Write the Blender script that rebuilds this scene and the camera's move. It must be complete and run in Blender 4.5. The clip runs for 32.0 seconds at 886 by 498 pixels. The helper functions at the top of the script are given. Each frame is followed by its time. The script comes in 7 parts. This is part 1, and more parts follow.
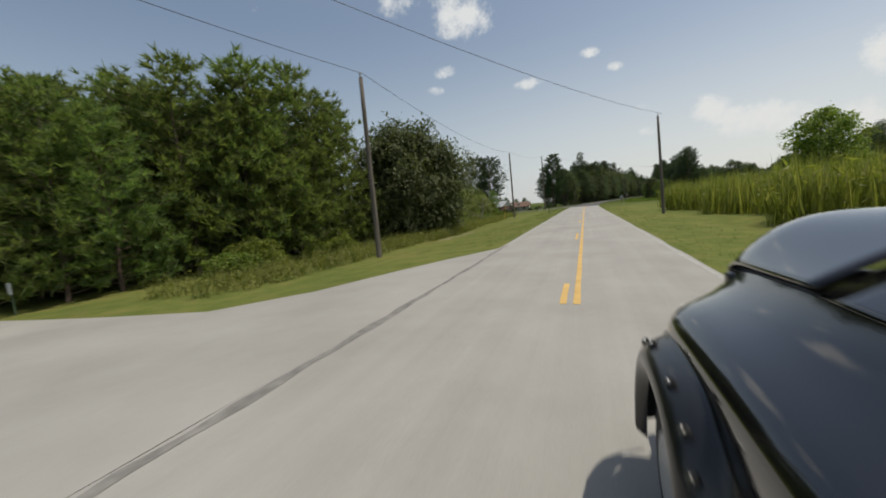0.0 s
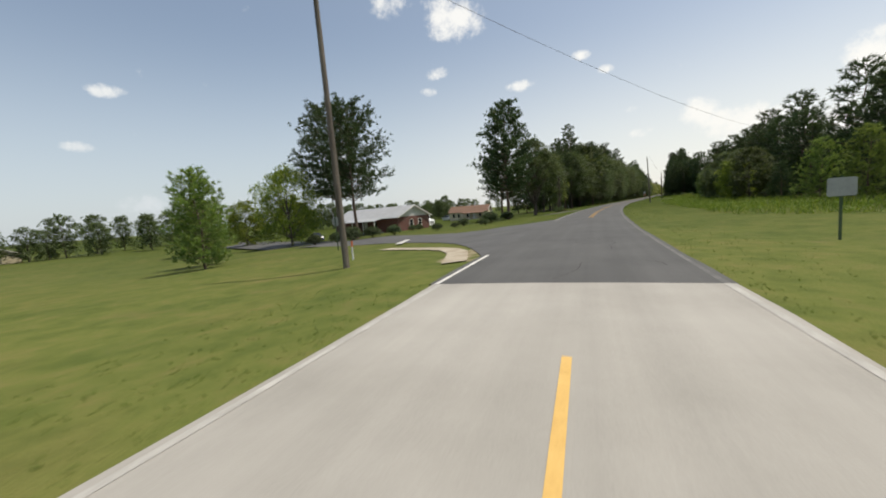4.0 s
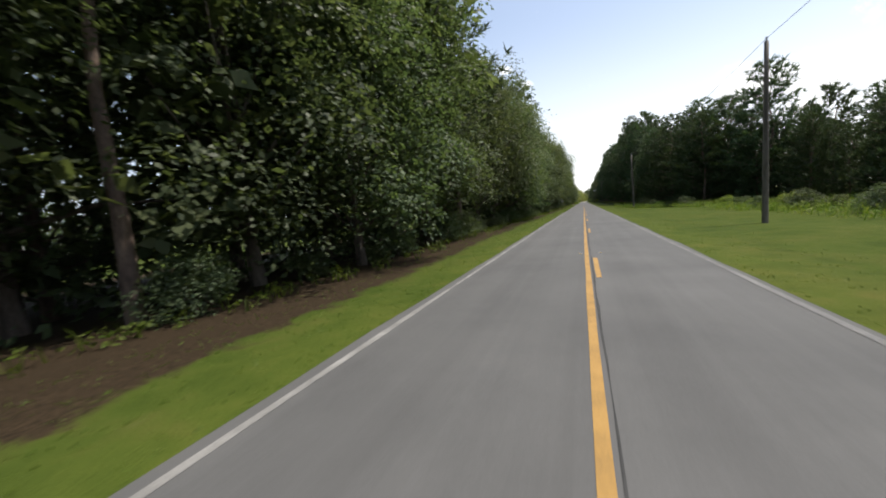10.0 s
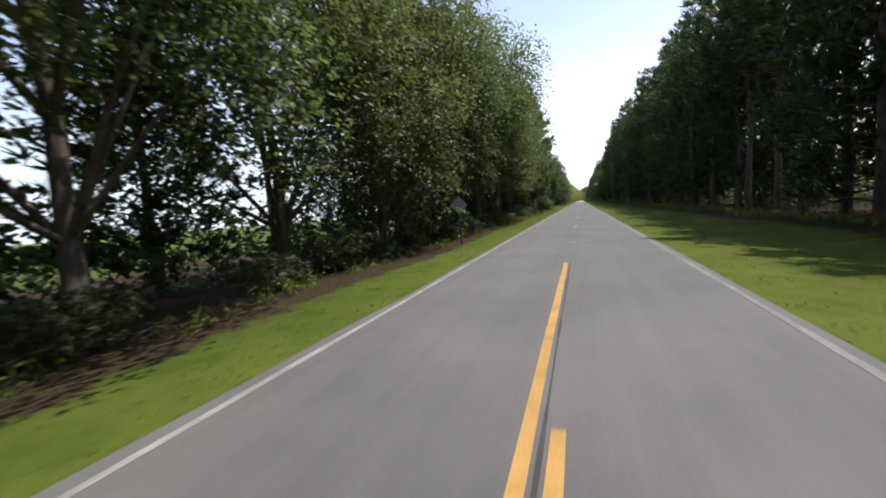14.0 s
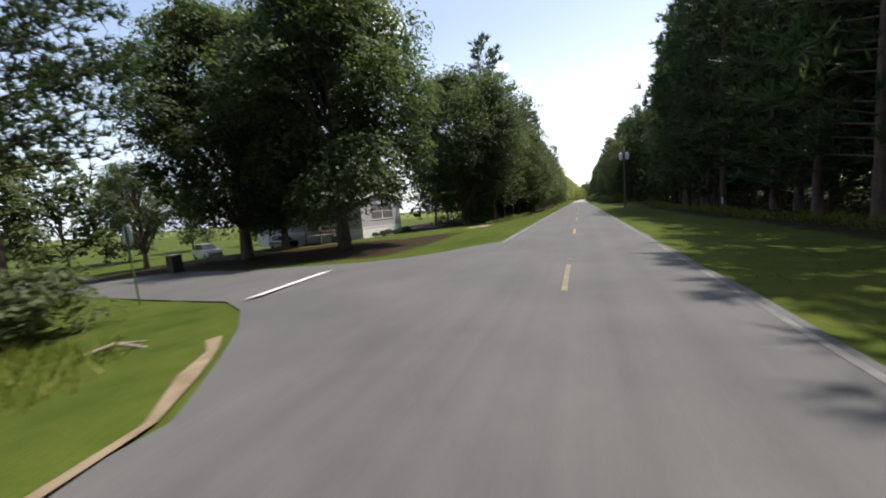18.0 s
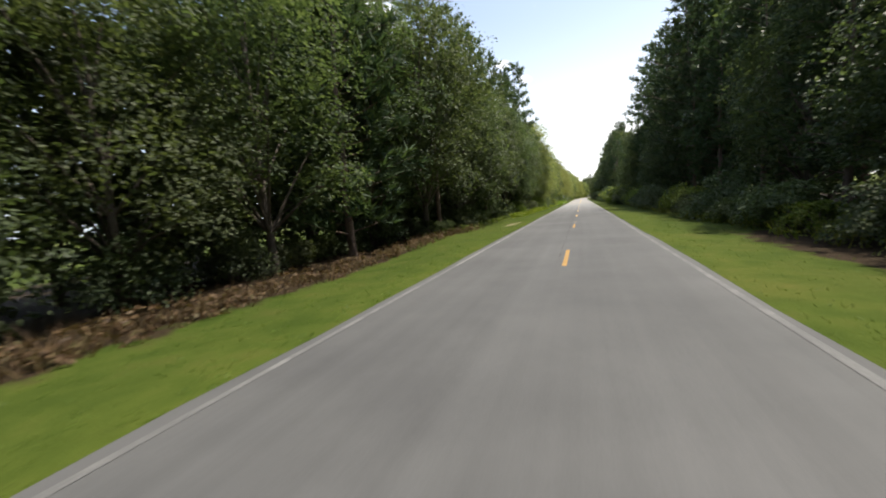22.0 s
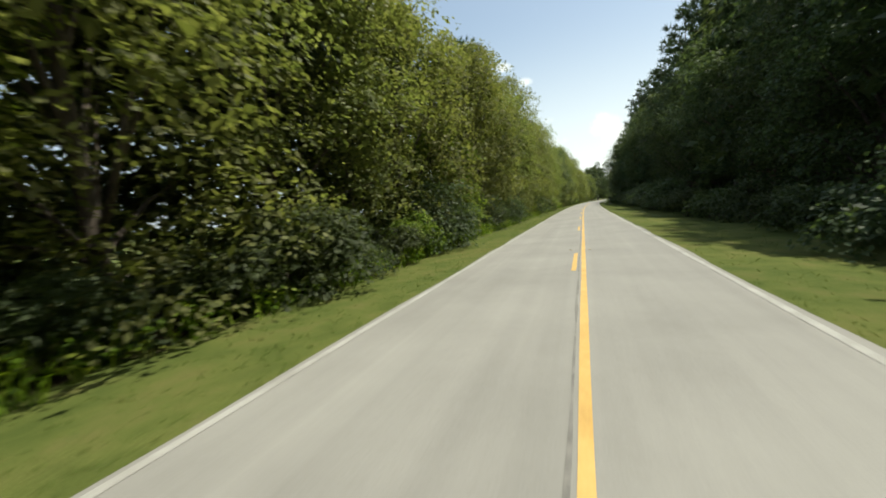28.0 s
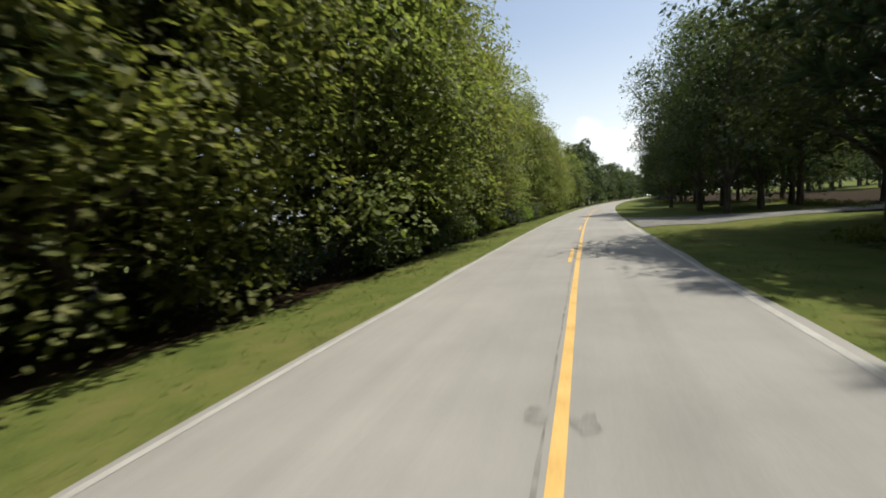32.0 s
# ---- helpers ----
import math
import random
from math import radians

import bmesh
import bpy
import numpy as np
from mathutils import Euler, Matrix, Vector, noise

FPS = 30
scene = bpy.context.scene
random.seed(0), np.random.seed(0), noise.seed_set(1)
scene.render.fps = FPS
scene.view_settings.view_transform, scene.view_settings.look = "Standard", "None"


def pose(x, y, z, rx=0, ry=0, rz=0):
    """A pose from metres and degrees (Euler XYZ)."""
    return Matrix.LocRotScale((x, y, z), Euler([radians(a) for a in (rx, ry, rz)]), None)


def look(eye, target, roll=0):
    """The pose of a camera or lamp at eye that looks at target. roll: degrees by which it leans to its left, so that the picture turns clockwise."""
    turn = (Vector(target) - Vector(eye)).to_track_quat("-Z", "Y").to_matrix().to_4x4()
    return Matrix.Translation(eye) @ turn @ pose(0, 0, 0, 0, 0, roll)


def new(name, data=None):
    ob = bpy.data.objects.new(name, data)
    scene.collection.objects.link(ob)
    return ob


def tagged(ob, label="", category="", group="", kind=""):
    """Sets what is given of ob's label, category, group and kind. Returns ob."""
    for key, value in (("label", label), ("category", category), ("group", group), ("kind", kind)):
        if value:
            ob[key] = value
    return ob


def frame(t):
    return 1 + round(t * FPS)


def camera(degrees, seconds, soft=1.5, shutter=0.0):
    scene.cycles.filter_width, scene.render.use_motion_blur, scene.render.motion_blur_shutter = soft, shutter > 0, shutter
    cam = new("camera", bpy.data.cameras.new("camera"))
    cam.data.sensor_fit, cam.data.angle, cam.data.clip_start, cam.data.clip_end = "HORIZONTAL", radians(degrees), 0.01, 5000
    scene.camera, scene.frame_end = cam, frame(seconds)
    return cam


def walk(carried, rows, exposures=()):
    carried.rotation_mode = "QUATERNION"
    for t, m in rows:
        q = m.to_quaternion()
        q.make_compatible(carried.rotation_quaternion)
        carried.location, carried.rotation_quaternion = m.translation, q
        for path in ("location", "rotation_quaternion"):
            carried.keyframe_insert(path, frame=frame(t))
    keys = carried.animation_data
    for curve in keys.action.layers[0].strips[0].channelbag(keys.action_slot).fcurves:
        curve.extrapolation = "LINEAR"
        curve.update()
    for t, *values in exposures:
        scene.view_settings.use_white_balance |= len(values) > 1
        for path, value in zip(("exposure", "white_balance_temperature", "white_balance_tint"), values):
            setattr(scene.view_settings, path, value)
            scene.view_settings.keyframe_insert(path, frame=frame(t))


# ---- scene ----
PATH = [  # seconds, x, y, z, then turns about x, y, z in degrees
    (0.0, 0.30, 0.00, 1.76, 84.00, 4.50, 20.78),
    (0.5, 0.28, 10.45, 1.76, 83.98, 4.50, 20.59),
    (1.0, 0.27, 20.91, 1.76, 83.97, 4.50, 20.40),
    (1.5, 0.32, 31.38, 1.76, 83.97, 4.50, 20.40),
    (2.0, 0.36, 41.85, 1.76, 83.97, 4.50, 20.40),
    (2.5, 0.35, 52.33, 1.76, 84.00, 4.50, 20.38),
    (3.0, 0.35, 62.81, 1.76, 84.03, 4.50, 20.37),
    (3.5, 0.35, 73.30, 1.76, 84.07, 4.50, 20.23),
    (4.0, 0.42, 83.80, 1.76, 84.10, 4.50, 19.67),
    (4.5, 0.62, 94.30, 1.76, 84.13, 4.50, 18.84),
    (5.0, 0.98, 104.82, 1.76, 84.22, 4.50, 17.91),
    (5.5, 1.52, 115.35, 1.76, 84.26, 4.50, 16.74),
    (6.0, 2.30, 125.89, 1.76, 84.30, 4.50, 15.52),
    (6.5, 3.19, 136.44, 1.76, 84.30, 4.50, 14.49),
    (7.0, 4.28, 147.11, 1.76, 84.30, 4.50, 13.51),
    (7.5, 5.59, 157.93, 1.76, 84.26, 4.50, 12.44),
    (8.0, 7.12, 168.91, 1.76, 84.22, 4.50, 11.42),
    (8.5, 8.88, 180.03, 1.76, 84.26, 4.50, 10.59),
    (9.0, 10.81, 191.27, 1.76, 84.30, 4.50, 9.93),
    (9.5, 12.95, 202.56, 1.76, 84.28, 4.50, 9.47),
    (10.0, 15.17, 213.93, 1.76, 84.26, 4.50, 9.14),
    (10.5, 17.53, 225.37, 1.76, 84.23, 4.50, 8.93),
    (11.0, 19.93, 236.90, 1.76, 84.21, 4.50, 8.79),
    (11.5, 22.46, 248.50, 1.76, 84.19, 4.50, 8.74),
    (12.0, 25.01, 260.18, 1.76, 84.16, 4.50, 8.72),
    (12.5, 27.45, 271.99, 1.76, 84.14, 4.50, 8.70),
    (13.0, 29.91, 283.90, 1.76, 84.12, 4.50, 8.68),
    (13.5, 32.31, 295.92, 1.76, 84.09, 4.50, 8.68),
    (14.0, 34.78, 308.05, 1.76, 84.07, 4.50, 8.68),
    (14.5, 37.27, 320.29, 1.76, 84.04, 4.50, 8.67),
    (15.0, 39.80, 332.64, 1.76, 84.01, 4.50, 8.67),
    (15.5, 42.33, 345.11, 1.76, 83.99, 4.50, 8.67),
    (16.0, 44.90, 357.69, 1.76, 83.96, 4.50, 8.67),
    (16.5, 47.47, 370.38, 1.76, 83.94, 4.50, 8.67),
    (17.0, 50.04, 383.15, 1.76, 83.91, 4.50, 8.67),
    (17.5, 52.68, 396.00, 1.76, 83.89, 4.50, 8.67),
    (18.0, 55.33, 408.94, 1.76, 83.86, 4.50, 8.67),
    (18.5, 57.98, 421.96, 1.76, 83.82, 4.50, 8.66),
    (19.0, 60.67, 435.07, 1.76, 83.77, 4.50, 8.66),
    (19.5, 63.38, 448.27, 1.76, 83.73, 4.50, 8.69),
    (20.0, 66.11, 461.55, 1.76, 83.69, 4.50, 8.72),
    (20.5, 68.88, 474.83, 1.76, 83.65, 4.50, 8.74),
    (21.0, 71.62, 488.06, 1.76, 83.61, 4.50, 8.77),
    (21.5, 74.26, 501.25, 1.76, 83.57, 4.50, 8.80),
    (22.0, 76.90, 514.38, 1.76, 83.53, 4.50, 8.82),
    (22.5, 79.53, 527.45, 1.76, 83.49, 4.50, 8.85),
    (23.0, 82.14, 540.46, 1.76, 83.45, 4.50, 8.88),
    (23.5, 84.77, 553.40, 1.76, 83.50, 4.50, 8.93),
    (24.0, 87.39, 566.29, 1.76, 83.55, 4.50, 8.98),
    (24.5, 89.95, 579.12, 1.76, 83.59, 4.50, 9.03),
    (25.0, 92.50, 591.90, 1.76, 83.64, 4.50, 9.09),
    (25.5, 95.07, 604.68, 1.76, 83.69, 4.50, 9.14),
    (26.0, 97.65, 617.52, 1.76, 83.74, 4.50, 9.19),
    (26.5, 100.24, 630.41, 1.76, 83.77, 4.50, 9.14),
    (27.0, 102.85, 643.37, 1.76, 83.81, 4.50, 9.09),
    (27.5, 105.50, 656.39, 1.76, 83.85, 4.50, 9.05),
    (28.0, 108.13, 669.47, 1.76, 83.89, 4.50, 9.00),
    (28.5, 110.79, 682.61, 1.76, 83.93, 4.50, 8.95),
    (29.0, 113.51, 695.81, 1.76, 83.97, 4.50, 8.90),
    (29.5, 116.32, 709.00, 1.76, 84.01, 4.50, 8.77),
    (30.0, 119.13, 722.23, 1.76, 84.05, 4.50, 8.48),
    (30.5, 122.06, 735.42, 1.76, 84.07, 4.50, 8.10),
    (31.0, 125.00, 748.63, 1.76, 84.10, 4.50, 7.69),
    (31.5, 127.99, 761.82, 1.76, 84.12, 4.50, 7.21),
    (32.0, 131.09, 775.01, 1.76, 84.14, 4.50, 6.66),
]

FOV = 100.0
cam = camera(FOV, 32.0, soft=1.85, shutter=0.1)
EXPOSURES = [(0, 0.05, 6900, 8), (2.5, 0.13, 7200, 8), (4.5, 0.48, 7150, 9), (6, 0.48, 6900, 8), (7, 0.66, 6900, 9), (9, 0.88, 6850, 10), (12, 1.18, 6700, 12), (16, 1.36, 6600, 14), (19, 1.22, 6850, 11), (23, 1.28, 6950, 8), (24, 1.15, 7050, 4), (25, 0.92, 7150, 0),
             (26.2, 0.7, 7100, 0), (29, 0.8, 6900, 1), (32, 0.7, 6800, 7)]
walk(cam, [(t, pose(*p)) for t, *p in PATH], EXPOSURES)

# ---- sky and sun ----
SUN_UP, SUN_RIGHT = 66.0, 66.0  # degrees over the horizon, degrees to the right of the road's first heading
world = bpy.data.worlds.new("summer_sky")
scene.world = world
world.use_nodes = True
wn, wl = world.node_tree.nodes, world.node_tree.links
sky = wn.new("ShaderNodeTexSky")
sky.sky_type, sky.sun_disc = 'NISHITA', False
sky.sun_elevation, sky.sun_rotation = radians(SUN_UP), radians(SUN_RIGHT)
sky.air_density, sky.dust_density, sky.ozone_density = 1.0, 1.2, 0.8
wcoord = wn.new("ShaderNodeTexCoord")


def wnode(kind, **kw):
    n = wn.new(kind)
    for i, v in kw.items():
        n.inputs[int(i[1:])].default_value = v
    return n


def sky_dir(right, up):
    r, e = radians(right), radians(up)
    return Vector((math.sin(r) * math.cos(e), math.cos(r) * math.cos(e), math.sin(e)))


# fair-weather clouds: soft heaps about given directions (right of north, up, half width, half height, weight), broken up by noise
CLOUDS = [(-15.7, 26.0, 4.6, 3.2, 1.1), (-6.6, 16.6, 2.6, 0.9, 1.0), (-19.0, 19.4, 2.0, 0.9, 0.8), (-20.5, 17.0, 1.8, 0.7, 0.7), (4.5, 16.7, 1.1, 0.7, 1.0), (14.5, 9.6, 2.4, 2.0, 1.0),
          (19.0, 7.4, 5.5, 2.6, 1.05), (27.5, 5.5, 6.0, 2.4, 0.95), (8.0, 8.2, 3.2, 0.8, 0.75), (7.4, 11.2, 1.8, 0.6, 0.7), (30.5, 11.5, 5.0, 2.6, 1.1), (37.0, 10.0, 6.0, 4.0, 1.0), (-60, 16, 2.0, 0.8, 0.9),
          (-63, 10, 1.6, 0.7, 0.9), (-58.3, 3.4, 2.6, 1.6, 1.0), (-34.2, 8.9, 2.8, 1.2, 1.05), (-25.5, 28.0, 3.5, 2.0, 1.0), (1.6, 19.0, 1.5, 0.7, 0.9), (48, 17, 10, 6, 0.9), (70, 25, 14, 8, 0.9), (110, 20, 16, 7, 0.9), (-110, 18, 14, 6, 0.8), (-150, 25, 16, 8, 0.85), (165, 16, 14, 6, 0.85)]
cloud_noise = wnode("ShaderNodeTexNoise", i2=17.0, i3=9.0, i4=0.68)
wl.new(wcoord.outputs["Generated"], cloud_noise.inputs["Vector"])
total = None
for right, up, wide, high, weight in CLOUDS:
    d = sky_dir(right, up)
    side = sky_dir(right + 90, 0)
    over = d.cross(side) * -1
    terms = []
    for axis, half in ((side, wide), (over, high)):
        dot = wn.new("ShaderNodeVectorMath")
        dot.operation = 'DOT_PRODUCT'
        dot.inputs[1].default_value = axis / math.sin(radians(half))
        wl.new(wcoord.outputs["Generated"], dot.inputs[0])
        sq = wn.new("ShaderNodeMath")
        sq.operation = 'MULTIPLY'
        wl.new(dot.outputs["Value"], sq.inputs[0])
        wl.new(dot.outputs["Value"], sq.inputs[1])
        terms.append(sq)
    both = wn.new("ShaderNodeMath")
    wl.new(terms[0].outputs[0], both.inputs[0])
    wl.new(terms[1].outputs[0], both.inputs[1])
    heap = wn.new("ShaderNodeMapRange")
    heap.inputs[1].default_value, heap.inputs[2].default_value = 1.5, 0.0
    heap.inputs[3].default_value, heap.inputs[4].default_value = 0.0, weight
    wl.new(both.outputs[0], heap.inputs[0])
    front = wn.new("ShaderNodeVectorMath")
    front.operation = 'DOT_PRODUCT'
    front.inputs[1].default_value = d
    wl.new(wcoord.outputs["Generated"], front.inputs[0])
    ahead = wn.new("ShaderNodeMath")
    ahead.operation = 'GREATER_THAN'
    ahead.inputs[1].default_value = 0.3
    wl.new(front.outputs["Value"], ahead.inputs[0])
    only = wn.new("ShaderNodeMath")
    only.operation = 'MULTIPLY'
    wl.new(heap.outputs[0], only.inputs[0])
    wl.new(ahead.outputs[0], only.inputs[1])
    if total is None:
        total = only
    else:
        m = wn.new("ShaderNodeMath")
        m.operation = 'MAXIMUM'
        wl.new(total.outputs[0], m.inputs[0])
        wl.new(only.outputs[0], m.inputs[1])
        total = m
broken = wn.new("ShaderNodeMath")
broken.operation = 'MULTIPLY_ADD'
broken.inputs[1].default_value = 2.6
broken.inputs[2].default_value = -1.65
wl.new(cloud_noise.outputs["Fac"], broken.inputs[0])
cover = wn.new("ShaderNodeMath")
wl.new(total.outputs[0], cover.inputs[0])
wl.new(broken.outputs[0], cover.inputs[1])
veil = wn.new("ShaderNodeMapRange")
veil.interpolation_type = 'SMOOTHSTEP'
veil.inputs[1].default_value, veil.inputs[2].default_value = 0.05, 0.85
veil.inputs[3].default_value, veil.inputs[4].default_value = 0.0, 0.9
wl.new(cover.outputs[0], veil.inputs[0])
mix = wn.new("ShaderNodeMix")
mix.data_type = 'RGBA'
wl.new(veil.outputs[0], mix.inputs[0])
wl.new(sky.outputs[0], mix.inputs[6])
mix.inputs[7].default_value = (7.6, 7.8, 8.1, 1)
# pale summer haze towards the horizon
height = wn.new("ShaderNodeSeparateXYZ")
wl.new(wcoord.outputs["Generated"], height.inputs[0])
low_haze = wn.new("ShaderNodeMapRange")
low_haze.interpolation_type = 'SMOOTHSTEP'
low_haze.inputs[1].default_value, low_haze.inputs[2].default_value = 0.45, 0.0
low_haze.inputs[3].default_value, low_haze.inputs[4].default_value = 0.15, 0.8
wl.new(height.outputs[2], low_haze.inputs[0])
sunward = wn.new("ShaderNodeVectorMath")
sunward.operation = 'DOT_PRODUCT'
sunward.inputs[1].default_value = sky_dir(SUN_RIGHT, 0)
wl.new(wcoord.outputs["Generated"], sunward.inputs[0])
glare = wn.new("ShaderNodeMapRange")
glare.interpolation_type = 'SMOOTHSTEP'
glare.inputs[1].default_value, glare.inputs[2].default_value = -0.45, 0.85
wl.new(sunward.outputs["Value"], glare.inputs[0])
haze_colour = wn.new("ShaderNodeMix")
haze_colour.data_type = 'RGBA'
haze_colour.inputs[6].default_value, haze_colour.inputs[7].default_value = (4.3, 5.0, 5.9, 1), (7.0, 7.2, 7.4, 1)
wl.new(glare.outputs[0], haze_colour.inputs[0])
hazy = wn.new("ShaderNodeMix")
hazy.data_type = 'RGBA'
wl.new(low_haze.outputs[0], hazy.inputs[0])
wl.new(mix.outputs[2], hazy.inputs[6])
wl.new(haze_colour.outputs[2], hazy.inputs[7])
wl.new(hazy.outputs[2], wn["Background"].inputs[0])
wn["Background"].inputs[1].default_value = 0.1

sun = new("sun", bpy.data.lights.new("sun", 'SUN'))
sun.data.energy, sun.data.angle, sun.data.color = 3.0, radians(0.55), (1.0, 0.955, 0.88)
sun.matrix_world = look(sky_dir(SUN_RIGHT, SUN_UP) * 300, (0, 0, 0))


# ---- materials ----
def material(name, rough=0.8, metal=0.0):
    m = bpy.data.materials.new(name)
    m.use_nodes = True
    b = m.node_tree.nodes["Principled BSDF"]
    b.inputs["Roughness"].default_value, b.inputs["Metallic"].default_value = rough, metal
    return m, m.node_tree.nodes, m.node_tree.links, b


def spotted(name, colours, scales=(3.0, 40.0), rough=0.8, bump=0.2, metal=0.0, stretch=(1, 1, 1), gap=0.02, per_object=0.0, coat=0.0, world_space=False, lanes=0.0):
    """A surface of two mottled scales: two or three colours, and a fine relief."""
    m, n, l, b = material(name, rough, metal)
    coord = n.new("ShaderNodeTexCoord")
    mapping = n.new("ShaderNodeMapping")
    mapping.inputs["Scale"].default_value = stretch
    if world_space:
        geo = n.new("ShaderNodeNewGeometry")
        l.new(geo.outputs["Position"], mapping.inputs[0])
    else:
        l.new(coord.outputs["Object"], mapping.inputs[0])
    coarse, fine = n.new("ShaderNodeTexNoise"), n.new("ShaderNodeTexNoise")
    for t, s in ((coarse, scales[0]), (fine, scales[1])):
        t.inputs["Scale"].default_value, t.inputs["Detail"].default_value, t.inputs["Roughness"].default_value = s, 5.0, 0.6
        l.new(mapping.outputs[0], t.inputs["Vector"])
    both = n.new("ShaderNodeMath")
    both.operation = 'MULTIPLY_ADD'
    both.inputs[1].default_value = 0.6
    l.new(coarse.outputs["Fac"], both.inputs[0])
    half = n.new("ShaderNodeMath")
    half.operation = 'MULTIPLY'
    half.inputs[1].default_value = 0.4
    l.new(fine.outputs["Fac"], half.inputs[0])
    l.new(half.outputs[0], both.inputs[2])
    ramp = n.new("ShaderNodeValToRGB")
    stops = ramp.color_ramp.elements
    spread = np.linspace(0.36, 0.64, len(colours))
    while len(stops) < len(colours):
        stops.new(0.5)
    for e, p, c in zip(stops, spread, colours):
        e.position, e.color = p, (*c, 1)
    l.new(both.outputs[0], ramp.inputs[0])
    out = ramp.outputs[0]
    if per_object:
        info = n.new("ShaderNodeObjectInfo")
        hue = n.new("ShaderNodeHueSaturation")
        rng = n.new("ShaderNodeMapRange")
        rng.inputs[3].default_value, rng.inputs[4].default_value = 1 - per_object, 1 + per_object
        l.new(info.outputs["Random"], rng.inputs[0])
        l.new(rng.outputs[0], hue.inputs["Value"])
        l.new(out, hue.inputs["Color"])
        out = hue.outputs[0]
    if lanes:
        # long streaks of wear along the wheel tracks
        track = n.new("ShaderNodeAttribute")
        track.attribute_name = "track"
        squash = n.new("ShaderNodeMapping")
        squash.inputs["Scale"].default_value = (2.1, 0.035, 1)
        l.new(track.outputs["Vector"], squash.inputs[0])
        streak = n.new("ShaderNodeTexNoise")
        streak.inputs["Scale"].default_value, streak.inputs["Detail"].default_value, streak.inputs["Roughness"].default_value = 1.0, 6.0, 0.62
        l.new(squash.outputs[0], streak.inputs["Vector"])
        wear = n.new("ShaderNodeMapRange")
        wear.inputs[1].default_value, wear.inputs[2].default_value = 0.3, 0.7
        wear.inputs[3].default_value, wear.inputs[4].default_value = 1 - lanes, 1 + lanes
        l.new(streak.outputs["Fac"], wear.inputs[0])
        worn = n.new("ShaderNodeHueSaturation")
        # asphalt colour multiplied brighter where the road comes out into sunlight
        sun_attr = n.new("ShaderNodeAttribute")
        sun_attr.attribute_name = "sun_blend"
        sun_gain = n.new("ShaderNodeMath")
        sun_gain.operation = 'MULTIPLY_ADD'
        sun_gain.inputs[1].default_value, sun_gain.inputs[2].default_value = 2.35, 1.0
        l.new(sun_attr.outputs["Fac"], sun_gain.inputs[0])
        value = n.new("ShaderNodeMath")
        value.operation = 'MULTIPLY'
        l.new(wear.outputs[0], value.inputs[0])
        l.new(sun_gain.outputs[0], value.inputs[1])
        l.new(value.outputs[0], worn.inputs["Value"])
        l.new(out, worn.inputs["Color"])
        out = worn.outputs[0]
    l.new(out, b.inputs["Base Color"])
    b.inputs["Coat Weight"].default_value = coat
    if bump:
        bp = n.new("ShaderNodeBump")
        bp.inputs["Strength"].default_value, bp.inputs["Distance"].default_value = bump, gap
        l.new(fine.outputs["Fac"], bp.inputs["Height"])
        l.new(bp.outputs[0], b.inputs["Normal"])
    return m


def leafy(name, colours, through_light=0.35, per_object=0.18, rough=0.55):
    """Leaves: colours vary from leaf to leaf and from plant to plant, and light comes through them."""
    m, n, l, b = material(name, rough)
    geo, info = n.new("ShaderNodeNewGeometry"), n.new("ShaderNodeObjectInfo")
    ramp = n.new("ShaderNodeValToRGB")
    stops = ramp.color_ramp.elements
    while len(stops) < len(colours):
        stops.new(0.5)
    for e, p, c in zip(stops, np.linspace(0, 1, len(colours)), colours):
        e.position, e.color = p, (*c, 1)
    l.new(geo.outputs["Random Per Island"], ramp.inputs[0])
    hue = n.new("ShaderNodeHueSaturation")
    rng, rng2 = n.new("ShaderNodeMapRange"), n.new("ShaderNodeMapRange")
    rng.inputs[3].default_value, rng.inputs[4].default_value = 1 - per_object, 1 + per_object
    rng2.inputs[3].default_value, rng2.inputs[4].default_value = 0.48, 0.515
    l.new(info.outputs["Random"], rng.inputs[0])
    l.new(info.outputs["Random"], rng2.inputs[0])
    l.new(rng.outputs[0], hue.inputs["Value"])
    l.new(rng2.outputs[0], hue.inputs["Hue"])
    l.new(ramp.outputs[0], hue.inputs["Color"])
    l.new(hue.outputs[0], b.inputs["Base Color"])
    b.inputs["Specular IOR Level"].default_value = 0.16
    lit = n.new("ShaderNodeBsdfTranslucent")
    warm = n.new("ShaderNodeMix")
    warm.data_type, warm.blend_type = 'RGBA', 'MULTIPLY'
    warm.inputs[0].default_value = 1.0
    warm.inputs[7].default_value = (1.4, 1.5, 0.75, 1)
    l.new(hue.outputs[0], warm.inputs[6])
    l.new(warm.outputs[2], lit.inputs[0])
    both = n.new("ShaderNodeMixShader")
    both.inputs[0].default_value = through_light
    l.new(b.outputs[0], both.inputs[1])
    l.new(lit.outputs[0], both.inputs[2])
    l.new(both.outputs[0], n["Material Output"].inputs["Surface"])
    return m


LEAF = leafy("oak_leaves", [(0.048, 0.065, 0.031), (0.066, 0.088, 0.042), (0.089, 0.113, 0.056), (0.126, 0.150, 0.079)], 0.4)
# olive leaves, lightened so that the colour itself carries the sunlight
LEAF_SUN_OLIVE = leafy("sunlit_oak_leaves", [(0.115, 0.137, 0.050), (0.155, 0.178, 0.066), (0.20, 0.218, 0.086), (0.27, 0.278, 0.125)], 0.48)
LEAF_CLUSTER = leafy("drooping_leaves", [(0.04, 0.06, 0.024), (0.075, 0.1, 0.04), (0.12, 0.145, 0.062), (0.18, 0.2, 0.1)], 0.3)
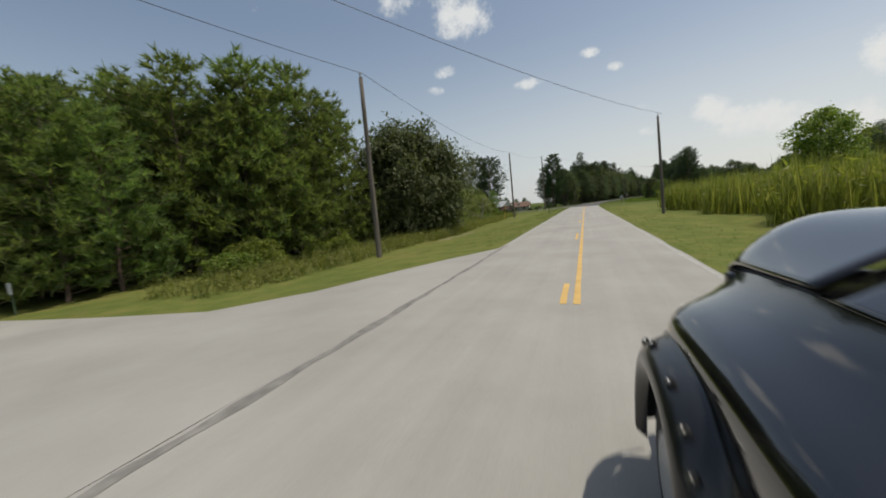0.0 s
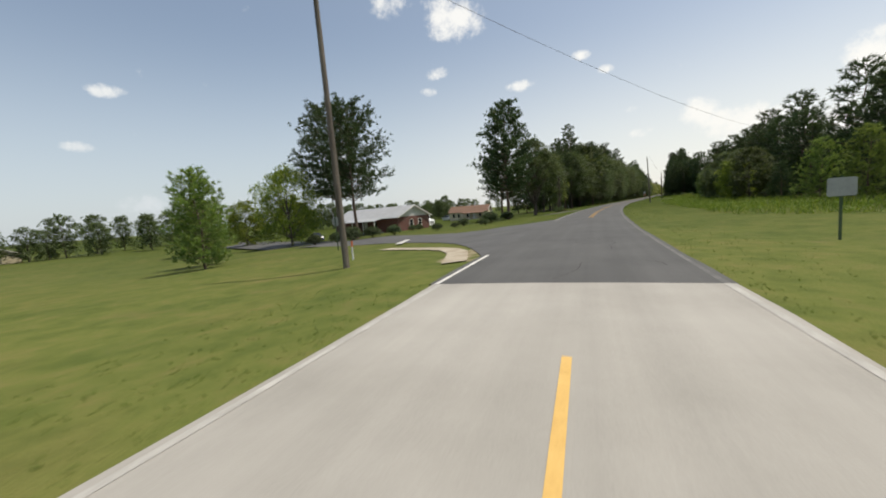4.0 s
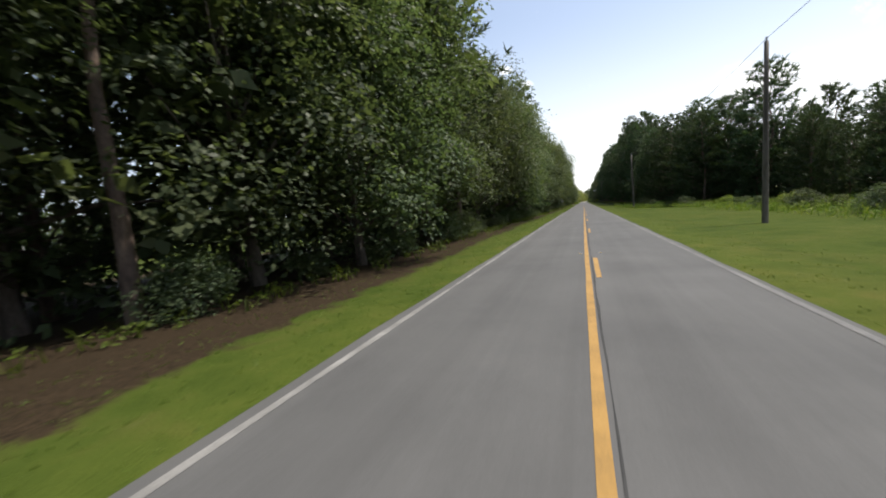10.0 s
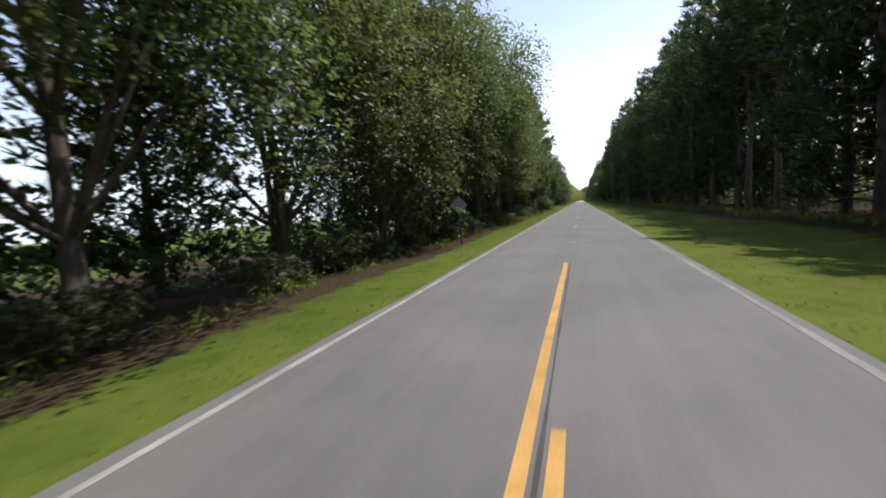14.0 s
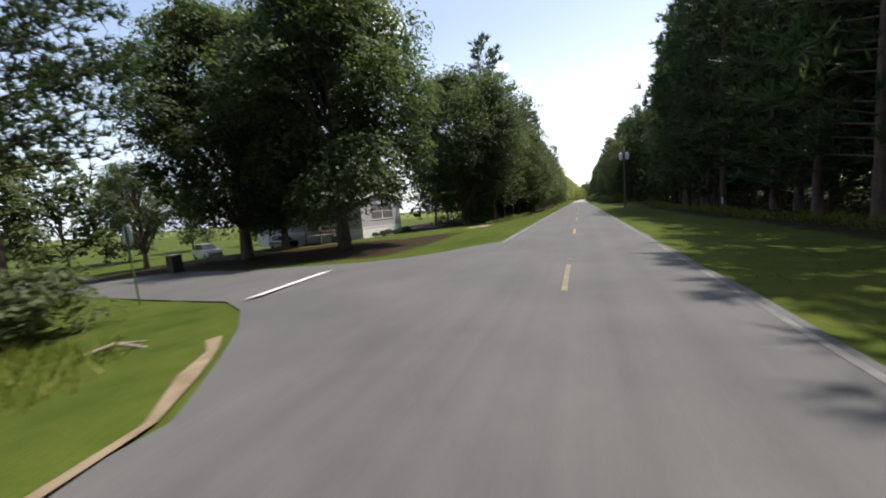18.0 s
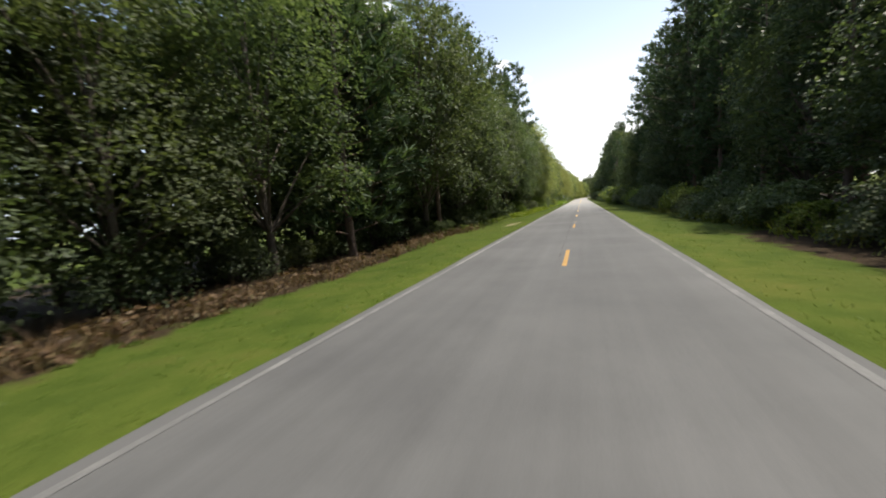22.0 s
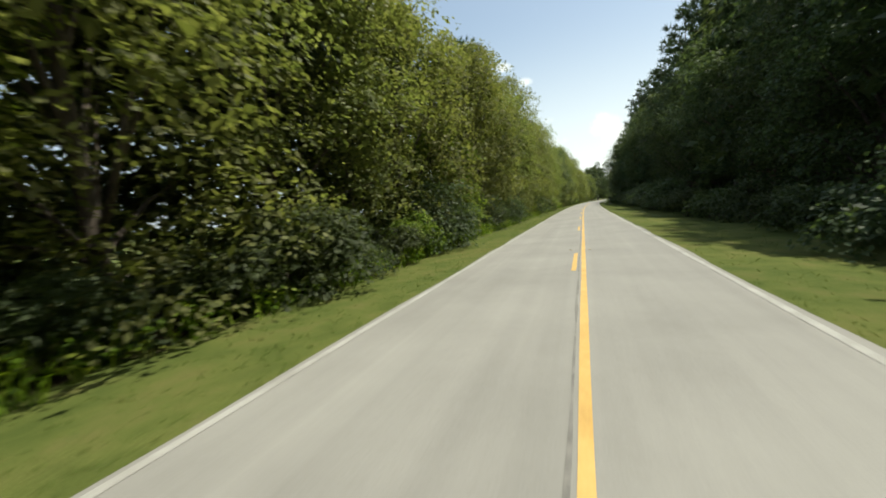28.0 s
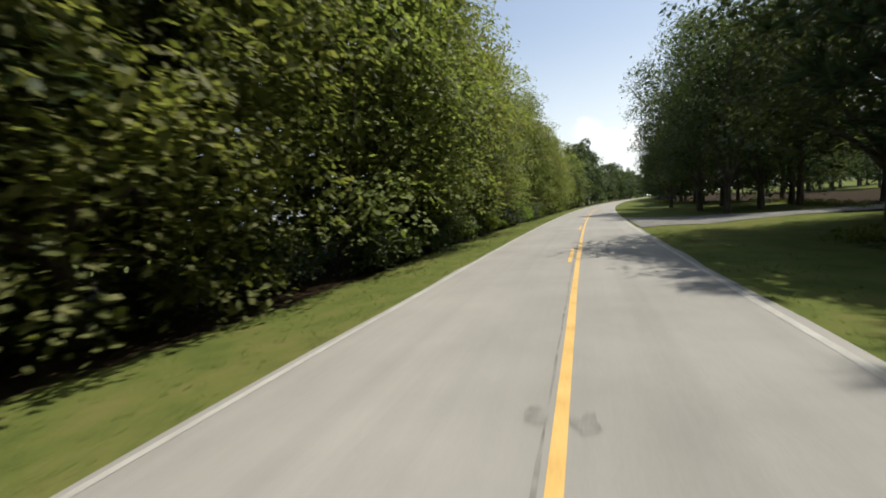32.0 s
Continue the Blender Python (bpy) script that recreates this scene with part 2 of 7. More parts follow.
LEAF_BRIGHT = leafy("young_leaves", [(0.075, 0.112, 0.024), (0.118, 0.168, 0.034), (0.178, 0.22, 0.044), (0.255, 0.28, 0.075)], 0.45)
LEAF_DARK = leafy("evergreen_leaves", [(0.046, 0.064, 0.033), (0.061, 0.085, 0.044), (0.081, 0.107, 0.055), (0.108, 0.136, 0.072)], 0.42, rough=0.5)
NEEDLE = leafy("pine_needles", [(0.032, 0.052, 0.028), (0.044, 0.070, 0.035), (0.060, 0.089, 0.044), (0.081, 0.110, 0.055)], 0.26)
NEEDLE_BRIGHT = leafy("young_pine_needles", [(0.090, 0.136, 0.052), (0.130, 0.180, 0.064), (0.170, 0.220, 0.078), (0.220, 0.258, 0.1)], 0.5)
PALE_WEED = leafy("pale_weeds", [(0.12, 0.15, 0.04), (0.17, 0.2, 0.055), (0.23, 0.255, 0.075), (0.3, 0.3, 0.12)], 0.42)
REED = leafy("reed_leaves", [(0.13, 0.155, 0.036), (0.19, 0.215, 0.05), (0.26, 0.275, 0.072), (0.33, 0.32, 0.12)], 0.42)
GRASS_BLADE = leafy("grass_blades", [(0.05, 0.085, 0.012), (0.07, 0.11, 0.016), (0.09, 0.125, 0.022), (0.12, 0.14, 0.04)], 0.35)
WEED = leafy("weeds", [(0.06, 0.092, 0.018), (0.1, 0.145, 0.022), (0.15, 0.19, 0.035), (0.21, 0.22, 0.06)], 0.35)
LUSH_WEED = leafy("lush_weeds", [(0.08, 0.13, 0.015), (0.13, 0.2, 0.02), (0.19, 0.26, 0.03), (0.27, 0.29, 0.06)], 0.4)
DRY = leafy("dry_straw", [(0.05, 0.028, 0.017), (0.08, 0.046, 0.027), (0.115, 0.07, 0.04), (0.08, 0.068, 0.032)], 0.2)
BURNT = leafy("burnt_brush", [(0.02, 0.016, 0.012), (0.04, 0.03, 0.02), (0.07, 0.05, 0.032), (0.16, 0.13, 0.1)], 0.1)
BARK = spotted("bark", [(0.05, 0.04, 0.032), (0.1, 0.08, 0.065), (0.16, 0.13, 0.105)], (4, 30), 0.95, 0.6, stretch=(1, 1, 0.25), gap=0.03)
PINE_BARK = spotted("pine_bark", [(0.06, 0.045, 0.038), (0.13, 0.09, 0.07), (0.2, 0.145, 0.11)], (5, 30), 0.95, 0.6, stretch=(1, 1, 0.3), gap=0.03)
DEAD_WOOD = spotted("weathered_wood", [(0.16, 0.13, 0.1), (0.26, 0.22, 0.18), (0.34, 0.3, 0.25)], (4, 40), 0.9, 0.4, stretch=(1, 1, 0.2))
POLE_WOOD = spotted("pole_wood", [(0.06, 0.05, 0.042), (0.13, 0.11, 0.09), (0.2, 0.175, 0.145)], (3, 30), 0.9, 0.4, stretch=(1, 1, 0.08))
ASPHALT_PALE = spotted("worn_asphalt", [(0.27, 0.258, 0.232), (0.32, 0.306, 0.278), (0.36, 0.346, 0.316)], (0.35, 60), 0.88, 0.25, gap=0.006, world_space=True, lanes=0.07)
# lighter copy of the grey asphalt, with sunlight put into its colour
ASPHALT_SUNNY = spotted("sunlit_grey_asphalt", [(0.225, 0.217, 0.2), (0.27, 0.26, 0.24), (0.305, 0.295, 0.272)], (0.35, 60), 0.88, 0.25, gap=0.006, world_space=True, lanes=0.08)
# partly a darker surface, partly cloud shade put into the colour
ASPHALT = spotted("grey_asphalt", [(0.058, 0.058, 0.058), (0.074, 0.074, 0.073), (0.090, 0.089, 0.088)], (0.35, 60), 0.86, 0.25, gap=0.006, world_space=True, lanes=0.12)
ASPHALT_DARK = spotted("new_asphalt", [(0.06, 0.06, 0.06), (0.078, 0.078, 0.078), (0.095, 0.095, 0.094)], (0.5, 60), 0.86, 0.25, gap=0.006, world_space=True)
TAR = spotted("tar_seam", [(0.022, 0.022, 0.022), (0.045, 0.045, 0.045)], (3, 50), 0.95, 0.2, gap=0.004)
STAIN = spotted("stained_asphalt", [(0.12, 0.115, 0.105), (0.2, 0.19, 0.175), (0.27, 0.26, 0.235)], (5, 60), 0.85, 0.2, gap=0.005, world_space=True)
SANDY_DULL = spotted("dull_sandy_soil", [(0.062, 0.056, 0.044), (0.095, 0.086, 0.068), (0.145, 0.13, 0.1)], (2.5, 40), 0.95, 0.5, gap=0.02, world_space=True)
KERB_SAND = spotted("tan_sandy_soil", [(0.12, 0.088, 0.052), (0.175, 0.135, 0.085), (0.24, 0.19, 0.125)], (2.0, 40), 0.95, 0.5, gap=0.02, world_space=True)
SANDY = spotted("sandy_gravel", [(0.24, 0.2, 0.14), (0.36, 0.31, 0.235), (0.46, 0.41, 0.33)], (1.2, 40), 0.95, 0.5, gap=0.02, world_space=True)
GRAVEL = spotted("grey_gravel", [(0.1, 0.097, 0.09), (0.15, 0.147, 0.135), (0.2, 0.197, 0.187)], (1.2, 40), 0.95, 0.5, gap=0.02, world_space=True)
YELLOW = spotted("yellow_road_paint", [(0.5, 0.30, 0.085), (0.6, 0.38, 0.115), (0.66, 0.44, 0.15)], (2, 35), 0.7, 0.1, gap=0.003)
YELLOW_FADED = spotted("faded_yellow_paint", [(0.2, 0.115, 0.03), (0.3, 0.17, 0.04), (0.36, 0.21, 0.055)], (2, 35), 0.75, 0.1, gap=0.003)
YELLOW_WORN = spotted("worn_yellow_paint", [(0.1, 0.09, 0.07), (0.16, 0.135, 0.09), (0.22, 0.18, 0.11)], (3, 35), 0.8, 0.1, gap=0.003)
EDGE_PALE = spotted("pale_edge_paint", [(0.3, 0.29, 0.265), (0.36, 0.35, 0.325), (0.45, 0.44, 0.41)], (1.5, 30), 0.8, 0.1, gap=0.003)
EDGE_FAINT = spotted("faint_edge_paint", [(0.08, 0.08, 0.079), (0.11, 0.109, 0.106), (0.17, 0.168, 0.16)], (1.5, 30), 0.8, 0.1, gap=0.003)
WHITE_FADED = spotted("grey_road_paint", [(0.19, 0.186, 0.175), (0.28, 0.275, 0.26), (0.36, 0.355, 0.34)], (2, 35), 0.75, 0.1, gap=0.003)
WHITE_PAINT = spotted("white_road_paint", [(0.42, 0.41, 0.38), (0.58, 0.57, 0.54), (0.68, 0.67, 0.64)], (2, 35), 0.75, 0.1, gap=0.003)
EDGE_WORN = spotted("faded_edge_paint", [(0.12, 0.118, 0.112), (0.17, 0.167, 0.158), (0.26, 0.255, 0.243)], (1.5, 30), 0.8, 0.1, gap=0.003)


def brick_wall(name, a, b2, mortar):
    m, n, l, b = material(name, 0.9)
    coord, mapping = n.new("ShaderNodeTexCoord"), n.new("ShaderNodeMapping")
    mapping.inputs["Rotation"].default_value = (radians(90), 0, 0)
    l.new(coord.outputs["Object"], mapping.inputs[0])
    br = n.new("ShaderNodeTexBrick")
    br.inputs["Color1"].default_value, br.inputs["Color2"].default_value, br.inputs["Mortar"].default_value = (*a, 1), (*b2, 1), (*mortar, 1)
    br.inputs["Scale"].default_value = 1.0
    br.inputs["Mortar Size"].default_value, br.inputs["Brick Width"].default_value, br.inputs["Row Height"].default_value = 0.008, 0.21, 0.075
    l.new(mapping.outputs[0], br.inputs["Vector"])
    l.new(br.outputs["Color"], b.inputs["Base Color"])
    bp = n.new("ShaderNodeBump")
    bp.inputs["Strength"].default_value, bp.inputs["Distance"].default_value = 0.5, 0.006
    l.new(br.outputs["Fac"], bp.inputs["Height"])
    bp.invert = True
    l.new(bp.outputs[0], b.inputs["Normal"])
    return m


BRICK = brick_wall("red_brick", (0.16, 0.048, 0.036), (0.105, 0.035, 0.03), (0.2, 0.16, 0.135))
SIDING = spotted("grey_siding", [(0.36, 0.36, 0.39), (0.41, 0.41, 0.44)], (1.5, 20), 0.6, 0.05)
WHITE = spotted("white_paint", [(0.66, 0.66, 0.64), (0.76, 0.76, 0.74)], (1.5, 20), 0.55, 0.05, per_object=0.05)
CREAM = spotted("cream_siding", [(0.5, 0.44, 0.31), (0.6, 0.54, 0.4)], (1.5, 20), 0.65, 0.05)
SHINGLE = spotted("grey_shingles", [(0.11, 0.105, 0.1), (0.17, 0.165, 0.16), (0.22, 0.215, 0.21)], (2, 30), 0.92, 0.5)
BROWN_SHINGLE = spotted("brown_shingles", [(0.12, 0.07, 0.05), (0.2, 0.12, 0.08)], (2, 30), 0.92, 0.5)
METAL_ROOF = spotted("pale_metal_roof", [(0.36, 0.37, 0.38), (0.45, 0.46, 0.47)], (1, 12), 0.55, 0.1, 0.2)
RED_WOOD = spotted("red_boards", [(0.24, 0.03, 0.03), (0.33, 0.05, 0.045)], (3, 30), 0.8, 0.2)
GALV = spotted("galvanised_steel", [(0.36, 0.38, 0.37), (0.46, 0.48, 0.47), (0.56, 0.58, 0.57)], (3, 25), 0.36, 0.08, 0.85)
GREY_METAL = spotted("painted_grey_metal", [(0.3, 0.31, 0.32), (0.38, 0.39, 0.4)], (3, 25), 0.5, 0.1, 0.3)
SIGN_BACK = spotted("bare_aluminium", [(0.32, 0.33, 0.34), (0.42, 0.43, 0.44)], (3, 25), 0.5, 0.05, 0.5)
SIGN_WHITE = spotted("sign_white", [(0.66, 0.67, 0.68), (0.74, 0.75, 0.76)], (4, 30), 0.45, 0.02)
SIGN_ORANGE = spotted("faded_orange_sign", [(0.5, 0.25, 0.14), (0.6, 0.34, 0.2)], (6, 30), 0.5, 0.02)
SIGN_YELLOW = spotted("sign_yellow", [(0.6, 0.38, 0.03), (0.68, 0.46, 0.05)], (6, 30), 0.45, 0.02)
SIGN_BLACK = spotted("sign_black", [(0.015, 0.015, 0.015), (0.03, 0.03, 0.03)], (6, 30), 0.5, 0.02)
ORANGE = spotted("orange_plastic", [(0.6, 0.12, 0.03), (0.7, 0.17, 0.05)], (6, 30), 0.5, 0.02)
GREEN_STEEL = spotted("green_steel", [(0.05, 0.09, 0.05), (0.1, 0.14, 0.08)], (6, 30), 0.6, 0.05, 0.3)
WIRE = spotted("cable_rubber", [(0.02, 0.02, 0.02), (0.04, 0.04, 0.04)], (6, 30), 0.6, 0.0)
BLACK_PAINT, _n, _l, _b = material("black_car_paint", 0.12)
_b.inputs["Base Color"].default_value = (0.006, 0.006, 0.008, 1)
_b.inputs["Coat Weight"].default_value, _b.inputs["Coat Roughness"].default_value = 0.8, 0.04
BLACK_PLASTIC = spotted("black_plastic", [(0.008, 0.008, 0.009), (0.014, 0.014, 0.015)], (6, 60), 0.28, 0.05, coat=0.3)
CHROME = spotted("bolt_steel", [(0.6, 0.6, 0.6), (0.7, 0.7, 0.7)], (6, 60), 0.2, 0.02, 1.0)
TYRE = spotted("tyre_rubber", [(0.012, 0.012, 0.012), (0.025, 0.025, 0.024)], (8, 60), 0.85, 0.3)
TRUCK_WHITE = spotted("white_truck_paint", [(0.68, 0.69, 0.7), (0.76, 0.77, 0.78)], (1, 8), 0.3, 0.0, coat=0.4)
BLUE_PAINT = spotted("dark_blue_car_paint", [(0.02, 0.03, 0.09), (0.03, 0.045, 0.12)], (1, 8), 0.25, 0.0, coat=0.6)
SILVER_PAINT = spotted("silver_car_paint", [(0.5, 0.51, 0.52), (0.58, 0.59, 0.6)], (1, 8), 0.3, 0.0, 0.4, coat=0.5)
DARK_GLASS, _n, _l, _b = material("dark_window_glass", 0.06)
_b.inputs["Base Color"].default_value = (0.02, 0.024, 0.028, 1)
BLIND = spotted("window_screen", [(0.1, 0.1, 0.105), (0.15, 0.15, 0.155)], (2, 20), 0.5, 0.05)


def ground_material():
    m, n, l, b = material("meadow_ground", 0.95)
    b.inputs["Specular IOR Level"].default_value = 0.06
    geo = n.new("ShaderNodeNewGeometry")
    cols = []
    for scale, stops in ((0.16, [(0.052, 0.074, 0.021), (0.078, 0.096, 0.028), (0.112, 0.104, 0.042)]), (1.1, [(0.045, 0.069, 0.018), (0.08, 0.102, 0.03), (0.125, 0.113, 0.05)])):
        t = n.new("ShaderNodeTexNoise")
        t.inputs["Scale"].default_value, t.inputs["Detail"].default_value, t.inputs["Roughness"].default_value = scale, 8, 0.66
        l.new(geo.outputs["Position"], t.inputs["Vector"])
        r = n.new("ShaderNodeValToRGB")
        r.color_ramp.elements.new(0.5)
        for e, p, c in zip(r.color_ramp.elements, (0.38, 0.52, 0.7), stops):
            e.position, e.color = p, (*c, 1)
        l.new(t.outputs["Fac"], r.inputs[0])
        cols.append((t, r))
    grass = n.new("ShaderNodeMix")
    grass.data_type = 'RGBA'
    grass.inputs[0].default_value = 0.5
    l.new(cols[0][1].outputs[0], grass.inputs[6])
    l.new(cols[1][1].outputs[0], grass.inputs[7])
    # grass multiplied darker: cloud shade over the middle stretch, put into the colour
    cloud_shade = n.new("ShaderNodeMix")
    cloud_shade.data_type, cloud_shade.blend_type = 'RGBA', 'MULTIPLY'
    cloud_shade.inputs[7].default_value = (0.67, 0.74, 0.44, 1)
    shade_attr = n.new("ShaderNodeAttribute")
    shade_attr.attribute_name = "cloud_shade"
    l.new(shade_attr.outputs["Fac"], cloud_shade.inputs[0])
    l.new(grass.outputs[2], cloud_shade.inputs[6])
    dry = n.new("ShaderNodeMix")
    dry.data_type, dry.blend_type = 'RGBA', 'MULTIPLY'
    dry.inputs[7].default_value = (1.85, 1.65, 1.5, 1)
    straw = n.new("ShaderNodeAttribute")
    straw.attribute_name = "straw"
    l.new(straw.outputs["Fac"], dry.inputs[0])
    l.new(cloud_shade.outputs[2], dry.inputs[6])
    fine = n.new("ShaderNodeTexNoise")
    fine.inputs["Scale"].default_value, fine.inputs["Detail"].default_value = 22, 6
    l.new(geo.outputs["Position"], fine.inputs["Vector"])
    last = dry.outputs[2]
    for attr, ramp_cols in (("litter", [(0.015, 0.0115, 0.007), (0.03, 0.0215, 0.013), (0.052, 0.036, 0.022)]), ("sand", [(0.19, 0.155, 0.095), (0.26, 0.22, 0.145), (0.33, 0.29, 0.205)]), ("gravel", [(0.075, 0.072, 0.062), (0.115, 0.11, 0.098), (0.16, 0.153, 0.138)])):
        a = n.new("ShaderNodeAttribute")
        a.attribute_name = attr
        r = n.new("ShaderNodeValToRGB")
        r.color_ramp.elements.new(0.5)
        for e, p, c in zip(r.color_ramp.elements, (0.36, 0.5, 0.66), ramp_cols):
            e.position, e.color = p, (*c, 1)
        l.new(fine.outputs["Fac"], r.inputs[0])
        edge = n.new("ShaderNodeMath")
        edge.operation = 'MULTIPLY_ADD'
        edge.inputs[1].default_value = 1.6
        edge.inputs[2].default_value = -0.8
        l.new(cols[1][0].outputs["Fac"], edge.inputs[0])
        add = n.new("ShaderNodeMath")
        l.new(a.outputs["Fac"], add.inputs[0])
        l.new(edge.outputs[0], add.inputs[1])
        step = n.new("ShaderNodeMapRange")
        step.interpolation_type = 'SMOOTHSTEP'
        step.inputs[1].default_value, step.inputs[2].default_value = 0.35, 0.65
        l.new(add.outputs[0], step.inputs[0])
        mx = n.new("ShaderNodeMix")
        mx.data_type = 'RGBA'
        l.new(step.outputs[0], mx.inputs[0])
        l.new(last, mx.inputs[6])
        l.new(r.outputs[0], mx.inputs[7])
        last = mx.outputs[2]
    l.new(last, b.inputs["Base Color"])
    bp = n.new("ShaderNodeBump")
    bp.inputs["Strength"].default_value, bp.inputs["Distance"].default_value = 0.6, 0.05
    l.new(fine.outputs["Fac"], bp.inputs["Height"])
    l.new(bp.outputs[0], b.inputs["Normal"])
    return m


GROUND = ground_material()

# ---- the line of the road ----
BENDS = [(-418.0, 0), (75.4, 0), (94.3, 1.5), (104.8, 2.3), (126.0, 4.9), (147.3, 6.8), (169.3, 9.0), (191.9, 10.5), (215.0, 11.2), (238.5, 11.5), (714.9, 11.5), (733.8, 11.9), (760.9, 12.7), (788.0, 13.7), (815.1, 15.2), (896.4, 21), (1140.3, 30)]

sg = np.arange(-400, 1200.5, 0.5)
turn = np.interp(sg, [b[0] for b in BENDS], [b[1] for b in BENDS])
turn = np.radians(np.convolve(np.pad(turn, 20, 'edge'), np.ones(41) / 41, 'valid'))
cx, cy = np.cumsum(np.sin(turn)) * 0.5, np.cumsum(np.cos(turn)) * 0.5
cx -= cx[800]
cy -= cy[800]

LEFT_FALL = ([3.2, 4.2, 10, 15, 25, 35, 46, 60, 150], [-0.03, -0.06, -0.45, -0.62, -0.95, -1.5, -2.1, -2.4, -3.0])
RIGHT_FALL = ([3.0, 4.0, 7, 12, 30, 150], [-0.03, -0.06, -0.2, -0.2, -0.15, 0.0])


def ground_z(s, u):
    """Height of the ground s metres along the road and u metres to its right."""
    z = np.interp(-u, *LEFT_FALL) if u < 0 else np.interp(u, *RIGHT_FALL)
    if u < -6 and 618 < s < 652:
        z -= 1.6 * min(1, (-u - 6) / 5) * max(0, 1 - abs(s - 636) / 17)
    if 3.2 < abs(u) < 150:
        z += 0.07 * math.sin(s * 0.31 + u * 0.5) * min(1, (abs(u) - 3.2) / 4)
    return float(z)


def at(s, u, z=None):
    a = float(np.interp(s, sg, turn))
    return Vector((float(np.interp(s, sg, cx)) + u * math.cos(a), float(np.interp(s, sg, cy)) - u * math.sin(a), ground_z(s, u) if z is None else z))


def heading(s):
    """Turn about z, in degrees, of a thing that faces along the road."""
    return -math.degrees(float(np.interp(s, sg, turn)))


def stand(s, u, spin=0.0, size=1.0, lift=0.0):
    p = at(s, u)
    return pose(p.x, p.y, p.z + lift, 0, 0, heading(s) + spin) @ Matrix.Diagonal((size, size, size, 1))


def mesh_from(name, verts, faces, mat, smooth=False):
    me = bpy.data.meshes.new(name)
    me.from_pydata([tuple(v) for v in verts], [], faces)
    me.materials.append(mat)
    if smooth:
        me.polygons.foreach_set("use_smooth", [True] * len(me.polygons))
    me.update()
    return me


def part(name, data, mat, parent, label="", smooth=False):
    """Links a bmesh or a mesh as one object under a thing."""
    if isinstance(data, bmesh.types.BMesh):
        me = bpy.data.meshes.new(name)
        data.to_mesh(me)
        data.free()
        me.materials.append(mat)
        if smooth:
            me.polygons.foreach_set("use_smooth", [True] * len(me.polygons))
    else:
        me = data
    ob = new(name, me)
    ob.parent = parent
    return tagged(ob, label)


def thing(name, m, label, category, group="", kind=""):
    ob = new(name)
    ob.empty_display_size = 0.3
    ob.matrix_world = m
    return tagged(ob, label, category, group, kind)


def box(bm, x0, x1, y0, y1, z0, z1, bevel=0.0):
    r = bmesh.ops.create_cube(bm, size=1.0, matrix=Matrix.Translation(((x0 + x1) / 2, (y0 + y1) / 2, (z0 + z1) / 2)) @ Matrix.Diagonal((x1 - x0, y1 - y0, z1 - z0, 1)))
    if bevel:
        edges = list({e for v in r["verts"] for e in v.link_edges})
        bmesh.ops.bevel(bm, geom=edges, offset=bevel, segments=2, affect='EDGES', profile=0.6)
    return bm


def boxed(x0, x1, y0, y1, z0, z1, bevel=0.0):
    return box(bmesh.new(), x0, x1, y0, y1, z0, z1, bevel)


def rod(bm, a, b, r0, r1=None, sides=8):
    a, b = Vector(a), Vector(b)
    d = b - a
    bmesh.ops.create_cone(bm, cap_ends=True, segments=sides, radius1=r0, radius2=r0 if r1 is None else r1, depth=d.length,
                          matrix=Matrix.Translation((a + b) / 2) @ d.to_track_quat('Z', 'Y').to_matrix().to_4x4())
    return bm


def tube(points, radii, sides=7):
    """Vertices and faces of a tapered tube along points."""
    verts, faces = [], []
    for i, (p, r) in enumerate(zip(points, radii)):
        d = (points[min(i + 1, len(points) - 1)] - points[max(i - 1, 0)]).normalized()
        x = d.cross(Vector((0.31, 0.95, 0.05))).normalized()
        y = d.cross(x)
        for k in range(sides):
            a = 2 * math.pi * k / sides
            verts.append(p + (x * math.cos(a) + y * math.sin(a)) * r)
        if i:
            for k in range(sides):
                k2 = (k + 1) % sides
                faces.append(((i - 1) * sides + k, (i - 1) * sides + k2, i * sides + k2, i * sides + k))
    return verts, faces


def joined_tubes(list_of):
    verts, faces = [], []
    for v, f in list_of:
        n = len(verts)
        verts += v
        faces += [tuple(i + n for i in q) for q in f]
    return verts, faces


# ---- ground, road and paint ----
def sheet_columns():
    u = [3.3, 3.6, 4.0, 4.6, 5.2, 6, 7, 8, 9.5, 11, 13, 15, 18, 22, 27, 34, 45, 60]
    return [-x for x in reversed(u)] + [-1.5, 1.5] + [x - 0.3 for x in u]


def wood_edge(table, s):
    return float(np.interp(s, [p[0] for p in table], [p[1] for p in table]))


# edge of the woods beside the road, by length along it
LEFT_EDGE = [(170, 17), (182, 15), (195, 15.5), (204, 13.5), (213, 10.5), (222, 8.6), (290, 7.6), (398, 7.8), (408, 9.5), (416, 12), (419, 30), (454, 30), (457, 10.5), (468, 8.8), (530, 9.2), (545, 9.8), (565, 8.2), (600, 7.4),
             (622, 7.2), (627, 11.5), (640, 10.5), (647, 8.0), (652, 6.9), (1150, 6.9)]
RIGHT_EDGE = [(100, 30), (118, 17), (180, 16), (200, 20), (270, 19), (286, 14), (305, 11.6), (470, 10.5), (480, 12.5), (502, 13), (516, 8.5), (560, 7.2), (592, 8.0), (632, 8.2), (650, 7.6), (676, 8.0), (690, 11.0), (762, 11.0), (778, 8.2), (803, 8.0), (811, 16), (842, 20), (860, 12), (1150, 10)]


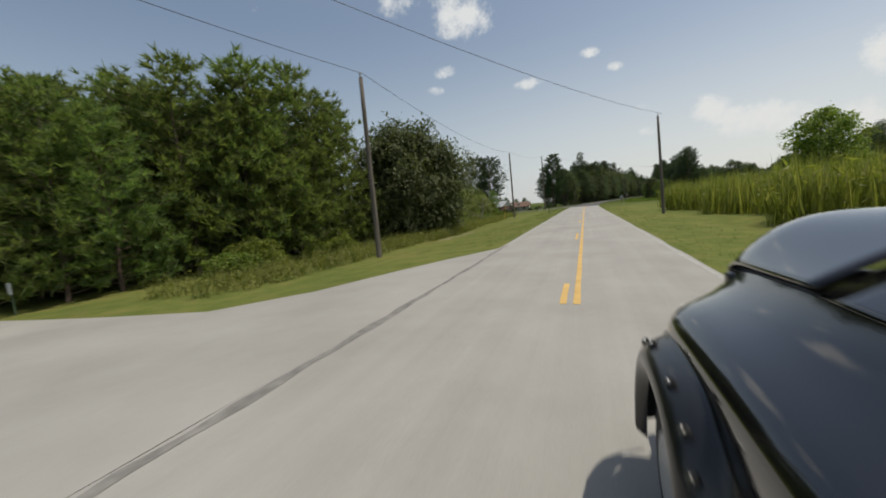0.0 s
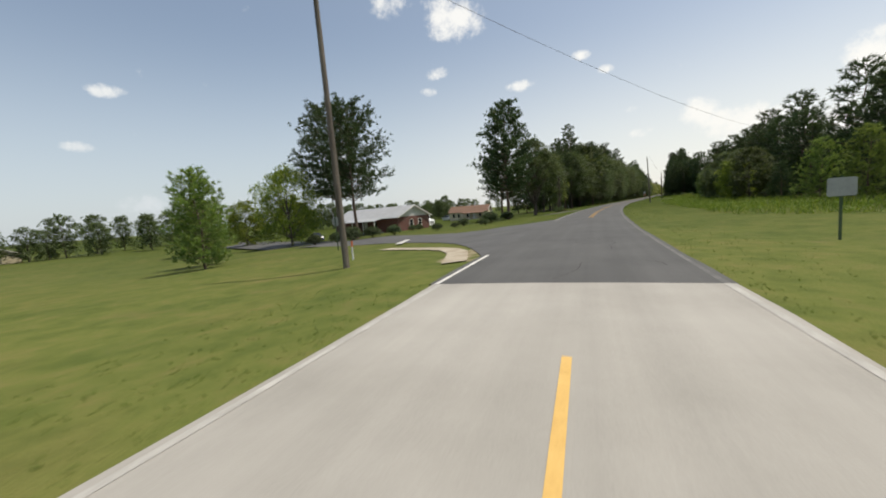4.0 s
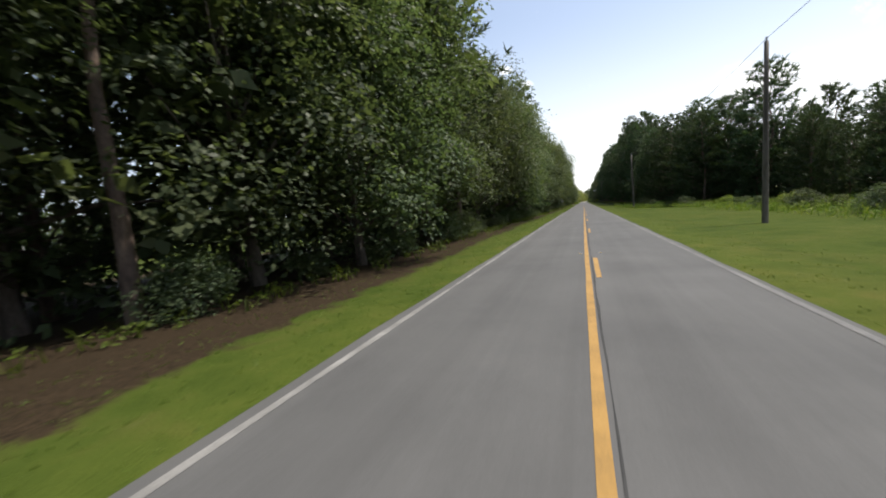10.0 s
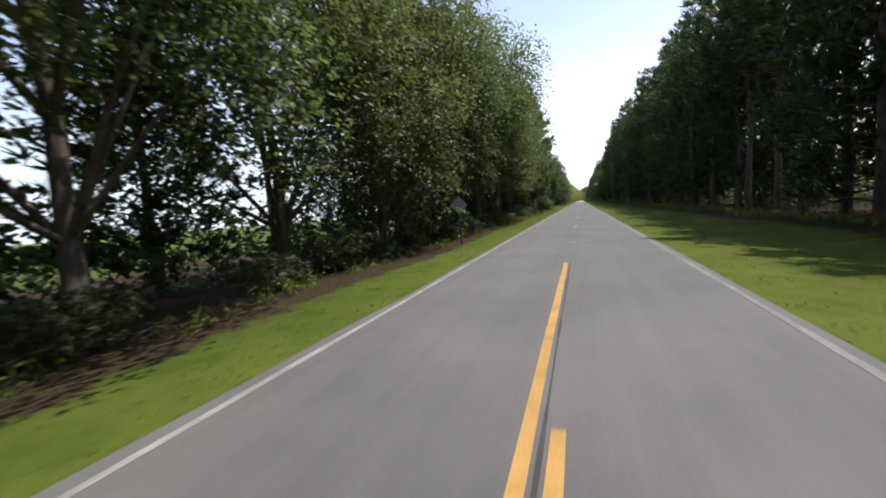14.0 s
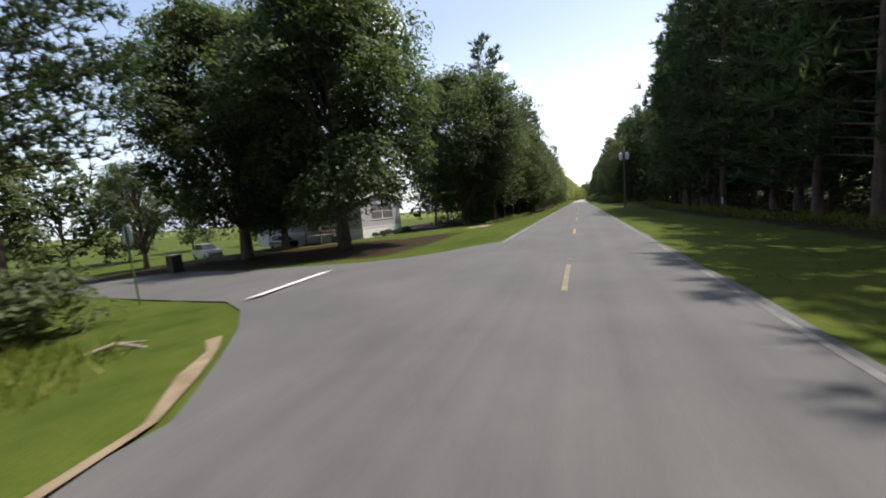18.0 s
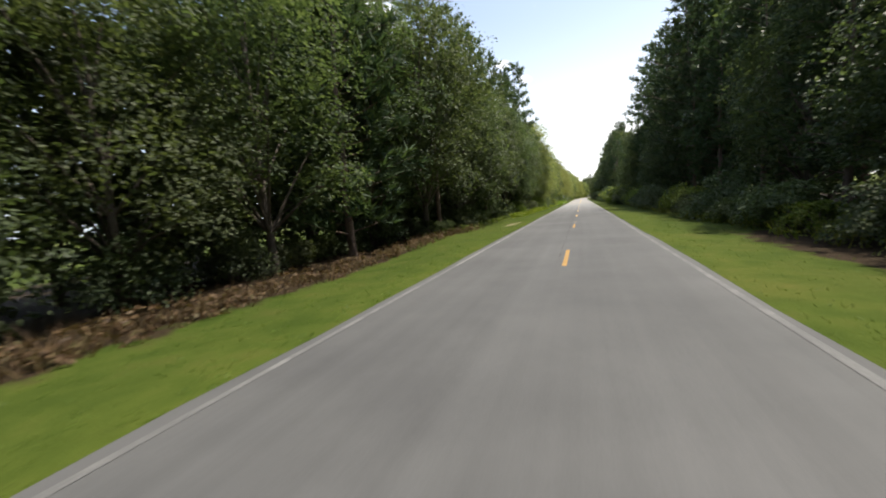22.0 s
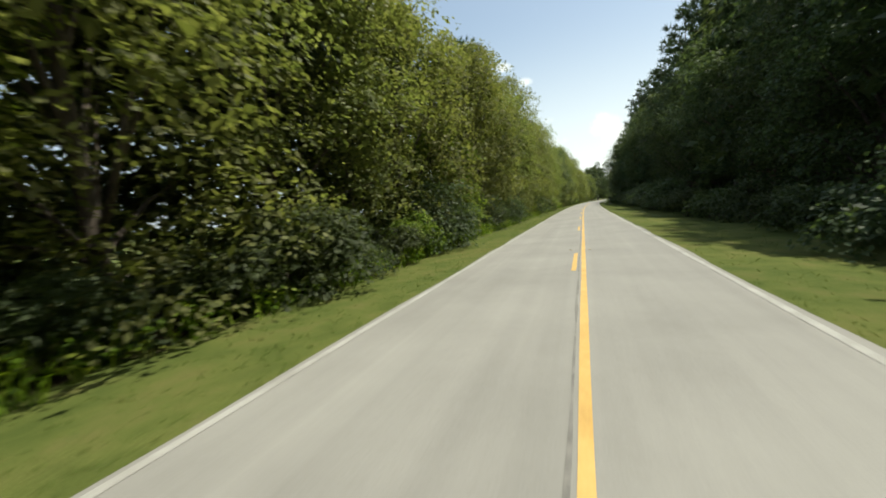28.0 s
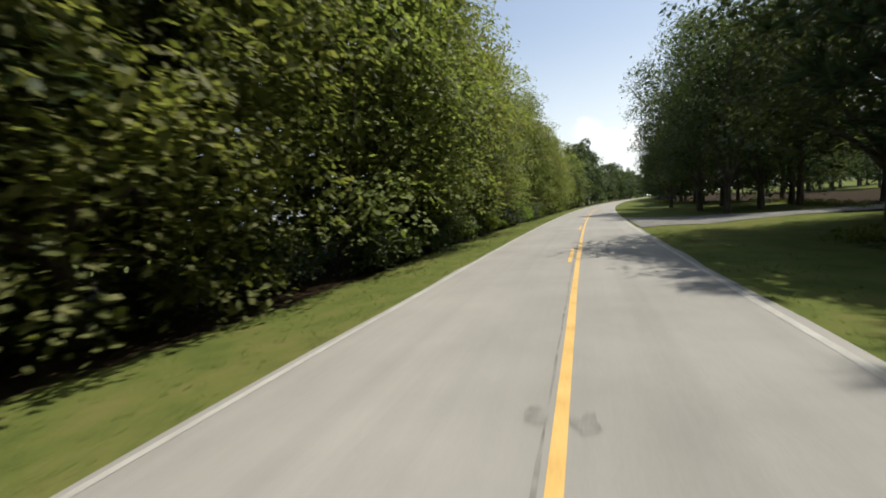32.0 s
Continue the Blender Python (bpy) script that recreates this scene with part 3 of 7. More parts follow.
def build_ground():
    cols = sheet_columns()
    rows = np.concatenate([[-3000, -400], np.arange(-60, 900, 1.25), np.arange(900, 1190, 6), [3500]])
    verts, litter, sand, cloud_shade, straw, stony = [], [], [], [], [], []
    for s in rows:
        sc = min(max(s, -399), 1199)
        for j, u in enumerate([-2500] + cols + [2500]):
            if abs(u) > 2000:
                p = (u, float(np.interp(sc, sg, cy)) + (s - sc), -3.4 if u < 0 else 0)
            else:
                q = at(sc, u)
                a = float(np.interp(sc, sg, turn))
                p = (q.x + math.sin(a) * (s - sc), q.y + math.cos(a) * (s - sc), q.z - (0.05 if abs(u) < 3 else 0))
            verts.append(p)
            e = wood_edge(LEFT_EDGE, s) if u < 0 else wood_edge(RIGHT_EDGE, s)
            woods = (206 < s < 1150) if u < 0 else (285 < s < 1150)
            lo, hi = (e - 3.0, e - 0.9) if s < 540 else (e - 1.2, e + 0.6)
            if u < 0 and s < 250:  # the bare bank comes close to the road here
                bank = float(np.interp(s, [204, 212, 230, 250], [9.5, 4.7, 4.9, 5.1]))
                lo, hi = min(lo, bank), min(hi, bank + 1.5)
            # shade under the oaks put into the ground colour, over brown earth
            painted_oak_shade = float(np.interp(s, [428, 431, 444, 447], [0, 1, 1, 0])) * float(np.interp(-u, [7.5, 10, 32, 36], [0, 1, 1, 0]))
            worn_lawn = 0.2 * float(np.interp(s, [164, 170, 198, 204], [0, 1, 1, 0])) + 0.22 * float(np.interp(s, [443, 446, 455, 458], [0, 1, 1, 0]))
            litter.append(max(0.8 * painted_oak_shade, worn_lawn * float(np.interp(-u, [4.5, 6, 15, 18], [0, 1, 1, 0])), float(np.interp(abs(u), [lo, hi], [0, 1])) if woods and abs(u) < 42 else 0.0))
            # mask of the painted cloud shade along the road, soft at both ends
            cloud_shade.append(float(np.interp(s, [105, 165, 590, 650], [0, 1, 1, 0])) if abs(u) < 2000 else 0.0)
            straw.append(float(np.interp(s, [70, 110], [1, 0.3])) * float(np.interp(s, [110, 180], [1, 0])) + 0.45 * float(np.interp(s, [620, 660], [0, 1])) + 0.16 * float(np.interp(s, [180, 215, 600, 620], [0, 1, 1, 0])) * float(np.interp(abs(u), [3.8, 4.8], [1, 0])) if abs(u) < 2000 else 0.0)
            v = 0.0
            if u < 0:
                if 190 < s < 202 and (4.2 < -u < 5.6 or 7.5 < -u < 8.4):
                    v = 0.38
                elif 213 < s < 217.5 and 4.1 < -u < 5.0:
                    v = 0.34
                elif 95 < s < 106 and -u < 5:
                    v = 0.6
                elif 158 < s < 160 and 3.6 < -u < 4.5:
                    v = 0.25
                elif 446 < s < 451.5 and 7.5 < -u < 14:
                    v = 0.3
                elif 452 < s < 456.5 and 8.5 < -u < 11.5:
                    v = 0.55
                elif (24 < s < 34 and 8.6 < -u < 10) or (550.5 < s < 555 and 4.2 < -u < 5.3):
                    v = 0.55
            sand.append(v)
            stony.append(float(np.interp(s, [149.5, 151.2, 156.2, 158], [0, 0.6, 0.6, 0])) * float(np.interp(-u, [3.3, 4.4, 9.5, 12.5], [0.3, 1, 1, 0])))
    w = len(cols) + 2
    faces = [(i * w + j, i * w + j + 1, (i + 1) * w + j + 1, (i + 1) * w + j) for i in range(len(rows) - 1) for j in range(w - 1)]
    me = mesh_from("ground", verts, faces, GROUND, True)
    for name, vals in (("litter", litter), ("sand", sand), ("gravel", stony), ("cloud_shade", cloud_shade), ("straw", straw)):
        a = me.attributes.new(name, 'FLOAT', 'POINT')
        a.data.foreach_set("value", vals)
    return tagged(new("ground", me), "mown roadside grass, sandy in places, with brown litter under woods", "ground", kind="structure")


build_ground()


def strip(name, s0, s1, u0, u1, mat, z=0.0, thick=0.0, step=2.0, ragged=0.0, parent=None, crown=False):
    """A ribbon along the road between two side distances."""
    n = max(2, int(math.ceil((s1 - s0) / step)) + 1)
    us = np.linspace(u0, u1, 7) if crown else [u0, u1]
    verts = []
    for s in np.linspace(s0, s1, n):
        line = [(u + (random.uniform(-ragged, ragged) if k in (0, len(us) - 1) else 0), z + (0.03 * (1 - (u / 3.2) ** 2) if crown else 0)) for k, u in enumerate(us)]
        if thick:
            line = [(line[0][0] - 0.03, z - thick)] + line + [(line[-1][0] + 0.03, z - thick)]
        verts += [at(s, u, zz) for u, zz in line]
    w = len(us) + (2 if thick else 0)
    faces = [(i * w + j, i * w + j + 1, (i + 1) * w + j + 1, (i + 1) * w + j) for i in range(n - 1) for j in range(w - 1)]
    me = mesh_from(name, verts, faces, mat)
    if crown:
        side = [us[0]] + list(us) + [us[-1]]
        lane = me.attributes.new("track", 'FLOAT_VECTOR', 'POINT')
        lane.data.foreach_set("vector", [x for s in np.linspace(s0, s1, n) for u in side for x in (u, s, 0.0)])
        # painted change from cloud shade to sun, joining the two road colours
        sun_layer = me.attributes.new("sun_blend", 'FLOAT', 'POINT')
        sun_layer.data.foreach_set("value", [float(np.interp(s, [560, 606], [0, 0.8])) if s1 < 650 else 0.06 * float(np.interp(s, [606, 640], [-1, 0])) for s in np.linspace(s0, s1, n) for u in side])
    ob = new(name, me)
    ob.parent = parent
    return ob


def top(u):
    return 0.03 * (1 - (u / 3.2) ** 2)


road_a = tagged(strip("road", -60, 92, -3.12, 2.9, ASPHALT_PALE, 0, 0.12, ragged=0.04, crown=True), "pale worn asphalt country road with yellow centre marking", "road", kind="structure")
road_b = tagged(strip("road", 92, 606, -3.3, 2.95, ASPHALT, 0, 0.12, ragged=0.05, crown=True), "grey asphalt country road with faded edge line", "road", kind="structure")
road_c = tagged(strip("road", 606, 1150, -3.2, 2.95, ASPHALT_SUNNY, 0, 0.12, ragged=0.05, crown=True), "country road in woods, sunlight put into its pale asphalt colour", "road", kind="structure")


def paint(name, s0, s1, u, wide, mat, parent, ragged=0.006, step=1.5):
    return strip(name, s0, s1, u - wide / 2, u + wide / 2, mat, top(u) + 0.005, 0, step, ragged, parent)


LINE, PAIR = 0.115, 0.112
# solid yellow lines
paint("solid_yellow_line", 6.4, 88, PAIR, LINE, YELLOW, road_a)
for side in (-1, 1):
    paint("solid_yellow_line", 121, 166, side * PAIR, LINE, YELLOW_FADED, road_b)
paint("solid_yellow_line", 166, 322, -PAIR, LINE, YELLOW_FADED, road_b)
paint("solid_yellow_line", 627, 1150, PAIR, LINE, YELLOW, road_c)
# broken yellow line: dashes of ten feet every forty
PHASE = [(0, 4.97), (75, 4.97), (160, 3.3), (200, 4.0), (290, 6.0), (420, 7.0), (446, 7.67), (475, 7.67), (560, 7.07), (617, 7.12), (700, 6.6), (1200, 6.6)]
for k in range(0, 94):
    s = 12.19 * k
    s += float(np.interp(s, [p[0] for p in PHASE], [p[1] for p in PHASE]))
    if 90 < s < 166 or s > 1140 or 322 < s < 330:
        continue
    u = -PAIR if s < 90 or s > 627 else PAIR if s < 322 else 0.0
    paint("yellow_dash", s if s > 6 else 6.4, s + 3.05, u, LINE, YELLOW if s < 92 or s > 545 else YELLOW_WORN if 322 < s < 426 else YELLOW_FADED, road_a if s < 92 else road_b if s < 603 else road_c)
# edge lines
for s0, s1, mat, parent in ((16.5, 92, EDGE_PALE, road_a), (120, 215, WHITE_FADED, road_b), (215, 415, EDGE_WORN, road_b), (431, 478, EDGE_WORN, road_b), (478, 532, EDGE_FAINT, road_b), (532, 580, EDGE_WORN, road_b), (580, 606, EDGE_PALE, road_b), (606, 700, EDGE_PALE, road_c), (700, 1150, EDGE_PALE, road_c)):
    paint("edge_line", s0, s1, -2.95 if s0 < 90 else -3.07, 0.1, mat, parent, 0.012)
for s0, s1, mat, parent in ((-60, 92, EDGE_PALE, road_a), (92, 330, EDGE_FAINT, road_b), (330, 560, EDGE_FAINT, road_b), (560, 582, EDGE_WORN, road_b), (582, 606, EDGE_PALE, road_b), (606, 1150, EDGE_PALE, road_c)):
    paint("edge_line", s0, s1, 2.76, 0.11, mat, parent, 0.012)
paint("edge_line", 92, 97, -3.07, 0.11, WHITE_PAINT, road_b)
# tar seams and patches
paint("tar_seam", -20, 16, -2.95, 0.13, STAIN, road_a, 0.05, 0.5)
paint("centre_seam", 532, 602, -0.2, 0.016, TAR, road_b, 0.012, 0.7)
paint("centre_seam", 630, 1150, 0.0, 0.03, STAIN, road_c, 0.014, 0.7)
paint("centre_seam", 120, 322, 0.0, 0.03, TAR, road_b, 0.012, 0.7)


def patch(name, corners, mat, lift, parent=None):
    """A flat piece laid on the ground along a closed line of (s, u)."""
    verts = [at(s, u, (top(u) if abs(u) < 3.3 else ground_z(s, u)) + lift) for s, u in corners]
    bm = bmesh.new()
    f = bm.faces.new([bm.verts.new(v) for v in verts])
    bmesh.ops.triangulate(bm, faces=[f])
    bm.normal_update()
    for f in bm.faces:
        if f.normal.z < 0:
            f.normal_flip()
    ob = part(name, bm, mat, parent)
    return ob


def side_road(name, s0, slope, half, flare, length, mat, sign, label, lift=0.03):
    """A road or drive that leaves the main one at s0; slope is metres along per metre out."""
    verts, faces = [], []
    us = [3.1, 3.6, 4.4, 5.5, 7, 9, 12, 16, 22, 30, 40, length] if length > 41 else [3.1, 3.6, 4.4, 5.5, 7, 9, 12, length]
    for u in us:
        wide = half + flare * max(0.0, 1 - (u - 3.1) / 8.0) ** 2
        c = s0 + slope * (u - 3.1)
        for k in np.linspace(-1, 1, 9):
            s = c + k * wide
            verts.append(at(s, sign * u, (0.0 if u < 3.3 else ground_z(s, sign * u) + lift + 0.05 * (1 - abs(k)))))
    w = 9
    for i in range(len(us) - 1):
        for j in range(w - 1):
            q = (i * w + j, i * w + j + 1, (i + 1) * w + j + 1, (i + 1) * w + j)
            faces.append(q if sign > 0 else q[::-1])
    return tagged(new(name, mesh_from(name, verts, [f[::-1] for f in faces], mat, True)), label, "road", kind="structure")


side_road("side_road", 1.0, -0.03, 5.2, 9.0, 60, ASPHALT_PALE, -1, "pale asphalt side road meeting the country road")
side_b = side_road("side_road", 109.5, 0.42, 4.6, 8.5, 90, ASPHALT_DARK, -1, "dark asphalt side road meeting the country road")
side_c = side_road("side_road", 424.0, 0.14, 3.0, 5.0, 60, ASPHALT, -1, "grey asphalt side road with white stop bar")
side_road("driveway", 510.5, 0.1, 2.4, 2.2, 16, ASPHALT, 1, "grey worn driveway leading to a metal gate")
side_road("driveway", 817.0, 0.25, 2.6, 3.5, 40.5, GRAVEL, 1, "pale gravel driveway beside shade trees")
patch("resurfaced_band", [(101.6, -3.2), (101.6, 2.9), (103.0, 2.9), (103.0, -3.2)], ASPHALT_DARK, 0.004, road_b)
patch("stop_bar", [(425.0, -8.6), (425.5, -8.4), (421.6, -7.7), (421.1, -7.9)], WHITE_PAINT, 0.1, side_c)
patch("stop_bar", [(111.2, -14.2), (111.6, -13.9), (107.4, -12.3), (107.0, -12.7)], WHITE_PAINT, 0.1, side_b)
kerb = [(95.8, 3.5), (97.2, 3.9), (99.0, 4.5), (100.6, 5.4), (102.0, 6.8), (103.4, 9.0), (104.8, 11.6)]
outer = [(s - 0.55, u + 0.75) for s, u in kerb]
tagged(patch("sandy_shoulder", [(s, -u) for s, u in kerb] + [(s, -u) for s, u in reversed(outer)], SANDY, 0.05), "worn sandy concrete shoulder round the junction", "shoulder", kind="structure")
kerb2 = [(414.0, 2.98), (415.2, 3.1), (416.2, 3.4), (417.1, 4.05), (417.9, 4.75), (418.5, 5.4)]
tagged(patch("sandy_shoulder", [(s, -u) for s, u in kerb2] + [(s - 0.14 - 0.1 * math.sin(7 * s), -u - 0.2 - 0.12 * math.sin(11 * s)) for s, u in reversed(kerb2)], KERB_SAND, 0.04), "worn sandy shoulder at the grassy corner", "shoulder", kind="structure")
rag = random.Random(31)
worn = [189 + 0.6 * k for k in range(26)]
tagged(patch("sandy_shoulder", [(q, -3.2) for q in worn] + [(q, -3.55 - 0.75 * math.sin(math.pi * (q - 188.5) / 16.5) * rag.uniform(0.6, 1.15)) for q in reversed(worn)], SANDY_DULL, 0.03), "crumbled sandy pavement edge beside the edge line", "shoulder", kind="structure")
tagged(patch("gravel_yard", [(460.5, -19.5), (462, -27), (470, -36), (476.5, -34), (470, -25), (464, -18)], GRAVEL, 0.04), "pale gravel yard beside the mobile home", "gravel", kind="structure")
for s0, u0, ang, ln in ((97.5, 1.1, 8, 4.2), (99.2, 0.4, -20, 1.8), (92.4, -0.4, 14, 2.5), (95.0, 1.5, 80, 1.2), (60.0, 0.9, 30, 1.6)):
    pts, s, u, a = [], s0, u0, radians(ang)
    for k in range(9):
        pts.append((s, u))
        a += random.uniform(-0.5, 0.5)
        s, u = s + math.cos(a) * ln / 8, u + math.sin(a) * ln / 8
    patch("road_crack", [(s, u - 0.012) for s, u in pts] + [(s, u + 0.012) for s, u in reversed(pts)], TAR, 0.004, road_b if s0 > 90 else road_a)

# stains on the worn surface
for s0, u0, wide, parent in ((45.8, -0.1, 0.16, road_a), (46.1, -0.06, 0.1, road_a), (45.9, 0.33, 0.15, road_a), (45.4, 0.3, 0.12, road_a), (790.9, -0.1, 0.15, road_c), (790.85, 0.3, 0.14, road_c), (630.2, -1.27, 0.1, road_c), (630.3, -0.82, 0.13, road_c),
                             (629.2, 0.28, 0.1, road_c)):
    ring = []
    for k in range(11):
        a, q = 2 * math.pi * k / 11, wide * random.uniform(0.45, 1.15)
        ring.append((s0 + 1.5 * q * math.cos(a), u0 + q * math.sin(a)))
    patch("road_stain", ring, STAIN, 0.0045, parent)


# ---- plants ----
def leaf_cloud(centres, radii, per, size, rng, flat_=0.75, shape=0.55, droop=0.15, inner=0):
    """Vertices of leaf sprays round the surface of clumps, and larger ones within: arrays of (n, 3, 3)."""
    out = []
    for c, r in zip(centres, radii):
        n = int(per * (0.7 + 0.6 * rng.random()))
        core = np.arange(n)[:, None] < inner
        d = rng.normal(size=(n, 3))
        d /= np.linalg.norm(d, axis=1)[:, None]
        rad = r * np.where(core, 0.55 * rng.random((n, 1)), 0.55 + 0.5 * rng.random((n, 1)) ** 0.6)
        p = np.asarray(c) + d * rad * np.array([1, 1, flat_])
        a = rng.normal(size=(n, 3)) + d * 0.8
        a[:, 2] -= droop * 2
        a /= np.linalg.norm(a, axis=1)[:, None]
        b = np.cross(a, rng.normal(size=(n, 3)) * 0.6 + np.array([0, 0, 1.0]))
        b /= np.linalg.norm(b, axis=1)[:, None] + 1e-9
        ln = size * (0.6 + 0.8 * rng.random((n, 1))) * np.where(core, 1.75, 1.0)
        out.append(np.stack([p - a * ln * 0.5 - b * ln * shape * 0.3, p + b * ln * shape * 0.7, p + a * ln * 0.5 - b * ln * shape * 0.15], axis=1))
    return np.concatenate(out)


def leaf_sprays(centres, radii, per, size, rng, shape=0.5, droop=0.12, inner=0, reach=0.34, each=18):
    """Leaves held in flat sprays that lean out of each clump, tops to the sky, with larger dark ones within: arrays of (n, 4, 3)."""
    out = []
    for c, r in zip(centres, radii):
        n = int(per * (0.7 + 0.6 * rng.random()))
        m = max(5, n // each)
        d = rng.normal(size=(m, 3))
        d[:, 2] += 0.25
        d /= np.linalg.norm(d, axis=1)[:, None]
        hub = np.asarray(c) + d * r * np.array([1, 1, 0.78]) * (0.5 + 0.5 * rng.random((m, 1)) ** 0.5)
        tilt = d * np.array([1, 1, 0]) * 0.55 + rng.normal(size=(m, 3)) * 0.22 + np.array([0, 0, 1.0])
        tilt /= np.linalg.norm(tilt, axis=1)[:, None]
        k = rng.integers(0, m, n)
        up, way = tilt[k], rng.normal(size=(n, 3)) + d[k] * 0.7
        way -= up * np.sum(way * up, axis=1)[:, None]
        way /= np.linalg.norm(way, axis=1)[:, None] + 1e-9
        far = np.sqrt(rng.random((n, 1)))
        p = hub[k] + way * far * r * reach * (0.7 + 0.6 * rng.random((m, 1)))[k] + up * rng.normal(size=(n, 1)) * r * 0.05
        p[:, 2] -= (far[:, 0] ** 2) * r * droop
        core = np.arange(n)[:, None] < inner
        p = np.where(core, np.asarray(c) + rng.normal(size=(n, 3)) * r * 0.3, p)
        a = way + rng.normal(size=(n, 3)) * 0.35
        a[:, 2] -= droop * 1.6
        a /= np.linalg.norm(a, axis=1)[:, None]
        b = np.cross(a, up + rng.normal(size=(n, 3)) * 0.38)
        b /= np.linalg.norm(b, axis=1)[:, None] + 1e-9
        ln = size * (0.65 + 0.7 * rng.random((n, 1))) * np.where(core, 1.6, 1.0)
        out.append(np.stack([p - a * ln * 0.5, p + b * ln * shape * 0.5 - a * ln * 0.08, p + a * ln * 0.5, p - b * ln * shape * 0.5 - a * ln * 0.08], axis=1))
    return np.concatenate(out)


def tufts(points, dirs, length, rng, blades=6, width=0.09):
    """Bursts of narrow needles at points: arrays of (n, 3, 3)."""
    n = len(points)
    d = np.repeat(dirs, blades, axis=0) + rng.normal(size=(n * blades, 3)) * 0.75
    d /= np.linalg.norm(d, axis=1)[:, None]
    p = np.repeat(points, blades, axis=0)
    s = np.cross(d, rng.normal(size=d.shape))
    s /= np.linalg.norm(s, axis=1)[:, None] + 1e-9
    ln = length * (0.7 + 0.6 * rng.random((len(d), 1)))
    return np.stack([p - s * width * ln, p + s * width * ln, p + d * ln], axis=1)


def polys_mesh(name, arrays, mat):
    """One mesh from arrays of separate polygons with 3 or 4 corners."""
    verts, starts, loops, n = [], [], 0, 0
    for a in arrays:
        verts.append(a.reshape(-1, 3))
        k = a.shape[1]
        starts.append(np.arange(a.shape[0]) * k + loops)
        loops += a.shape[0] * k
        n += a.shape[0]
    v = np.concatenate(verts).astype(np.float32)
    me = bpy.data.meshes.new(name)
    me.vertices.add(len(v))
    me.vertices.foreach_set("co", v.ravel())
    me.loops.add(loops)
    me.loops.foreach_set("vertex_index", np.arange(loops, dtype=np.int32))
    me.polygons.add(n)
    me.polygons.foreach_set("loop_start", np.concatenate(starts).astype(np.int32))
    me.materials.append(mat)
    me.update(calc_edges=True)
    return me


class Plant:
    """The meshes of one grown plant, to be set out many times."""

    def __init__(self, wood, leaves, bark, leaf):
        self.wood_verts, self.wood_faces = wood
        self.leaves, self.bark, self.leaf = leaves, bark, leaf
        self.wood_mesh = self.leaf_mesh = None

    def meshes(self):
        if self.leaf_mesh is None:
            self.wood_mesh = mesh_from("trunk", self.wood_verts, self.wood_faces, self.bark, True)
            self.leaf_mesh = polys_mesh("crown", self.leaves, self.leaf)
        return self.wood_mesh, self.leaf_mesh

    def put(self, name, m, label, category, group="", parts=("trunk", "crown")):
        wood, leaf = self.meshes()
        ob = thing(name, m, label, category, group)
        for n, me in zip(parts, (wood, leaf)):
            c = new(n, me)
            c.parent = ob
        return ob


def hardwood(seed, height, spread, low, lobes, per, leaf_size, leaf=LEAF, trunk=0.22, lean=0.3, shape=0.6, droop=0.14, reach=0.36, each=18, clump=1.0):
    rng, r = np.random.default_rng(seed), random.Random(seed)
    tubes, pts = [], []
    p, tip = Vector((0, 0, -0.3)), Vector((r.uniform(-lean, lean), r.uniform(-lean, lean), height * 0.85))
    stem = [p.lerp(tip, k / 6) + Vector((r.uniform(-.12, .12), r.uniform(-.12, .12), 0)) * (k > 0) for k in range(7)]
    tubes.append(tube(stem, [trunk * (1.25 if k == 0 else 1 - k / 7.5) for k in range(7)]))
    centres, radii = [], []
    for k in range(lobes):
        f = (k + 0.5) / lobes
        z = low + (height - low) * (f ** 0.85)
        bulge = math.sin(math.pi * min(1.0, 0.18 + 0.78 * f)) ** 0.6
        a = k * 2.399 + r.uniform(-0.5, 0.5)
        d = spread * bulge * r.uniform(0.45, 0.85)
        c = Vector((math.cos(a) * d, math.sin(a) * d, z * r.uniform(0.93, 1.02)))
        centres.append(c)
        radii.append(spread * clump * r.uniform(0.28, 0.44) * (0.75 + 0.25 * bulge))
        if k % 2 == 0:
            base = stem[min(5, max(1, int(6 * max(0.12, (z - 0.25 * height) / height))))]
            mid = base.lerp(c, 0.5) + Vector((0, 0, 0.25))
            tubes.append(tube([base, mid, c], [trunk * 0.42, trunk * 0.25, 0.02], 5))
    leaves = leaf_sprays(centres, radii, per, leaf_size, rng, shape, droop, max(6, per // 5), reach, each)
    return Plant(joined_tubes(tubes), [leaves], BARK, leaf)


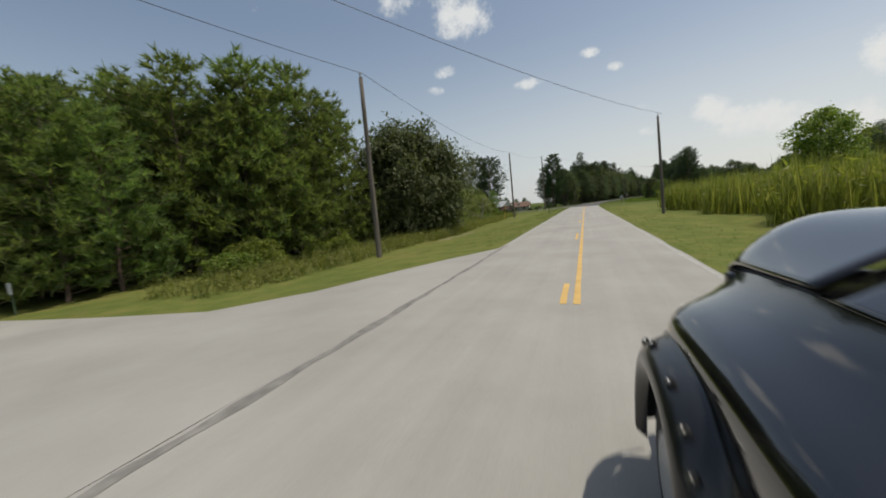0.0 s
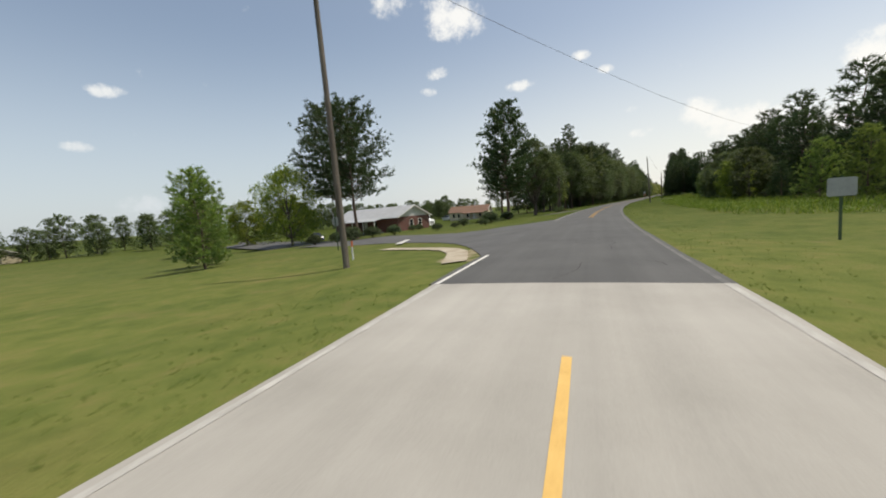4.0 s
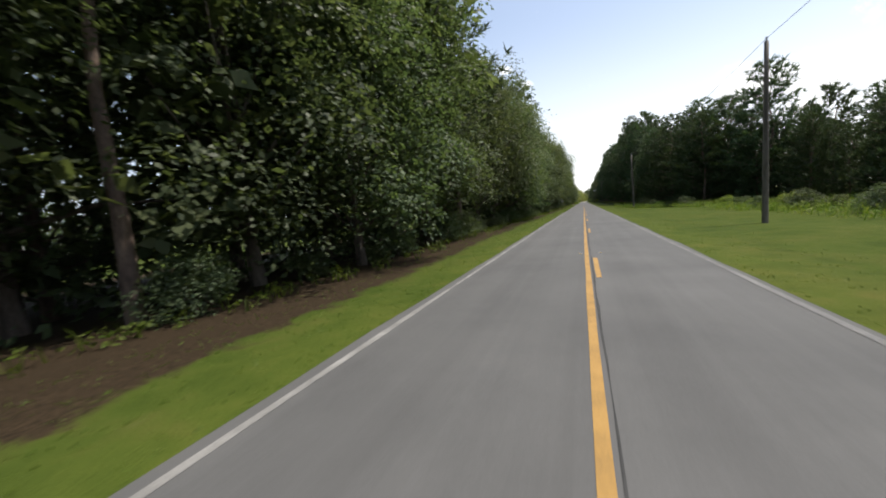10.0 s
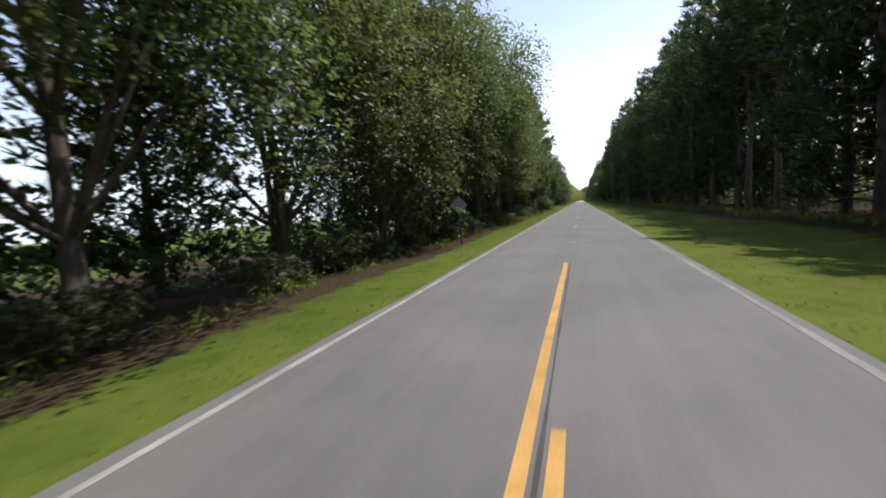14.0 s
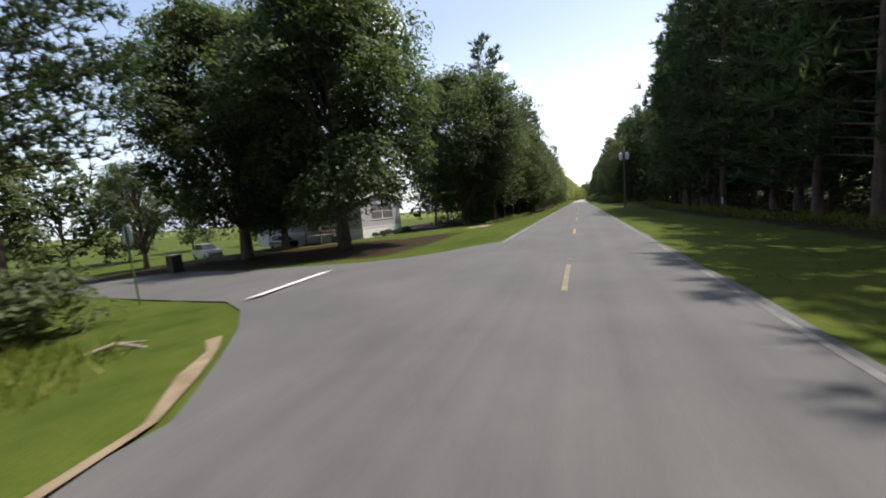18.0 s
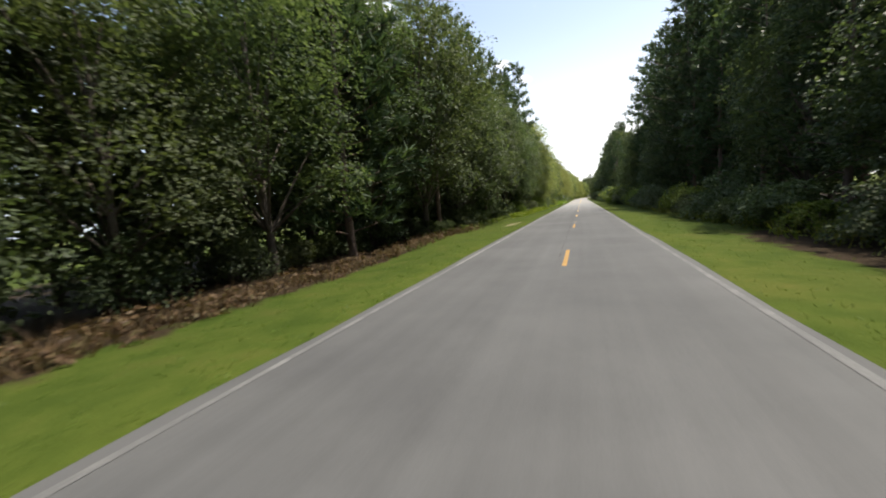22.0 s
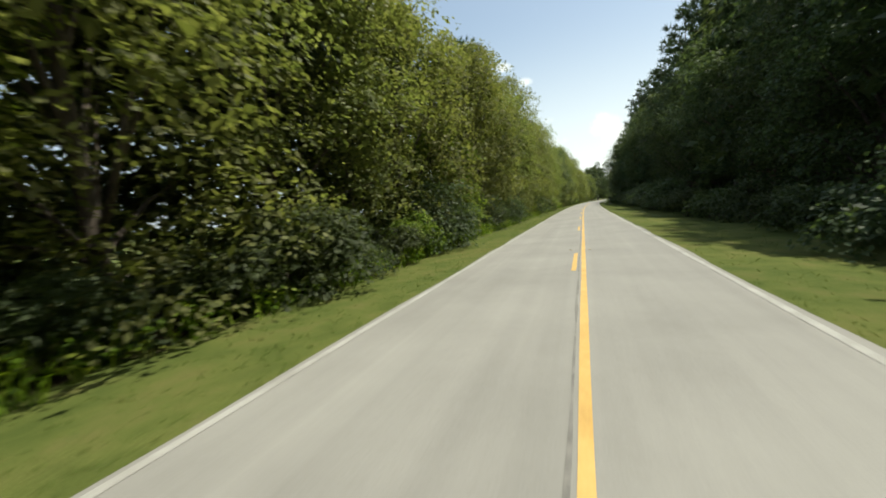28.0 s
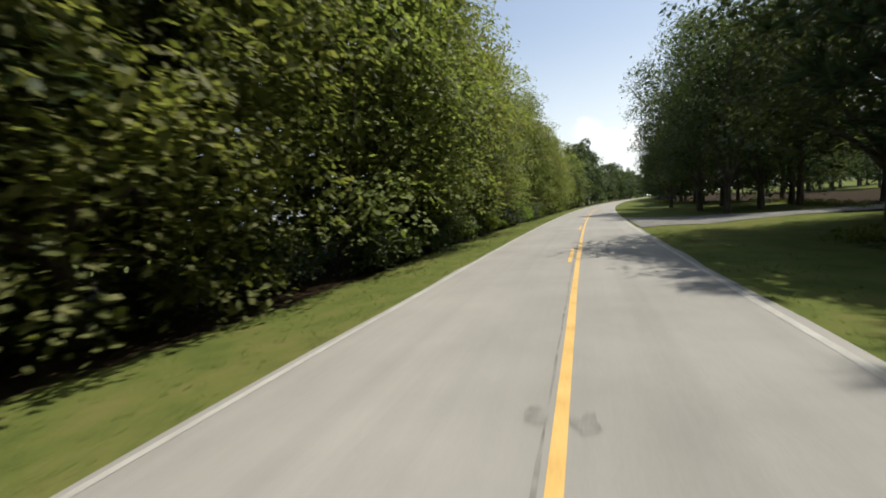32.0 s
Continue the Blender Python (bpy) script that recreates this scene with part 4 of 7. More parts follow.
def pine(seed, height, crown_from, spread, branches, tuft_per, needle, leaf=NEEDLE, trunk=0.2, blades=6, cone=0.6):
    rng, r = np.random.default_rng(seed), random.Random(seed)
    tubes = []
    stem = [Vector((r.uniform(-.1, .1) * k * 0.5, r.uniform(-.1, .1) * k * 0.5, -0.3 + (height + 0.2) * k / 7)) for k in range(8)]
    tubes.append(tube(stem, [trunk * (1.15 if k == 0 else 1 - k / 7.6) for k in range(8)]))
    pts, dirs = [], []
    for k in range(branches):
        f = (k + r.random()) / branches
        z = crown_from * height + (1 - crown_from) * height * f
        reach = spread * ((1 - f) ** cone * 0.95 + 0.1) * r.uniform(0.65, 1.1) * (1.0 if f > 0.12 else 0.75)
        a = k * 2.399 + r.uniform(-0.6, 0.6)
        j = min(6, int(z / height * 7))
        base = stem[j].lerp(stem[j + 1], max(0.0, z / height * 7 - j))
        d = Vector((math.cos(a), math.sin(a), 0.25 + 0.35 * f))
        tip = base + d * reach
        if reach > 0.5:
            tubes.append(tube([base, base.lerp(tip, 0.5) - Vector((0, 0, 0.05)), tip], [trunk * 0.24 * (1.1 - f), trunk * 0.14, 0.012], 4))
        n = max(2, int(tuft_per * reach / spread) + 1)
        for i in range(n):
            q = base.lerp(tip, 0.35 + 0.68 * (i + r.random()) / n) + Vector((r.gauss(0, .16), r.gauss(0, .16), r.gauss(0, .1))) * (0.4 + reach * 0.45)
            pts.append(q)
            dirs.append((d.x, d.y, 0.75))
    pts.append(stem[-1])
    dirs.append((0, 0, 1))
    leaves = tufts(np.array(pts), np.array(dirs), needle, rng, blades)
    return Plant(joined_tubes(tubes), [leaves], PINE_BARK, leaf)


def bush(seed, height, spread, lobes, per, leaf_size, leaf, flat_=0.8, from_z=0.25):
    rng, r = np.random.default_rng(seed), random.Random(seed)
    centres, radii, tubes = [], [], []
    for k in range(lobes):
        a, d = k * 2.399, spread * math.sqrt((k + 0.3) / lobes) * 0.75
        c = Vector((math.cos(a) * d, math.sin(a) * d, height * r.uniform(from_z, 0.78) * (1.1 - 0.35 * d / spread)))
        centres.append(c)
        radii.append(height * r.uniform(0.24, 0.36))
        if k % 2 == 0:
            tubes.append(tube([Vector((c.x * 0.15, c.y * 0.15, -0.1)), c * 0.5, c], [0.035, 0.025, 0.008], 4))
    return Plant(joined_tubes(tubes), [leaf_sprays(centres, radii, per, leaf_size, rng, 0.6, 0.15, 8, 0.45, 12)], BARK, leaf)


# each kind is grown a few times
OAKS = [hardwood(11, 13.5, 5.2, 3.0, 34, 820, 0.165), hardwood(12, 15.5, 5.6, 3.4, 36, 820, 0.17), hardwood(13, 11.5, 4.8, 1.9, 32, 820, 0.16, LEAF_DARK), hardwood(14, 14.0, 5.0, 2.8, 34, 820, 0.165, LEAF_DARK)]
# oaks for the sunny stretches, with sunlight in the leaf colour
SUNNY_OAKS = [hardwood(18, 12.5, 4.6, 0.8, 34, 780, 0.17, LEAF_SUN_OLIVE), hardwood(19, 14.5, 5.0, 1.2, 36, 780, 0.17, LEAF_SUN_OLIVE)]
FAR_OAKS = [hardwood(15, 14.5, 5.4, 1.6, 28, 190, 0.5, each=9), hardwood(16, 16.0, 5.6, 2.2, 30, 190, 0.5, each=9), hardwood(17, 13.0, 5.0, 1.4, 28, 190, 0.48, LEAF_DARK, each=9)]
GUMS = [hardwood(21, 9.5, 3.6, 0.7, 28, 520, 0.19, LEAF_BRIGHT, 0.13), hardwood(22, 7.5, 3.2, 0.5, 26, 500, 0.18, LEAF_BRIGHT, 0.11), hardwood(23, 10.5, 3.8, 0.9, 30, 520, 0.2, LEAF, 0.14)]
PINES = [pine(31, 19, 0.40, 3.8, 54, 15, 0.6, blades=11), pine(32, 21, 0.45, 3.6, 52, 15, 0.6, blades=11), pine(33, 17, 0.14, 3.8, 70, 14, 0.6, blades=11), pine(34, 18, 0.05, 3.5, 84, 13, 0.6, blades=11)]
YOUNG_PINES = [pine(41, 9.0, 0.06, 2.9, 80, 22, 0.36, NEEDLE_BRIGHT, 0.11, 11, cone=0.45), pine(42, 8.0, 0.05, 2.7, 76, 22, 0.35, NEEDLE_BRIGHT, 0.1, 11, cone=0.45), pine(43, 7.0, 0.06, 2.3, 66, 19, 0.34, NEEDLE, 0.09, 11)]
DARK_PINES = [pine(44, 9.5, 0.04, 2.9, 76, 18, 0.4, NEEDLE, 0.12, 9), pine(45, 8.5, 0.04, 2.7, 72, 18, 0.4, NEEDLE, 0.12, 9)]
BUSHES = [bush(51, 1.7, 1.5, 14, 330, 0.12, LEAF), bush(52, 1.3, 1.3, 13, 320, 0.11, WEED), bush(53, 2.2, 1.7, 15, 340, 0.125, LEAF_BRIGHT), bush(54, 2.8, 1.8, 16, 340, 0.14, LEAF_DARK)]


def woods_row(table, sign, s0, s1, inset, step, kinds, jitter=1.2, sizes=(0.95, 1.3), seed=1, skip=()):
    """Sets out trees along the edge of the woods."""
    r = random.Random(seed)
    s = s0
    while s < s1:
        e = wood_edge(table, s) + inset + r.uniform(-jitter, jitter) * 0.8
        plants, name, label, category, group = r.choice(kinds)
        if not any(a < s < b for a, b in skip):
            r.choice(plants).put(name, stand(s, sign * e, r.uniform(0, 360), r.uniform(*sizes)), label, category, group)
        s += step * r.uniform(0.75, 1.25)


OAK_K = (OAKS, "oak_tree", "leafy dark green hardwood tree at the edge of the woods", "tree", "roadside hardwoods")
FAR_K = (FAR_OAKS, "forest_tree", "dark green hardwood tree within the woods", "tree", "forest trees")
GUM_K = (GUMS, "sapling_tree", "bright green young hardwood tree on the woodland edge", "tree", "roadside saplings")
PINE_K = (PINES, "pine_tree", "tall dark green pine with bare lower trunk", "tree", "roadside pines")
LOWPINE_K = (PINES[2:], "plantation_pine", "dark green plantation pine branched low beside the verge", "tree", "plantation pines")
YPINE_K = (YOUNG_PINES, "young_pine_tree", "young green pine with upright shoots", "tree", "young pines")
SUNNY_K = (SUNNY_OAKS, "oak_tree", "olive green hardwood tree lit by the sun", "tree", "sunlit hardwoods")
DARKBUSH_K = ([BUSHES[0], BUSHES[3]], "shrub", "dark leafy shrub at the foot of the woods", "shrub", "edge shrubs")
DARKPINE_K = (DARK_PINES, "young_pine_tree", "dense dark green young pine behind the meadow", "tree", "meadow pines")
BUSH_K = (BUSHES, "shrub", "leafy green shrub at the foot of the woods", "shrub", "edge shrubs")

# left of the road
woods_row(LEFT_EDGE, -1, 184, 417, 2.5, 5.6, [OAK_K, OAK_K, OAK_K, PINE_K], seed=101, sizes=(1.05, 1.35), skip=((193, 210),))
woods_row(LEFT_EDGE, -1, 214, 412, 7.5, 7.0, [FAR_K, PINE_K, PINE_K], seed=102, skip=((292, 300),))
woods_row(LEFT_EDGE, -1, 213, 300, 6.0, 6.0, [FAR_K, PINE_K], seed=142, sizes=(1.2, 1.4))
woods_row(LEFT_EDGE, -1, 471, 580, 2.5, 5.2, [OAK_K, OAK_K, OAK_K, PINE_K], seed=103, sizes=(1.05, 1.3), skip=((500, 538),))
woods_row(LEFT_EDGE, -1, 576, 598, 3.0, 4.2, [OAK_K, LOWPINE_K, PINE_K], seed=163, sizes=(1.1, 1.35))
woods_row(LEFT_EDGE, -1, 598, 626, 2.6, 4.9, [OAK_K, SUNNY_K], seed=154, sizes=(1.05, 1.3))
woods_row(LEFT_EDGE, -1, 738, 800, 11, 4.5, [FAR_K, PINE_K], seed=164, sizes=(1.0, 1.3))
woods_row(LEFT_EDGE, -1, 499, 538, 3.4, 4.6, [OAK_K], seed=143, sizes=(0.72, 0.86))
woods_row(LEFT_EDGE, -1, 483, 622, 8.0, 5.2, [FAR_K, FAR_K, PINE_K], seed=104, sizes=(1.1, 1.4), skip=((492, 540),))
woods_row(LEFT_EDGE, -1, 492, 540, 8.0, 5.0, [FAR_K], seed=144, sizes=(0.7, 0.85))
for s, u, k, i in ((626.5, -13.5, 0.95, 0), (629.5, -12.5, 0.95, 1), (632, -13, 1.05, 1), (634, -15.5, 0.95, 0), (638.6, -10.8, 0.8, 1), (641.2, -11.4, 1.0, 0), (643.8, -10.2, 1.15, 2), (646.6, -10.6, 1.3, 0), (649, -10.0, 1.35, 2)):
    GUMS[i].put("sapling_tree", stand(s, u, 70 * s, k), *GUM_K[2:])
SUNNY_OAKS[1].put("oak_tree", stand(651, -12.5, 40, 1.15), *SUNNY_K[2:])
woods_row(LEFT_EDGE, -1, 620, 660, 13, 4.5, [GUM_K], seed=115, sizes=(0.75, 0.95))
woods_row(LEFT_EDGE, -1, 626, 650, -1.5, 2.2, [BUSH_K], 1.5, (0.7, 1.3), 116)
woods_row(LEFT_EDGE, -1, 784, 791, 2.4, 3.2, [(OAKS[2:], *OAK_K[1:])], seed=157, sizes=(1.15, 1.35))
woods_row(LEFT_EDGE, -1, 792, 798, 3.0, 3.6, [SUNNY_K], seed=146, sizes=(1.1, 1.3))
woods_row(LEFT_EDGE, -1, 784, 799, 8.0, 4.0, [FAR_K], seed=147, sizes=(1.0, 1.2))
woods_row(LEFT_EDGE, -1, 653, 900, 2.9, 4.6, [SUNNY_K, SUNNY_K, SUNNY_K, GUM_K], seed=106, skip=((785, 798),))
woods_row(LEFT_EDGE, -1, 650, 880, 7.5, 7.2, [FAR_K, PINE_K, LOWPINE_K], seed=107)
woods_row(LEFT_EDGE, -1, 900, 1120, 3.0, 7.0, [FAR_K, FAR_K, LOWPINE_K], seed=108)
woods_row(LEFT_EDGE, -1, 212, 380, 1.3, 4.4, [DARKBUSH_K], 0.6, (0.55, 1.0), 109)
woods_row(LEFT_EDGE, -1, 384, 396, 0.9, 3.6, [(OAKS[2:], *OAK_K[1:]), (OAKS[2:], *OAK_K[1:]), PINE_K], 0.8, (1.15, 1.4), 155)
woods_row(LEFT_EDGE, -1, 382, 403, 3.2, 2.6, [DARKBUSH_K], 0.6, (0.8, 1.3), 156)
woods_row(LEFT_EDGE, -1, 484, 501, 0.9, 3.3, [(OAKS[2:], *OAK_K[1:]), LOWPINE_K], 0.8, (1.15, 1.4), 152)
woods_row(LEFT_EDGE, -1, 478, 545, 3.0, 3.0, [DARKBUSH_K], 0.6, (0.7, 1.2), 110)
woods_row(LEFT_EDGE, -1, 548, 572, 1.6, 3.6, [DARKBUSH_K], 0.6, (0.6, 1.0), 158)
woods_row(LEFT_EDGE, -1, 572, 626, 0.7, 3.6, [DARKBUSH_K, DARKBUSH_K, BUSH_K], 0.6, (0.6, 1.2), 153)
woods_row(LEFT_EDGE, -1, 596, 624, 0.2, 2.4, [BUSH_K], 0.6, (0.8, 1.4), 151)
woods_row(LEFT_EDGE, -1, 650, 840, 0.4, 2.4, [BUSH_K], 0.5, (0.7, 1.5), 111, skip=((784, 798),))
woods_row(LEFT_EDGE, -1, 784, 798, 2.6, 2.4, [DARKBUSH_K], 0.5, (0.6, 1.0), 148)
woods_row(LEFT_EDGE, -1, 403, 416, -0.5, 1.7, [BUSH_K, DARKBUSH_K], 0.9, (1.0, 1.6), 112)
# right of the road
woods_row(RIGHT_EDGE, 1, 116, 200, 1.5, 6.5, [GUM_K, YPINE_K], sizes=(0.55, 0.75), seed=121)
woods_row(RIGHT_EDGE, 1, 126, 290, 9.0, 3.8, [DARKPINE_K], sizes=(1.15, 1.55), seed=122)
woods_row(RIGHT_EDGE, 1, 196, 292, 5.0, 2.7, [DARKPINE_K], sizes=(0.7, 1.25), seed=123)
woods_row(RIGHT_EDGE, 1, 282, 324, 2.2, 3.0, [DARKPINE_K], seed=138, sizes=(1.2, 1.65))
woods_row(RIGHT_EDGE, 1, 322, 474, 2.2, 4.2, [LOWPINE_K, LOWPINE_K, LOWPINE_K, PINE_K], seed=124, sizes=(1.1, 1.4))
woods_row(RIGHT_EDGE, 1, 276, 328, 6.5, 3.4, [DARKPINE_K], seed=139, sizes=(1.5, 1.9))
woods_row(RIGHT_EDGE, 1, 326, 476, 6.5, 5.2, [PINE_K, LOWPINE_K], seed=125, sizes=(1.15, 1.45))
woods_row(RIGHT_EDGE, 1, 478, 520, 3.5, 5.5, [LOWPINE_K, OAK_K], seed=126, skip=((507, 514),))
woods_row(RIGHT_EDGE, 1, 518, 590, 4.4, 5.2, [OAK_K, OAK_K, LOWPINE_K], seed=127, sizes=(0.8, 1.0))
woods_row(RIGHT_EDGE, 1, 480, 516, 6.5, 5.0, [PINE_K, PINE_K, FAR_K], seed=128, sizes=(1.25, 1.5), skip=((506, 515),))
woods_row(RIGHT_EDGE, 1, 517, 640, 9.0, 5.0, [PINE_K, PINE_K, FAR_K], seed=145, sizes=(1.3, 1.5), skip=((606, 642),))
woods_row(RIGHT_EDGE, 1, 474, 520, 9.5, 4.2, [LOWPINE_K, FAR_K], seed=149, sizes=(1.2, 1.4), skip=((507, 514),))
for s, u, k in ((600.5, 13.5, 1.1), (604.0, 11.8, 1.0)):
    OAKS[int(s) % 2].put("oak_tree", stand(s, u, 70 * s, k), *OAK_K[2:])
woods_row(RIGHT_EDGE, 1, 592, 640, 4.0, 5.0, [GUM_K, GUM_K, OAK_K], sizes=(0.5, 0.68), seed=129)
woods_row(RIGHT_EDGE, 1, 640, 804, 2.4, 4.8, [OAK_K, LOWPINE_K, LOWPINE_K], seed=130, sizes=(0.95, 1.15))
woods_row(RIGHT_EDGE, 1, 654, 804, 5.8, 4.6, [PINE_K, PINE_K, FAR_K], seed=131, sizes=(1.25, 1.55))
for s, u, k, i in ((806.5, 15.5, 1.2, 0), (810, 22, 1.2, 0), (829.5, 17, 1.2, 0), (824, 24, 1.2, 1)):
    PINES[i].put("pine_tree", stand(s, u, 70 * s, k), *PINE_K[2:])
for s, u, k in ((805.5, 10.2, 1.15), (808.5, 14.5, 1.2), (811, 19, 1.2), (812, 26, 1.1), (825.5, 10.8, 1.05), (828.5, 14, 1.15), (829, 22, 1.2), (833, 10.5, 1.15), (834, 18, 1.1), (840, 14, 1.2), (848, 10, 1.0)):
    OAKS[int(s) % 4].put("oak_tree", stand(s, u, 70 * s, k), *OAK_K[2:])
woods_row(RIGHT_EDGE, 1, 846, 1120, 3.0, 7.0, [FAR_K, LOWPINE_K], seed=133)
woods_row(RIGHT_EDGE, 1, 200, 300, -3.5, 3.2, [BUSH_K], 1.2, (0.35, 0.7), 134)
woods_row(RIGHT_EDGE, 1, 516, 800, 0.4, 3.4, [DARKBUSH_K, DARKBUSH_K, BUSH_K], 0.6, (0.7, 1.3), 135, skip=((636, 660), (684, 770)))
woods_row(RIGHT_EDGE, 1, 680, 775, -2.8, 3.0, [DARKBUSH_K], 0.6, (0.8, 1.4), 137)
woods_row(RIGHT_EDGE, 1, 590, 634, -0.8, 1.9, [BUSH_K], 0.6, (1.0, 1.7), 136)


woods_row(RIGHT_EDGE, 1, 436, 478, 8.0, 4.6, [LOWPINE_K, PINE_K], seed=161, sizes=(1.35, 1.6))
woods_row(RIGHT_EDGE, 1, 572, 606, 5.4, 4.6, [LOWPINE_K, PINE_K], seed=162, sizes=(1.15, 1.4))


# deeper woods, too many to count: one mesh a stretch
def woods_mass(name, spots, plants, label, seed, size=1.0):
    r = np.random.default_rng(seed)
    quads, tris, wv, wf = [], [], [], []
    for s, u in spots:
        p = plants[int(r.integers(len(plants)))]
        q, a, k = at(s, u), r.uniform(0, 6.28), size * r.uniform(0.8, 1.2)
        turn_ = np.array([[math.cos(a), -math.sin(a), 0], [math.sin(a), math.cos(a), 0], [0, 0, 1]]) * k
        for L in p.leaves:
            some = L[r.random(len(L)) < 0.8]
            (quads if L.shape[1] == 4 else tris).append(some @ turn_.T + np.array(q))
        n = len(wv)
        wv += [tuple(turn_ @ np.array(v) + np.array(q)) for v in p.wood_verts]
        wf += [tuple(i + n for i in f) for f in p.wood_faces]
    base = new(name)
    tagged(base, label, "woods", kind="stuff")
    arrays = ([np.concatenate(quads)] if quads else []) + ([np.concatenate(tris)] if tris else [])
    part("foliage", polys_mesh("foliage", arrays, plants[0].leaf), plants[0].leaf, base)
    part("trunks", mesh_from("trunks", wv, wf, plants[0].bark, True), plants[0].bark, base)
    return base


def spots_between(s0, s1, u0, u1, step, seed, table=None):
    r = random.Random(seed)
    out, s = [], s0
    while s < s1:
        e = wood_edge(table, s) if table else 0
        for u in ((u0, u1) if u1 - u0 > 8 else (u0,)):
            out.append((s + r.uniform(-2, 2), (1 if u0 > 0 else -1) * (e + abs(u) + r.uniform(0, 3))))
        s += step
    return out


woods_mass("deep_woods", [q for q in spots_between(226, 408, -13, -12, 6.5, 1, LEFT_EDGE) if q[0] < 284 or q[0] > 384], FAR_OAKS[:2], "dense dark hardwood forest behind the roadside trees", 1)
woods_mass("deep_woods", [q for q in spots_between(486, 618, -14, -13, 6.0, 2, LEFT_EDGE) if not 492 < q[0] < 538], FAR_OAKS[:2], "dense dark hardwood forest behind the roadside trees", 2)
woods_mass("deep_woods", spots_between(655, 880, -13.5, -13, 8.5, 3, LEFT_EDGE), PINES[:2], "tall pine forest behind the roadside trees", 3)
woods_mass("deep_woods", spots_between(324, 476, 12, 13, 7.5, 4, RIGHT_EDGE), PINES[2:], "dense dark plantation pines in rows", 4)
woods_mass("deep_woods", [q for q in spots_between(480, 800, 14, 15, 8.5, 5, RIGHT_EDGE) if not 588 < q[0] < 648], FAR_OAKS[2:], "dense dark woodland behind the roadside trees", 5)
woods_mass("far_woods", [(s, -105 - 18 * math.sin(s * 0.07)) for s in range(40, 330, 6)] + [(s, -118 - 10 * math.sin(s * 0.05)) for s in range(43, 330, 6)], FAR_OAKS[:2], "low wooded skyline across the fields", 6, 0.62)
woods_mass("far_woods", [(s, 75 + 14 * math.sin(s * 0.09)) for s in range(30, 300, 5)], FAR_OAKS[:2], "low wooded skyline beyond the meadow", 7, 0.7)
woods_mass("far_woods", [(s, 48 + 10 * math.sin(s * 0.09)) for s in range(800, 960, 6)], FAR_OAKS[:2], "trees closing the clearing behind the driveway", 9)
woods_mass("far_woods", [(s, 40 + 6 * math.sin(s * 0.21)) for s in range(150, 300, 5)], FAR_OAKS[2:], "dark trees behind the meadow pines", 11, 0.78)
woods_mass("far_woods", [(s, -40 - 8 * math.sin(s * 0.3)) for s in range(634, 690, 5)], FAR_OAKS[:2], "wooded far side of the small valley", 10, 0.72)
woods_mass("far_woods", [(1130 + 3 * math.sin(k), -40 + 7 * k) for k in range(16)], FAR_OAKS[:1], "distant trees closing the road's end", 8)


def undergrowth(name, table, sign, s0, s1, per_metre, seed, skip=()):
    """Broad dark leaves from the ground to head height behind the first trees."""
    r = np.random.default_rng(seed)
    n = int((s1 - s0) * per_metre)
    s, f = r.uniform(s0, s1, n), r.random(n)
    keep = np.ones(n, bool)
    for a, b in skip:
        keep &= ~((s > a) & (s < b))
    c = [at(a, sign * (wood_edge(table, a) + 3.5 + 9 * b)) + Vector((0, 0, 0.3 + 3.4 * float(r.random()) ** 1.3)) for a, b in zip(s[keep], f[keep])]
    ob = new(name, polys_mesh(name, [leaf_sprays(c, [0.8] * len(c), 22, 0.3, r, 0.6, 0.2, 4, 0.5, 11)], LEAF_DARK))
    return tagged(ob, "dark tangled undergrowth beneath the woods", "undergrowth", kind="stuff")


undergrowth("undergrowth", LEFT_EDGE, -1, 212, 414, 15, 1)
undergrowth("undergrowth", LEFT_EDGE, -1, 205, 213, 12, 6)
undergrowth("undergrowth", LEFT_EDGE, -1, 466, 626, 13, 2)
undergrowth("undergrowth", LEFT_EDGE, -1, 640, 880, 11, 3)
undergrowth("undergrowth", RIGHT_EDGE, 1, 284, 476, 9, 4)
undergrowth("undergrowth", RIGHT_EDGE, 1, 478, 806, 7, 5, ((506, 515),))


